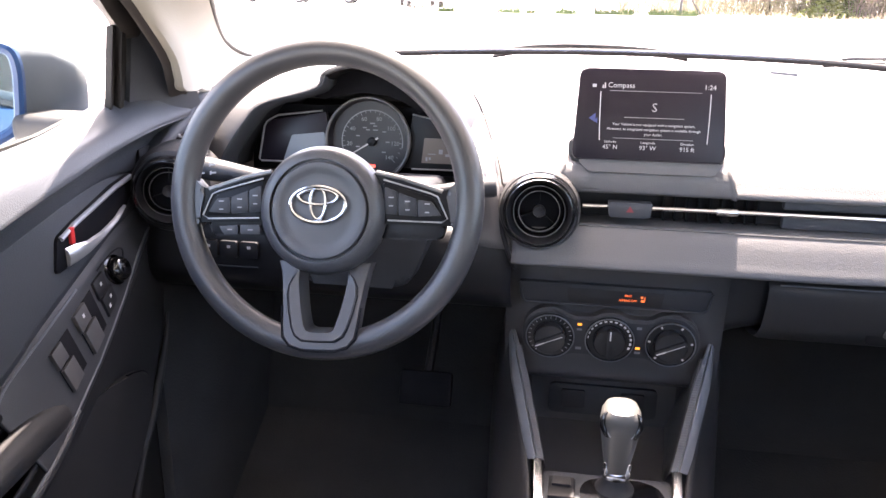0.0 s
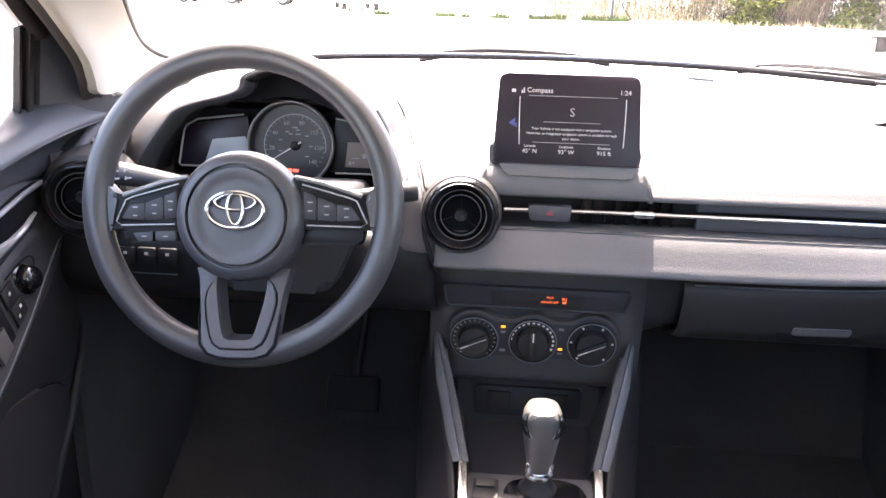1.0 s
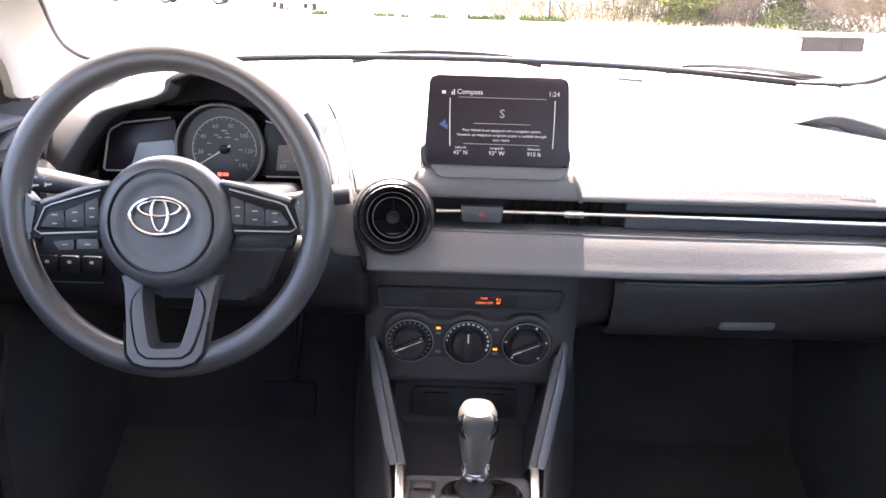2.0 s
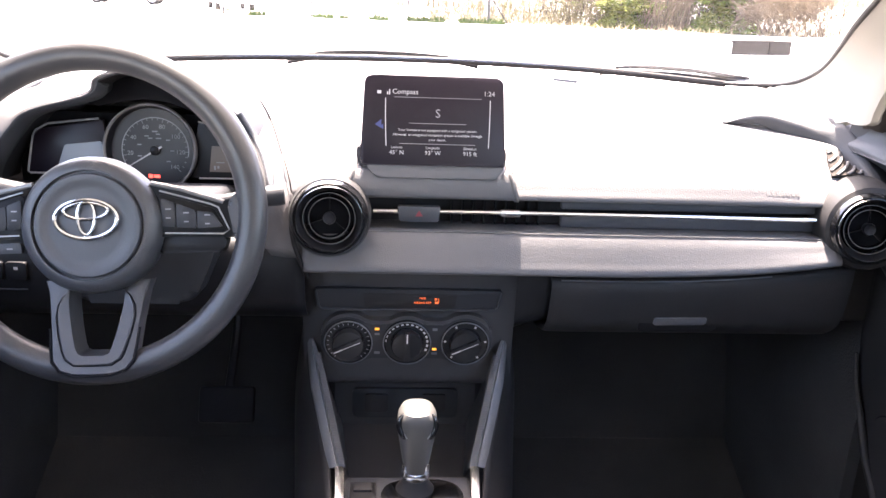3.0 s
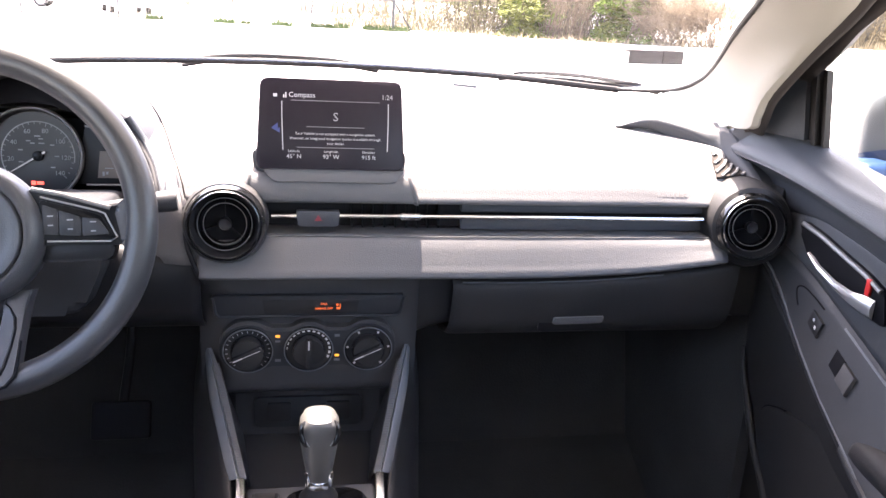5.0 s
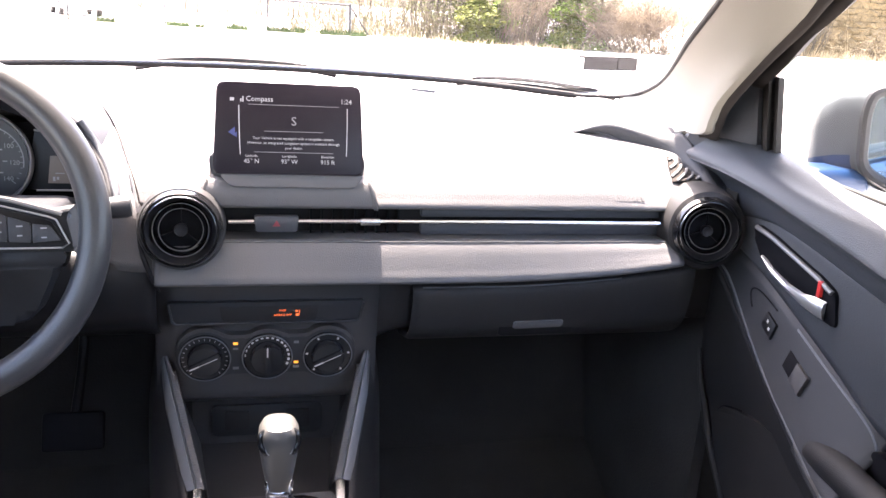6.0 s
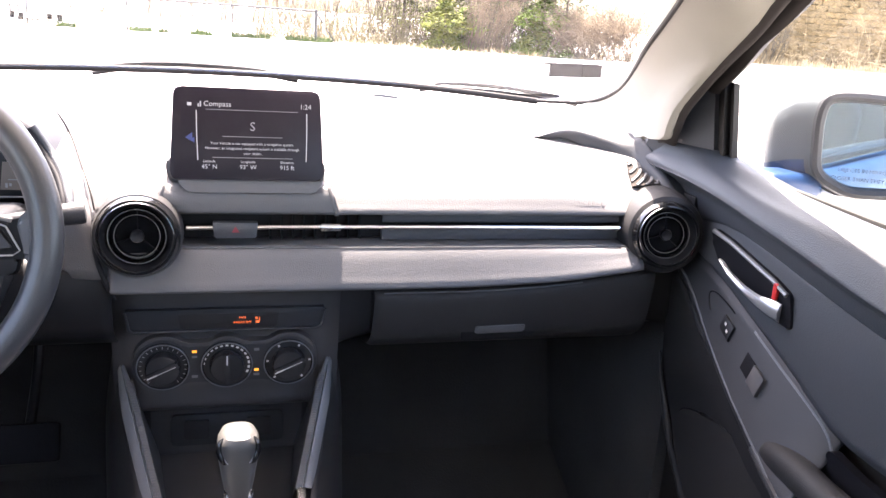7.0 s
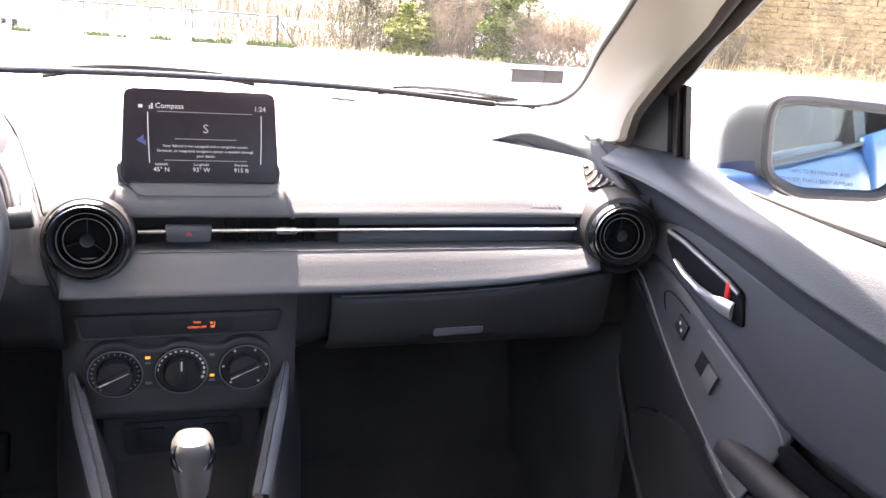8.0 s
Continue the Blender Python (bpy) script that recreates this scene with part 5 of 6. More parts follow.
    face = round_poly([(0.905, 0.676), (0.940, 0.664), (0.953, 0.640), (0.948, 0.612), (0.928, 0.580), (0.896, 0.542), (0.86, 0.50), (0.83, 0.44), (0.83, 0.38), (-0.2, 0.38), (-0.2, 0.66), (0.84, 0.686)], 0.012)
    prism(bm, face, (lambda u, v, w: Vector((s * (0.668 - w), u, v))), -0.012, 0.006, 0.004, 3)
    part("map_pocket", bm, BLACK, d, "black map pocket of the door")
    bm = bmesh.new()
    tube(bm, [Vector((s * 0.6655, u, v)) for u, v in face[:45]], 0.0022, 6)
    part("pocket_gap", bm, DIAL, d)
    sheet("inner_skin", [[(s * 0.705, y, z) for z in (0.96, 0.7, 0.45, 0.22)] for y in (1.22, 0.9, 0.4, -0.3)], RUBBER, d, 6, 6, 0.004)
    # armrest with pull
    bm = bmesh.new()
    bar = crom([(s * (lin(y, XL) + 0.021), y, z) for y, z in ((0.728, 0.714), (0.70, 0.717), (0.66, 0.720), (0.6, 0.722), (0.5, 0.724), (0.2, 0.722), (-0.3, 0.72))], 60)
    tube(bm, bar, lambda t: 0.0205 * min(1.0, 0.25 + (t / 0.06) ** 0.5 * 0.75), 20)
    part("armrest", bm, BLACK, d, "soft rounded charcoal armrest")
    bm = bmesh.new()
    tube(bm, [(s * (lin(y, XL) - 0.001), y, lin(y, ZL) - 0.004) for y in (0.735, 0.70, 0.66, 0.6, 0.5, 0.4)], 0.0045, 8, flat=1.2)
    part("armrest_strip", bm, PANEL, d)
    # Flat black plate stands for the shade inside the door pull.
    bm = bmesh.new()
    prism(bm, round_poly([(0.652, 0.760), (0.652, 0.70), (0.30, 0.68), (0.30, 0.742), (0.60, 0.750)], 0.012), (lambda u, v, w: Vector((s * (0.672 + w), u, v))), -0.006, 0.006)
    part("pull_pocket_shade", bm, DIAL, d)
    # inner handle
    fwd = 0.0 if s > 0 else 0.030
    rise = 0.0 if s > 0 else 0.004
    hfr2 = (lambda u, v, w: Vector((s * (0.677 - w), u + fwd, v + rise)))
    bm = bmesh.new()
    prism(bm, round_poly([(0.948, 0.945), (0.947, 0.928), (0.920, 0.900), (0.80, 0.866), (0.755, 0.862), (0.768, 0.905), (0.80, 0.916), (0.90, 0.939)], 0.008), hfr2, -0.004, 0.004, 0.002)
    rec = part("handle_recess", bm, DIAL, d)
    bm = bmesh.new()
    tube(bm, [hfr2(u, v, 0.005) for u, v in ((0.942, 0.942), (0.90, 0.936), (0.80, 0.913), (0.772, 0.903))], 0.0035, 8)
    part("recess_trim", bm, SATIN if s < 0 else SILVER, d)
    bm = bmesh.new()
    rows = []
    for (u, v), wd, w in (((0.918, 0.906), 0.003, 0.006), ((0.885, 0.895), 0.006, 0.012), ((0.845, 0.886), 0.008, 0.015), ((0.812, 0.881), 0.012, 0.016), ((0.792, 0.880), 0.017, 0.014), ((0.776, 0.878), 0.018, 0.010)):
        rows.append([hfr2(u, v + wd * 0.68, w - 0.004), hfr2(u, v + wd * 0.5, w), hfr2(u, v, w + 0.002), hfr2(u, v - wd * 0.5, w), hfr2(u, v - wd * 0.68, w - 0.004)])
    vs = grid(bm, rows, True)
    bm.faces.new(vs[0]); bm.faces.new(vs[-1])
    part("door_handle", bm, SATIN, d, "satin chrome inner door handle")
    bm = bmesh.new()
    box(bm, hfr2(0.792, 0.902, 0.006), (0.006, 0.008, 0.022), 0.002)
    part("lock_tab", bm, RED, d)
    # sail panel, window channel, frame and glass
    xf = 0.695 if s > 0 else 0.683
    ffr2 = (lambda u, v, w: Vector((s * (xf + w - 0.15 * (v - 1.05)), u, v)))
    bm = bmesh.new()
    prism(bm, round_poly([(1.004, 1.016), (1.125, 1.012), (1.10, 1.075), (1.075, 1.110), (1.03, 1.150), (1.004, 1.164)], 0.006), (lambda u, v, w: ffr2(u, v, w - 0.45 * (u - 1.004))), -0.004, 0.008, 0.002)
    part("sail_panel", bm, DOOR, d)
    bm = bmesh.new()
    for u0, u1, w, zt in ((0.9665, 0.971, 0.002, 1.147), (0.971, 0.980, 0.006, 1.148), (0.980, 0.9885, -0.004, 1.148), (0.9885, 1.004, 0.003, 1.146)):
        prism(bm, [(u0, 1.030), (u1, 1.030), (u1, zt), (u0, zt)], ffr2, w, 0.012, 0.0012)
    part("window_channel", bm, RUBBER, d)
    off = 0.0 if s > 0 else 0.010
    groove = crom([(0.672, 1.018, 1.134), (0.665, 0.9976, 1.1475), (0.650, 0.945, 1.1785), (0.636, 0.892, 1.2055), (0.625, 0.838, 1.2335), (0.608, 0.75, 1.283), (0.588, 0.57, 1.365), (0.585, 0.3, 1.42), (0.575, -0.3, 1.43)], 40)
    sill = crom([(0.682, 1.000, 1.130), (0.675, 0.977, 1.142), (0.660, 0.9255, 1.166), (0.645, 0.868, 1.201), (0.636, 0.8155, 1.228), (0.622, 0.738, 1.270), (0.603, 0.562, 1.34), (0.602, 0.3, 1.395), (0.592, -0.3, 1.405)], 40)
    rows = []
    for a, b in zip(groove, sill):
        strip = [a + Vector((0.022, 0.012, 0.006)), a + Vector((0.004, 0.001, 0.001)), a, a.lerp(b, 0.35) + Vector((-0.002, -0.002, -0.001)), a.lerp(b, 0.8) + Vector((-0.001, -0.001, 0)), b, b + Vector((0.004, 0.004, 0.004)), b + Vector((0.034, 0.022, 0.016))]
        rows.append([Vector((s * q.x + off, q.y, q.z)) for q in strip])
    bm = bmesh.new()
    grid(bm, rows)
    ob = part("window_frame", bm, SEALBROWN, d)
    m = ob.modifiers.new("thickness", "SOLIDIFY")
    m.thickness, m.offset = 0.003, 0
    bm = bmesh.new()
    tube(bm, [Vector((s * (q.x - 0.003) + off, q.y, q.z + 0.002)) for q in groove[5:]], 0.0018, 8)
    part("frame_lip", bm, RUBBER, d)
    sheet("window_glass", [[(s * 0.725, y, 1.0), (s * 0.715, y, 1.1), (s * 0.69, y, zt * 0.5 + 0.55), (s * lin(y, [(0.95, 0.69), (0.6, 0.63), (-0.3, 0.59)]), y, zt)] for y, zt in ((0.97, 1.18), (0.8, 1.290), (0.6, 1.365), (0.3, 1.41), (-0.3, 1.42))], SIDEGLASS, d, 12, 12, 0).visible_shadow = False
    bm = bmesh.new()
    tube(bm, [(s * x, y, z) for x, y, z in ((0.735, 0.97, 1.028), (0.738, 0.873, 1.0135), (0.744, 0.7385, 1.006), (0.748, 0.6, 1.003), (0.755, 0.0, 0.988), (0.757, -0.28, 0.983))], 0.006, 8)
    part("belt_seal", bm, RUBBER, d)
    sheet("outer_skin", [[(s * x, y, z) for x, z in ((0.738, lin(y, ZS) - 0.012), (0.765, lin(y, ZS) - 0.03), (0.80, 0.86), (0.82, 0.7), (0.80, 0.4), (0.77, 0.24))] for y in (1.2, 0.9, 0.6, 0.3, 0.0, -0.28)], BLUE, d, 12, 16, 0.02, "metallic blue outer door skin")
    return d


dl = door(-1, "driver_door", "charcoal driver's door with a full window switch panel")
dr = door(1, "passenger_door", "charcoal passenger door with a single window switch")


def on_panel(s, y, t, w):
    """A point of the switch panel: y ahead, t from the upper edge (0) to the lower (1), w proud of it."""
    a = Vector((s * 0.674, y, lin(y, ZU) - 0.002))
    b = Vector((s * (lin(y, XL) + 0.003), y, lin(y, ZL) + 0.004))
    ydir = (Vector((s * 0.674, y + 0.05, lin(y + 0.05, ZU) - 0.002)) - a).normalized()
    n = (b - a).cross(ydir).normalized()
    if n.x * s > 0:
        n = -n
    return a.lerp(b, t) + n * w


def panel_block(bm, s, y0, y1, t0, t1, w0, w1, bevel=0.0015):
    f = lambda u, v, w: on_panel(s, u, v, w)
    lo = [bm.verts.new(f(u, v, w0)) for u, v in ((y0, t0), (y1, t0), (y1, t1), (y0, t1))]
    hi = [bm.verts.new(f(u, v, w1)) for u, v in ((y0, t0), (y1, t0), (y1, t1), (y0, t1))]
    top_ = bm.faces.new(hi)
    bm.faces.new(lo[::-1])
    for i in range(4):
        bm.faces.new((lo[i], lo[(i + 1) % 4], hi[(i + 1) % 4], hi[i]))
    bmesh.ops.bevel(bm, geom=list(top_.edges), offset=bevel, segments=2, affect="EDGES", profile=0.5)


# passenger side: lock switch and one window switch
# The wells are raised black blocks that paint the shade of a recess.
for s, d, blocks in ((1, dr, [("lock_switch", SMOOTH, 0.850, 0.874, 0.24, 0.56, 0.0, 0.0076), ("well_shade", DIAL, 0.769, 0.814, 0.28, 0.60, -0.002, 0.0043), ("window_switch", CONSOLE, 0.767, 0.791, 0.28, 0.60, 0.0, 0.0098)]),
                     (-1, dl, [("lock_switch", SMOOTH, 0.843, 0.866, 0.12, 0.46, 0.0, 0.0076), ("lock_switch", SMOOTH, 0.846, 0.872, 0.49, 0.84, 0.0, 0.0076),
                               ("well_shade", DIAL, 0.794, 0.838, 0.16, 0.88, -0.002, 0.0043), ("window_switch", CONSOLE, 0.792, 0.816, 0.16, 0.46, 0.0, 0.0098), ("window_switch", CONSOLE, 0.796, 0.822, 0.50, 0.88, 0.0, 0.0098),
                               ("well_shade", DIAL, 0.739, 0.780, 0.20, 0.84, -0.002, 0.0043), ("window_switch", CONSOLE, 0.737, 0.758, 0.20, 0.46, 0.0, 0.0098), ("window_switch", CONSOLE, 0.740, 0.764, 0.50, 0.84, 0.0, 0.0098)])):
    for nm, m, y0, y1, t0, t1, w0, w1 in blocks:
        bm = bmesh.new()
        panel_block(bm, s, y0, y1, t0, t1, w0, w1)
        part(nm, bm, m, d)
MARK = mat("white_switch_print", (0.5, 0.5, 0.5), 0.5, var=0)
for s, d, marks in ((1, dr, ((0.865, 0.36), (0.858, 0.44))), (-1, dl, ((0.855, 0.27), (0.862, 0.62), (0.854, 0.72), (0.805, 0.29)))):
    for y, t in marks:
        bm = bmesh.new()
        panel_block(bm, s, y - 0.0018, y + 0.0018, t - 0.028, t + 0.028, 0.004, 0.0080 if y > 0.83 else 0.0102, 0.0002)
        part("switch_symbol", bm, MARK, d)
    bm = bmesh.new()
    tube(bm, crom([on_panel(s, y, t, 0.0034) for y, t in ((0.862, 0.06), (0.885, 0.08), (0.910, 0.16), (0.920, 0.34), (0.914, 0.52), (0.905, 0.62))], 30), 0.0012, 6)
    part("panel_line", bm, DIAL, d)
# mirror adjuster on the driver's side
bm = bmesh.new()
c0 = on_panel(-1, 0.894, 0.48, 0.0)
nn = (on_panel(-1, 0.894, 0.48, 1.0) - c0)
lathe(bm, [(0.021, 0.0), (0.021, 0.003), (0.0178, 0.0045), (0.0172, 0.012), (0.0150, 0.0165), (0.010, 0.0195), (0.0, 0.0205)], c0, nn, 32)
part("mirror_knob", bm, GLOSS, dl, "black mirror adjuster knob")


# ---- door mirrors ----
def side_mirror(s, label):
    m = base("door_mirror", (s * 0.78, 0.95, 0.99), label, "door mirror", group="door mirrors")
    y0 = 0.90 if s > 0 else 0.92
    zc = 1.078 if s > 0 else 1.058
    fr = lambda u, v, w: Vector((s * (0.896 + u * 0.891 - w * 0.454), y0 - w * 0.891 - u * 0.454, zc + v * 1.1 + w * 0.02))
    poly = round_poly([(-0.096, 0.027), (-0.090, 0.055), (-0.05, 0.058), (0.085, 0.054), (0.112, 0.036), (0.108, -0.03), (0.08, -0.062), (-0.04, -0.068), (-0.088, -0.045)], 0.02)
    rows, near = [], (0.012 if s > 0 else 0.036)
    for w, k, du, dv in ((0.0, 0.97, 0, 0), (0.004, 1.0, 0, 0), (-0.012, 1.05, -0.004, -0.001), (-0.035, 1.06, -0.018, -0.004), (-0.06, 0.98, -0.037, -0.012), (-0.085, 0.86, -0.052, -0.021), (-0.105, 0.72, -0.062, -0.028), (-0.12, 0.55, -0.067, -0.032), (-0.13, 0.35, -0.069, -0.034), (-0.134, 0.12, -0.069, -0.034)):
        rows.append([fr(u * k + du - near * min(1.0, max(0.0, -w / 0.08)), v * (k if v > 0 else k + 0.12 * min(1.0, max(0.0, -w / 0.06))) + dv, w) for u, v in poly])
    bm = bmesh.new()
    vs = grid(bm, rows[1:], True)
    bm.faces.new(vs[-1])
    part("housing", bm, SHELL, m, "grey moulded mirror housing")
    if s > 0:
        low = [i for i, (u, v) in enumerate(poly) if v < -0.018 and u < 0.02]
        bm = bmesh.new()
        grid(bm, [[r[i] + Vector((-0.0035, -0.0035, -0.001)) for i in low] for r in rows[2:9]])
        part("painted_cap", bm, BLUE, m, "blue painted cap")
    bm = bmesh.new()
    tube(bm, [fr(u * 0.985, v * 0.985, 0.004) for u, v in poly], 0.008, 8, True, up=fr(0, 0, 1) - fr(0, 0, 0))
    part("housing_rim", bm, BLACK if s > 0 else BLUE, m)
    bm = bmesh.new()
    # the glass is turned towards the driver's seat
    gl = [fr(u * 0.95, v * 0.95, -0.002) for u, v in poly]
    f0 = bm.faces.new([bm.verts.new(p) for p in gl])
    part("mirror_glass", bm, MIRROR, m, "silvered mirror glass", smooth=False)
    bm = bmesh.new()
    box(bm, (s * (0.775 if s < 0 else 0.797), 0.975, 1.006 if s > 0 else 1.010), (0.10, 0.07, 0.040), 0.014, None, 4)
    part("mirror_foot", bm, BLACK if s < 0 else BLUE, m)
    return m


mr = side_mirror(1, "grey and blue passenger door mirror reflecting the car's side")
ml = side_mirror(-1, "grey and blue driver's door mirror outside the window")

mfr = lambda u, v, w=0.0: Vector((0.896 + u * 0.891 - w * 0.454, 0.90 - w * 0.891 - u * 0.454, 1.078 + v * 1.1 + w * 0.02))
INK_DARK = mat("dark_etched_print", (0.06, 0.08, 0.12), 0.6, var=0)
lettering("warning_text", "OBJECTS IN MIRROR ARE", 0.0078, mfr, -0.012, -0.037, -0.0016, INK_DARK, mr)
lettering("warning_text", "CLOSER THAN THEY APPEAR", 0.0078, mfr, -0.012, -0.0485, -0.0016, INK_DARK, mr)

# ---- wipers ----
def wiper(pts, label):
    w = base("wiper", pts[0], label, "wiper", group="windscreen wipers")
    line = crom(pts, 30)
    bm = bmesh.new()
    tube(bm, [p + Vector((0, 0.004, -0.010)) for p in line], lambda t: 0.0045, 8, flat=0.8)
    part("blade", bm, RUBBER, w, "black rubber blade")
    bm = bmesh.new()
    tube(bm, line[3:26], lambda t: 0.0028 + 0.002 * math.sin(math.pi * t), 8)
    part("frame", bm, RUBBER, w)
    bm = bmesh.new()
    tube(bm, [p + Vector((0, 0.010, 0.003 - 0.012 * k / 14)) for k, p in enumerate(line[13:])], lambda t: 0.004 + 0.004 * t, 8, flat=0.7)
    part("arm", bm, SMOOTH, w, "satin black wiper arm")
    return w


wiper([(-0.24, 1.64, 1.072), (-0.187, 1.64, 1.081), (-0.11, 1.64, 1.0865), (-0.03, 1.64, 1.0870), (0.06, 1.64, 1.0845), (0.145, 1.64, 1.077)], "black wiper lying on the windscreen's lower edge")
wiper([(0.39, 1.61, 1.0725), (0.45, 1.61, 1.0785), (0.524, 1.61, 1.078), (0.588, 1.61, 1.0745), (0.68, 1.61, 1.066), (0.745, 1.61, 1.057)], "black wiper lying on the windscreen near the pillar")

# ---- fence ----
fence = base("fence", (0, 33.2, 0), "dark low steel fence along the car park's edge", "fence")
for x in (3.78, 0.57, -3.2, -6.6, -10.0, -13.4, -16.8, -20.2):
    bm = bmesh.new()
    r = 0.055 if x > 3 else 0.035
    lathe(bm, [(r, 0), (r, 1.2), (r * 0.6, 1.24), (0, 1.25)], (x, 33.25, 0), (0, 0, 1), 10)
    part("post", bm, FENCEMAT, fence)
bm = bmesh.new()
tube(bm, [(3.78, 33.25, 1.18), (-22, 33.6, 1.2)], 0.04, 8)
part("top_rail", bm, FENCEMAT, fence)
bm = bmesh.new()
tube(bm, [(3.8, 33.25, 1.1), (4.55, 33.3, 0.05)], 0.025, 6)
part("brace", bm, FENCEMAT, fence)
bm = bmesh.new()
for k in range(120):
    x = 3.7 - k * 0.21
    for sgn in (-1, 1):
        tube(bm, [(x, 33.26, 0.05), (x + sgn * 1.1, 33.26, 1.17)], 0.0025, 3)
tagged(part("chain_mesh", bm, FENCEMAT, fence), "thin wire mesh", kind="stuff")

# ---- parked cars beyond the fence ----
PALECAR = mat("white_car_paint", (0.62, 0.62, 0.62), 0.3, var=0.03, coat=0.4)
GREYCAR = mat("silver_grey_car_paint", (0.24, 0.25, 0.26), 0.3, 0.3, var=0.03, coat=0.4)
CARGLASS = mat("dark_tinted_car_glass", (0.03, 0.033, 0.036), 0.12, var=0.1)
SIDE = [(-2.1, 0.30), (-2.15, 0.75), (-1.95, 0.98), (-1.25, 1.05), (-0.75, 1.46), (0.75, 1.50), (1.45, 1.10), (2.0, 1.0), (2.1, 0.60), (2.1, 0.30)]
CABIN = [(-1.08, 1.06), (-0.70, 1.40), (0.70, 1.44), (1.25, 1.08)]


def parked_car(x, y, turn, paint, label):
    car = base("parked_car", (x, y, 0), label, "car", group="cars parked beyond the fence")
    c, sn = math.cos(turn), math.sin(turn)
    at = lambda u, v, w: Vector((x + u * c - w * sn, y + u * sn + w * c, v))
    bm = bmesh.new()
    prism(bm, round_poly(SIDE, 0.18, 5), at, -0.82, 0.82, 0.06, 3)
    part("body", bm, paint, car)
    for w in (-0.825, 0.825):
        bm = bmesh.new()
        prism(bm, round_poly(CABIN, 0.08), at, w - 0.012, w + 0.012)
        part("side_window", bm, CARGLASS, car)
        for u in (-1.3, 1.3):
            bm = bmesh.new()
            lathe(bm, [(0.0, -0.10), (0.20, -0.10), (0.31, -0.09), (0.31, 0.09), (0.20, 0.10), (0.0, 0.09)], at(u, 0.31, w * 0.92), at(0, 0, 1) - at(0, 0, 0), 24, cap=False)
            wheel_ = part("wheel", bm, RUBBER, car)
            bm = bmesh.new()
            lathe(bm, [(0.0, 0.0), (0.19, 0.012), (0.20, 0.0)], at(u, 0.31, w * 1.04), (at(0, 0, 1) - at(0, 0, 0)) * (1 if w > 0 else -1), 20, cap=False)
            part("rim", bm, RING, wheel_)
    for a, b in (((-1.22, 1.09), (-0.79, 1.44)), ((0.80, 1.48), (1.42, 1.13))):
        bm = bmesh.new()
        n_ = Vector((-(b[1] - a[1]), b[0] - a[0])).normalized() * 0.02
        prism(bm, [(a[0], a[1]), (b[0], b[1]), (b[0] + n_.x, b[1] + n_.y), (a[0] + n_.x, a[1] + n_.y)], at, -0.66, 0.66)
        part("screen_glass", bm, CARGLASS, car)
    return car


for x, y, turn, paint, label in ((-7.6, 40.0, 1.9, PALECAR, "white car parked beyond the fence"), (-13.2, 43.0, 0.1, GREYCAR, "silver-grey car parked beyond the fence"),
                                 (-18.5, 43.5, 0.0, PALECAR, "white car parked beyond the fence beside a grey one"), (-23.5, 44.0, 0.05, GREYCAR, "silver-grey car parked at the end of the row")):
    parked_car(x, y, turn, paint, label)

# ---- kerb ----
kerb = base("kerb", (8, 20, 0), "weathered concrete kerb with an end block darkened as shade", "kerb")
kd = Vector((2.0, 0.68, 0)).normalized()
kn = Vector((-kd.y, kd.x, 0))
# Near-black colour stands for the shade on the kerb's end blocks.
KERBSHADE = mat("shade_dark_kerb_stone", (0.009, 0.008, 0.008), 0.9, bump=0.3, scale=30, var=0.25, var_scale=3, spec=0.1)
for k, (a, b, h, m) in enumerate(((0.0, 0.30, 0.30, KERBMAT), (0.32, 1.42, 0.34, KERBSHADE), (1.44, 2.15, 0.34, KERBSHADE))):
    o = Vector((7.8, 19.55, 0))
    bm = bmesh.new()
    box(bm, o + kd * (a + b) / 2 + Vector((0, 0, h / 2)), (b - a, 0.3, h), 0.025, Matrix((kd, kn, (0, 0, 1))).transposed())
    part("kerb_block", bm, m, kerb)
for k in range(7):
    o = Vector((7.8, 19.55, 0))
    bm = bmesh.new()
    box(bm, o - kd * (1.0 + 2.0 * k) + Vector((0, 0.1, 0.075)), (1.97, 0.3, 0.15), 0.02, Matrix((kd, kn, (0, 0, 1))).transposed())
    part("kerb_block", bm, CONCRETE, kerb)

# ---- block retaining wall ----
bw = base("retaining_wall", (34, 40, 0), "tall tan retaining wall of rough concrete blocks", "wall", kind="structure")
WALLM = mat("tan_split_face_block", (0.14, 0.104, 0.060), 0.95, bump=1.0, scale=9, var=0.3, var_scale=1.2, spec=0.1)
WALLC = mat("tan_wall_core", (0.12, 0.09, 0.055), 0.95, bump=1.0, scale=9, var=0.3, var_scale=1.2)
wd = Vector((0.86, -0.51, 0)).normalized()
wn_ = Vector((-wd.y, wd.x, 0)) * -1
WO = Vector((34.3, 40.5, 0))
rot = Matrix((wd, -wn_, (0, 0, 1))).transposed()
random.seed(5)
protos = []
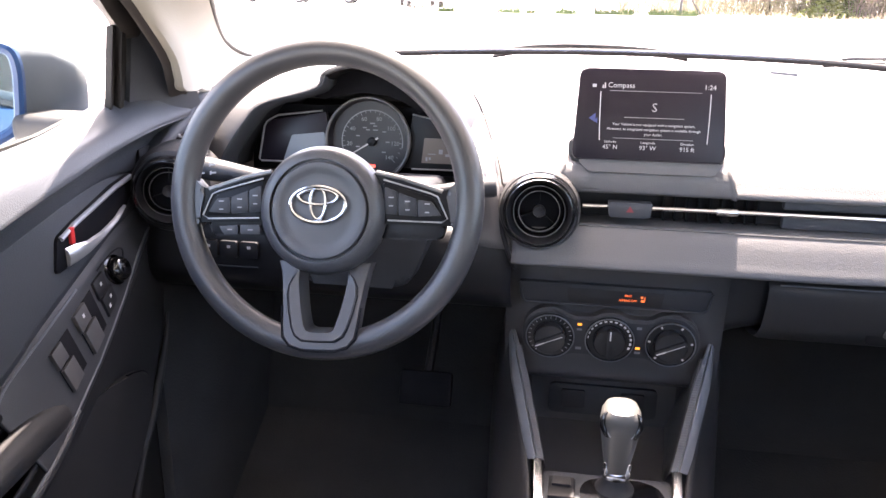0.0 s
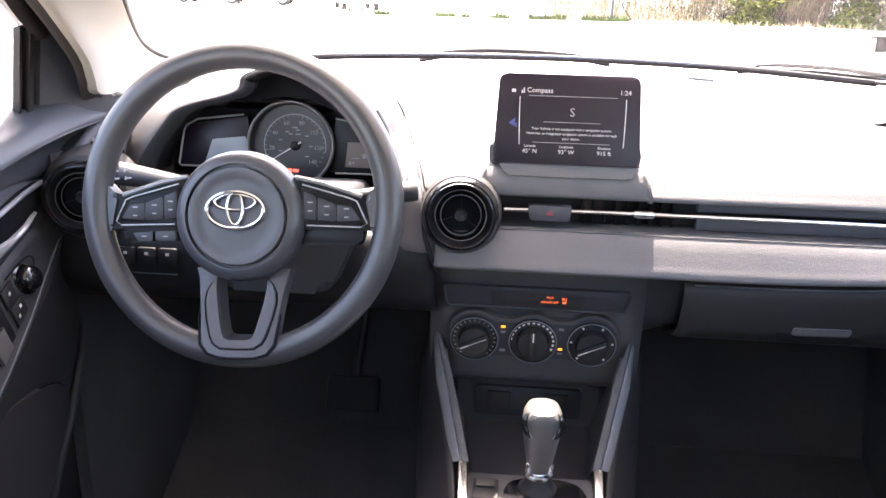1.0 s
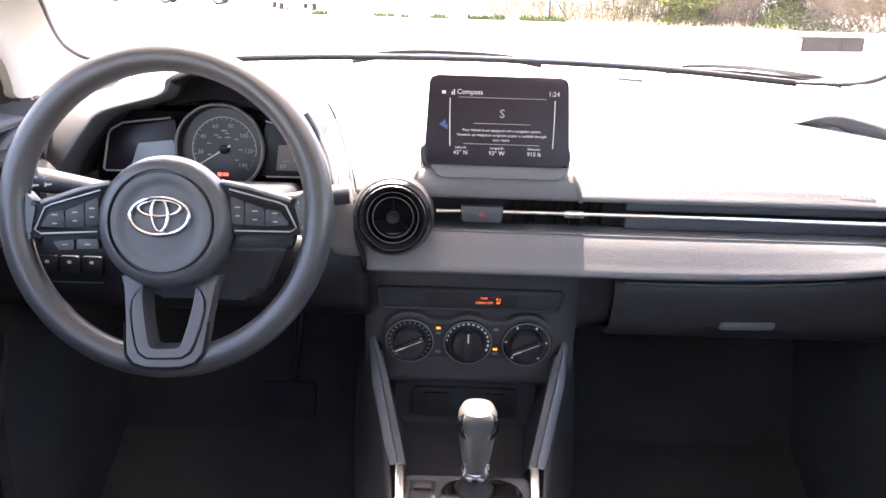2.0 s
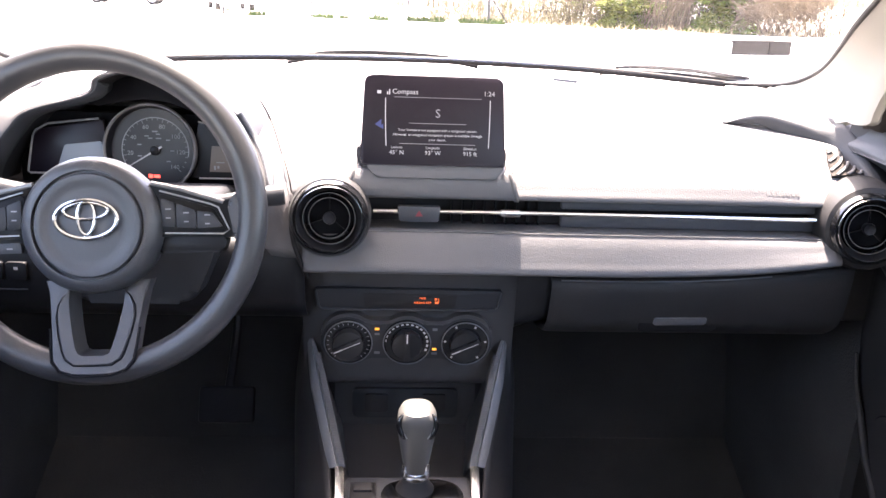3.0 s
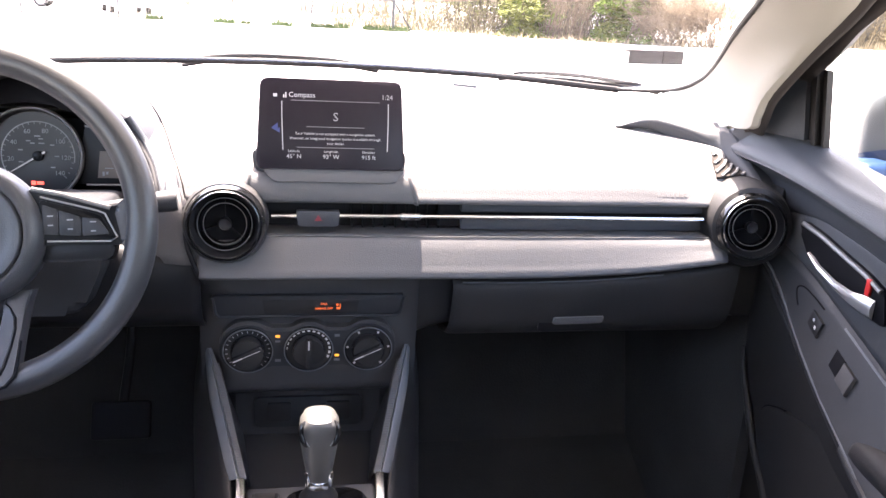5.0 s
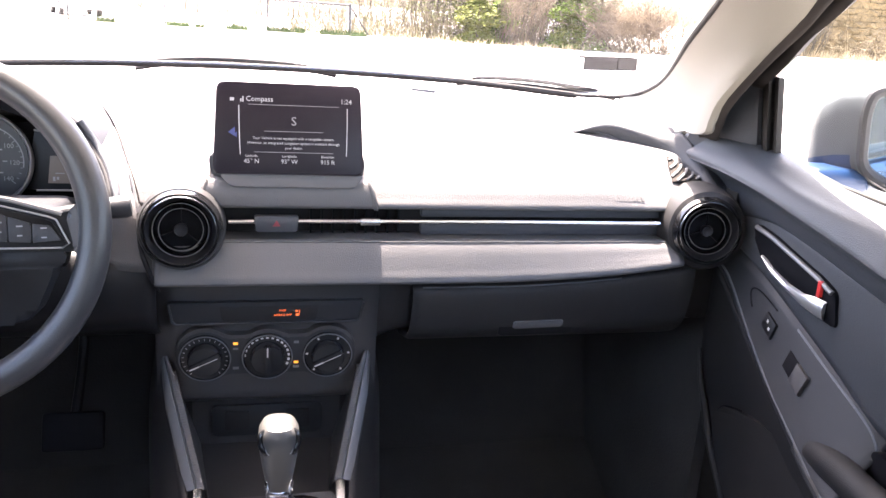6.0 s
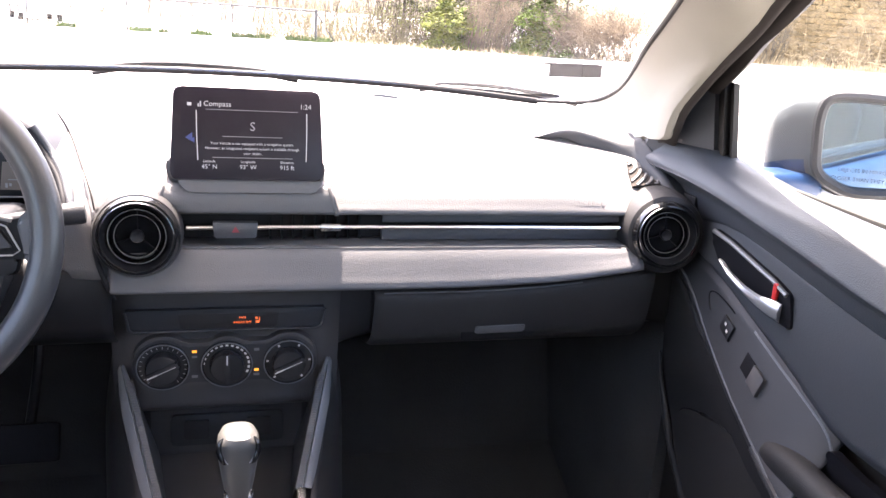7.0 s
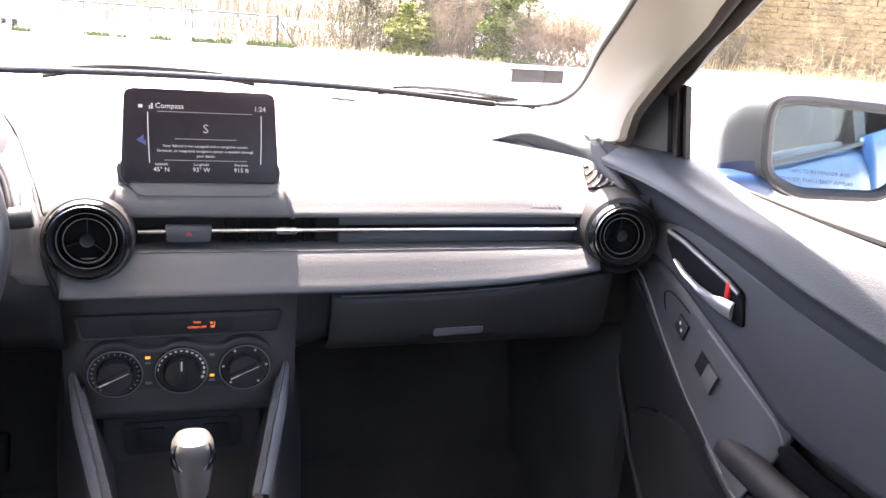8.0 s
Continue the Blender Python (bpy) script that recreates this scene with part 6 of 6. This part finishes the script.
for k in range(6):
    bm = bmesh.new()
    r = bmesh.ops.create_cube(bm, size=1)
    bmesh.ops.subdivide_edges(bm, edges=bm.edges[:], cuts=1, use_grid_fill=True)
    for v in bm.verts:
        v.co.x, v.co.y, v.co.z = v.co.x * 0.655, v.co.y * 0.5, v.co.z * 0.335
        if v.co.y < 0:
            v.co.y += random.uniform(-0.06, 0.06)
            if abs(v.co.x) > 0.25 or abs(v.co.z) > 0.12:
                v.co.y += 0.03
        v.co.x += random.uniform(-0.02, 0.02)
        v.co.z += random.uniform(-0.015, 0.015)
    me = bpy.data.meshes.new("block")
    bmesh.ops.recalc_face_normals(bm, faces=bm.faces[:])
    bm.to_mesh(me)
    bm.free()
    me.materials.append(WALLM)
    protos.append(me)
rest = bmesh.new()
for row in range(15):
    for k in range(-10, 25):
        p = WO + wd * (k * 0.67 + (0.335 if row % 2 else 0) + random.uniform(-0.02, 0.02)) + Vector((0, 0, 0.175 + row * 0.35)) - wn_ * 0.06 * row
        m = Matrix.Translation(p) @ rot.to_4x4()
        me = random.choice(protos)
        if k >= 6:
            ob = new("block", me)
            ob.matrix_world = m
            ob.parent = bw
            ob.matrix_parent_inverse = Matrix.Translation(bw.location).inverted()
        else:
            n0 = len(rest.verts)
            rest.from_mesh(me)
            rest.verts.ensure_lookup_table()
            bmesh.ops.transform(rest, matrix=m, verts=rest.verts[n0:])
tagged(part("far_blocks", rest, WALLM, bw, smooth=False), kind="stuff")
bm = bmesh.new()
box(bm, WO + wd * 6 + Vector((0, 0, 2.5)) - wn_ * 1.15, (28, 0.5, 5.0), 0, rot)
part("wall_core", bm, WALLC, bw)

# ---- shrubs and trees ----
TWIG = mat("bare_brown_twigs", (0.06, 0.052, 0.042), 0.9, var=0.3, var_scale=3, spec=0.1)
BARK = mat("grey_brown_bark", (0.10, 0.08, 0.065), 0.95, bump=0.8, scale=20, var=0.3, var_scale=3, spec=0.1)
GREEN = mat("yellow_green_conifer_needles", (0.075, 0.115, 0.018), 0.7, var=0.45, var_scale=1.5, spec=0.1)
DEEP = mat("deep_green_conifer_needles", (0.03, 0.05, 0.014), 0.7, var=0.45, var_scale=1.5, spec=0.1)
LEAF = mat("pale_yellow_green_sprays", (0.105, 0.12, 0.028), 0.8, var=0.45, var_scale=1.5, spec=0.1)
STRAW = mat("straw_coloured_dry_stems", (0.115, 0.09, 0.065), 0.9, var=0.35, var_scale=2, spec=0.1)


def ribbon(bm, pts, w0, w1):
    """A thin three-sided stem."""
    P = [Vector(p) for p in pts]
    rows = []
    for i, p in enumerate(P):
        d = (P[min(i + 1, len(P) - 1)] - P[max(i - 1, 0)]).normalized()
        s = d.cross(Vector((0.3, 1, 0.2))).normalized()
        t = s.cross(d)
        w = w0 + (w1 - w0) * i / (len(P) - 1)
        rows.append([p + w * (math.cos(a) * s + math.sin(a) * t) for a in (0.5, 2.6, 4.7)])
    grid(bm, rows, True)


def bare_shrub(x, y, h, spread, n, label, material, lean=0.0, seed=0):
    rnd = random.Random(seed)
    sh = base("shrub", (x, y, 0), label, "shrub", group="bare shrubs")
    bm = bmesh.new()
    for k in range(n):
        a, l = rnd.uniform(0, 6.28), h * rnd.uniform(0.5, 1.1)
        o = Vector((x + rnd.uniform(-0.9, 0.9) * spread, y + rnd.uniform(-0.3, 0.3) * spread, 0))
        d = Vector((math.cos(a) * spread * rnd.uniform(0.1, 0.6) + lean, math.sin(a) * spread * 0.4, l))
        pts = [o, o + d * 0.35 + Vector((rnd.uniform(-0.15, 0.15), 0, 0.1)), o + d * 0.7 + Vector((rnd.uniform(-0.2, 0.2), 0, 0.05)), o + d]
        ribbon(bm, pts, rnd.uniform(0.008, 0.022), 0.004)
        for j in range(9):
            q = pts[1].lerp(pts[3], rnd.random())
            e = Vector((rnd.uniform(-0.5, 0.5) + lean * 0.3, rnd.uniform(-0.3, 0.3), rnd.uniform(0.0, 0.5))) * rnd.uniform(0.5, 1.2)
            ribbon(bm, [q, q + e * 0.5 + Vector((0, 0, 0.05)), q + e], 0.009, 0.004)
    part("stems", bm, material, sh)
    return sh


def conifer(x, y, h, r, n, material, label, seed=0):
    rnd = random.Random(seed)
    tr = base("conifer", (x, y, 0), label, "tree", group="conifers")
    bm = bmesh.new()
    ribbon(bm, [(x, y, 0), (x + 0.05, y, h * 0.5), (x, y, h)], 0.09, 0.02)
    part("trunk", bm, BARK, tr)
    bm = bmesh.new()
    for k in range(n):
        z = h * rnd.random() ** 1.3
        rr = r * (1 - z / h) ** 0.7 * (0.6 + 0.4 * math.sin(z * 5 + seed)) * rnd.uniform(0.5, 1.15)
        a = rnd.uniform(0, 6.28)
        tip = Vector((x + math.cos(a) * rr, y + math.sin(a) * rr, z + 0.1 - rr * 0.25))
        for j in range(5):
            p = tip + Vector((rnd.gauss(0, 0.10), rnd.gauss(0, 0.10), rnd.gauss(0, 0.06)))
            d = Vector((math.cos(a + rnd.gauss(0, 0.6)), math.sin(a + rnd.gauss(0, 0.6)), rnd.uniform(-0.5, 0.3))) * rnd.uniform(0.07, 0.16)
            s = Vector((-d.y, d.x, rnd.uniform(-0.08, 0.08))) * 0.38
            vs = [bm.verts.new(q) for q in (p, p + d * 0.5 + s, p + d, p + d * 0.5 - s)]
            bm.faces.new(vs)
    part("crown", bm, material, tr, smooth=False)
    return tr


for k, (x, y, h, r, n, m, lab) in enumerate(((13.3, 33.2, 6.5, 1.5, 2600, GREEN, "bright green conifer with drooping sprays"), (12.3, 36.0, 7.5, 1.9, 2000, DEEP, "deep green conifer rising above bare shrubs"),
                                              (9.1, 33.6, 2.0, 1.6, 1500, LEAF, "low yellow-green bush beside bare stems"), (15.8, 36.6, 6.0, 1.5, 1200, DEEP, "deep green conifer behind dry stems"), (9.6, 37.0, 6.5, 2.0, 1900, LEAF, "pale green conifer behind bare shrubs"),
                                              (13.0, 33.0, 1.3, 1.0, 700, LEAF, "low yellow-green bush under the conifer"), (11.3, 37.6, 6.8, 2.2, 2300, LEAF, "pale green conifer behind bare shrubs"),
                                              (8.0, 36.6, 5.5, 1.7, 1500, LEAF, "pale green conifer behind bare shrubs"), (14.3, 37.4, 7.0, 1.9, 1700, GREEN, "bright green conifer with drooping sprays"), (10.2, 34.2, 1.6, 1.3, 900, GREEN, "low yellow-green bush beside bare stems"))):
    conifer(x, y, h, r, n, m, lab, k)
for k, (x, y, h, sp, n, m, lean, lab) in enumerate(((11.0, 33.4, 3.4, 1.2, 90, STRAW, 0.3, "bare brown shrub beside the conifers"), (14.6, 32.4, 2.0, 1.8, 130, STRAW, 1.2, "bent straw-coloured thicket above the kerb"), (16.0, 32.2, 2.0, 1.8, 130, STRAW, -1.2, "bent straw-coloured thicket above the kerb"),
                                                    (6.0, 35.5, 4.0, 1.8, 40, TWIG, 0.1, "tall bare shrub behind the fence"), (3.2, 36.0, 4.5, 2.2, 45, STRAW, 0.2, "tall pale bare shrub behind the fence"), (0.5, 36.5, 4.5, 2.2, 45, STRAW, -0.3, "tall pale bare shrub behind the fence"),
                                                    (-2.4, 37.0, 4.2, 2.4, 40, TWIG, 0.3, "tall bare shrub behind the fence"), (7.9, 35.8, 4.2, 1.8, 45, TWIG, -0.2, "bare brown shrub beside the conifers"), (11.6, 34.4, 3.4, 1.5, 55, TWIG, 0.4, "bare brown shrub beside the conifers"),
                                                    (17.6, 33.0, 2.2, 1.6, 50, STRAW, 0.6, "low straw-coloured dry brush"), (30.0, 41.0, 2.6, 1.6, 50, TWIG, 0.2, "bare shrub at the foot of the block wall"))):
    bare_shrub(x, y, h, sp, n, lab, m, lean, 20 + k)

# dry grass along the edges
rnd = random.Random(3)
bm = bmesh.new()
for k in range(2200):
    u = rnd.random()
    if k < 1400:
        o = WO + wd * (-9 + 27 * u) + wn_ * rnd.uniform(0.5, 2.4)
    elif k < 2000:
        o = Vector((-22 + 40 * u, 33.2 + rnd.uniform(-0.2, 0.8), 0))
    else:
        o = Vector((5 + 12 * u, 31.6 + rnd.uniform(-0.3, 0.8), 0))
    d = Vector((rnd.gauss(0, 0.16), rnd.gauss(0, 0.12), rnd.uniform(0.15, 0.6) * (1 if k < 1400 else 0.5)))
    s = Vector((0.03, 0, 0))
    bm.faces.new([bm.verts.new(q) for q in (o - s, o + s, o + d)])
tagged(part("dry_grass", bm, DRYGRASS, None, smooth=False), "dry straw-coloured grass along the lot's edges", "grass", kind="stuff")

# weeds along the fence's foot
rnd = random.Random(12)
bm = bmesh.new()
for x0, x1 in ((-5.6, -5.0), (-3.1, -2.35), (-2.1, -1.8), (-0.95, -0.18), (0.55, 2.0), (2.6, 4.4)):
    for k in range(int(260 * (x1 - x0))):
        o = Vector((rnd.uniform(x0, x1), 33.1 + rnd.uniform(-0.15, 0.25), 0))
        d = Vector((rnd.gauss(0, 0.07), rnd.gauss(0, 0.05), rnd.uniform(0.06, 0.30)))
        s = Vector((0.018, 0, 0))
        bm.faces.new([bm.verts.new(q) for q in (o - s, o + s, o + d)])
tagged(part("fence_weeds", bm, DEEP, None, smooth=False), "low dark weeds along the foot of the fence", "weeds", kind="stuff")

# dry stems standing against the block wall
rnd = random.Random(15)
bm = bmesh.new()
for k in range(260):
    o = WO + wd * rnd.uniform(-6, 17) + wn_ * rnd.uniform(0.4, 1.6)
    h = rnd.uniform(0.5, 1.3) if k % 4 else rnd.uniform(1.2, 3.2)
    d = wd * rnd.gauss(0, 0.35) + Vector((0, 0, h))
    ribbon(bm, [o, o + d * 0.5 + wd * rnd.gauss(0, 0.12), o + d], 0.014, 0.005)
    for j in range(4):
        q = o + d * rnd.uniform(0.3, 0.95)
        e = wd * rnd.gauss(0, 0.3) + Vector((0, 0, rnd.uniform(-0.1, 0.4)))
        ribbon(bm, [q, q + e * 0.5, q + e], 0.009, 0.004)
tagged(part("dry_stems", bm, DRYGRASS, None, smooth=False), "tall dry stems against the block wall", "dry stems", kind="stuff")

# ---- rear seat ----
rs = base("rear_seat", (0, -1.1, 0.24), "charcoal cloth rear bench seen in the door mirror", "car seat")
bm = bmesh.new()
box(bm, (0, -0.95, 0.50), (1.2, 0.46, 0.16), 0.05, None, 4)
part("cushion", bm, SEATMAT, rs)
bm = bmesh.new()
box(bm, (0, -1.25, 0.80), (1.2, 0.14, 0.58), 0.055, Euler((radians(14), 0, 0)).to_matrix(), 4)
part("backrest", bm, SEATMAT, rs)
for x in (-0.37, 0.37):
    bm = bmesh.new()
    box(bm, (x, -1.33, 1.13), (0.25, 0.09, 0.14), 0.035, None, 4)
    part("headrest", bm, SEATMAT, rs)

# ---- front seats ----
def front_seat(s, label):
    st = base("front_seat", (s * 0.37, -0.25, 0.24), label, "car seat", group="front seats")
    bm = bmesh.new()
    box(bm, (s * 0.37, -0.02, 0.50), (0.46, 0.46, 0.16), 0.05, Euler((radians(6), 0, 0)).to_matrix(), 4)
    part("cushion", bm, SEATMAT, st)
    bm = bmesh.new()
    box(bm, (s * 0.37, -0.36, 0.80), (0.44, 0.14, 0.56), 0.055, Euler((radians(14), 0, 0)).to_matrix(), 4)
    part("backrest", bm, SEATMAT, st)
    bm = bmesh.new()
    box(bm, (s * 0.37, -0.47, 1.16), (0.25, 0.10, 0.16), 0.04, Euler((radians(10), 0, 0)).to_matrix(), 4)
    part("headrest", bm, SEATMAT, st)
    for u in (-0.06, 0.06):
        bm = bmesh.new()
        tube(bm, [(s * 0.37 + u, -0.44, 1.03), (s * 0.37 + u, -0.46, 1.12)], 0.006, 8)
        part("headrest_post", bm, CHROME, st)
    bm = bmesh.new()
    box(bm, (s * 0.37, -0.05, 0.33), (0.38, 0.40, 0.19), 0.01)
    part("seat_base", bm, BLACK, st)


front_seat(1, "charcoal cloth front passenger seat seen in the door mirror")
front_seat(-1, "charcoal cloth driver's seat seen in the door mirror")

# ---- woods behind the car park ----
PALE = mat("pale_grey_bare_branches", (0.11, 0.098, 0.078), 0.9, var=0.35, var_scale=1.0, spec=0.1)
YELLOW = mat("yellow_green_spring_leaves", (0.10, 0.11, 0.026), 0.8, var=0.4, var_scale=0.8, spec=0.1)
rnd = random.Random(8)
bm, bl = bmesh.new(), bmesh.new()
for k in range(340):
    x, y = 3.5 + 16.5 * rnd.random() ** 0.8, rnd.uniform(35.5, 44)
    h, lean = rnd.uniform(2.5, 6.5), rnd.gauss(0, 1.1)
    o, tip = Vector((x, y, 0)), Vector((x + lean, y, h))
    mid = o.lerp(tip, 0.5) + Vector((rnd.gauss(0, 0.3), 0, 0))
    ribbon(bm, [o, mid, tip], rnd.uniform(0.008, 0.028), 0.005)
    for j in range(12):
        q = mid.lerp(tip, rnd.random()) if j % 2 else o.lerp(mid, rnd.uniform(0.2, 1))
        e = Vector((rnd.gauss(0, 0.7), rnd.gauss(0, 0.3), rnd.uniform(-0.1, 0.8)))
        ribbon(bm, [q, q + e * 0.5 + Vector((0, 0, 0.08)), q + e], 0.008, 0.003)
    for c in (Vector((x, y - 0.3, rnd.uniform(0.3, 4.2))), Vector((x + rnd.gauss(0, 0.6), y - 0.5, rnd.uniform(0.05, 0.9)))):
        for j in range(34):
            p = c + Vector((rnd.gauss(0, 0.5), rnd.gauss(0, 0.3), rnd.gauss(0, 0.30)))
            d = Vector((rnd.gauss(0, 1), rnd.gauss(0, 1), rnd.gauss(0, 0.6))).normalized() * rnd.uniform(0.04, 0.09)
            s = Vector((-d.y, d.x, rnd.uniform(-0.05, 0.05))) * 0.5
            bl.faces.new([bl.verts.new(q) for q in (p, p + d * 0.5 + s, p + d, p + d * 0.5 - s)])
for k in range(230):
    x, y = rnd.uniform(-30, 8), rnd.uniform(58, 70)
    h, lean = rnd.uniform(4.0, 9.0), rnd.gauss(0, 1.2)
    o, tip = Vector((x, y, 0)), Vector((x + lean, y, h))
    ribbon(bm, [o, o.lerp(tip, 0.5) + Vector((rnd.gauss(0, 0.3), 0, 0)), tip], rnd.uniform(0.03, 0.07), 0.012)
    for j in range(14):
        q = o.lerp(tip, rnd.uniform(0.1, 1))
        e = Vector((rnd.gauss(0, 1.0), rnd.gauss(0, 0.3), rnd.uniform(0.1, 1.3)))
        ribbon(bm, [q, q + e * 0.5 + Vector((0, 0, 0.08)), q + e], 0.02, 0.008)
STRAWPALE = mat("pale_dry_brush", (0.12, 0.104, 0.062), 0.9, var=0.35, var_scale=1.5, spec=0.1)
bs = bmesh.new()
for k in range(900):
    x, y = rnd.uniform(1.5, 12.5), rnd.uniform(34.0, 36.5)
    d = Vector((rnd.gauss(0, 0.45), rnd.gauss(0, 0.2), rnd.uniform(0.3, 1.7)))
    o = Vector((x, y, 0))
    ribbon(bs, [o, o + d * 0.5 + Vector((rnd.gauss(0, 0.12), 0, 0.05)), o + d], 0.014, 0.004)
    e = Vector((rnd.gauss(0, 0.35), 0, rnd.uniform(0, 0.4)))
    ribbon(bs, [o + d * 0.6, o + d * 0.6 + e * 0.5, o + d * 0.6 + e], 0.009, 0.003)
tagged(part("dry_brush", bs, STRAWPALE, None), "pale dry brush under the bare trees", "brush", kind="stuff")
wood = base("far_woods", (9, 39, 0), "airy bare spring woods with yellow-green undergrowth", "woods", kind="stuff")
tagged(part("branches", bm, PALE, wood), kind="stuff")
tagged(part("undergrowth", bl, YELLOW, wood, smooth=False), kind="stuff")
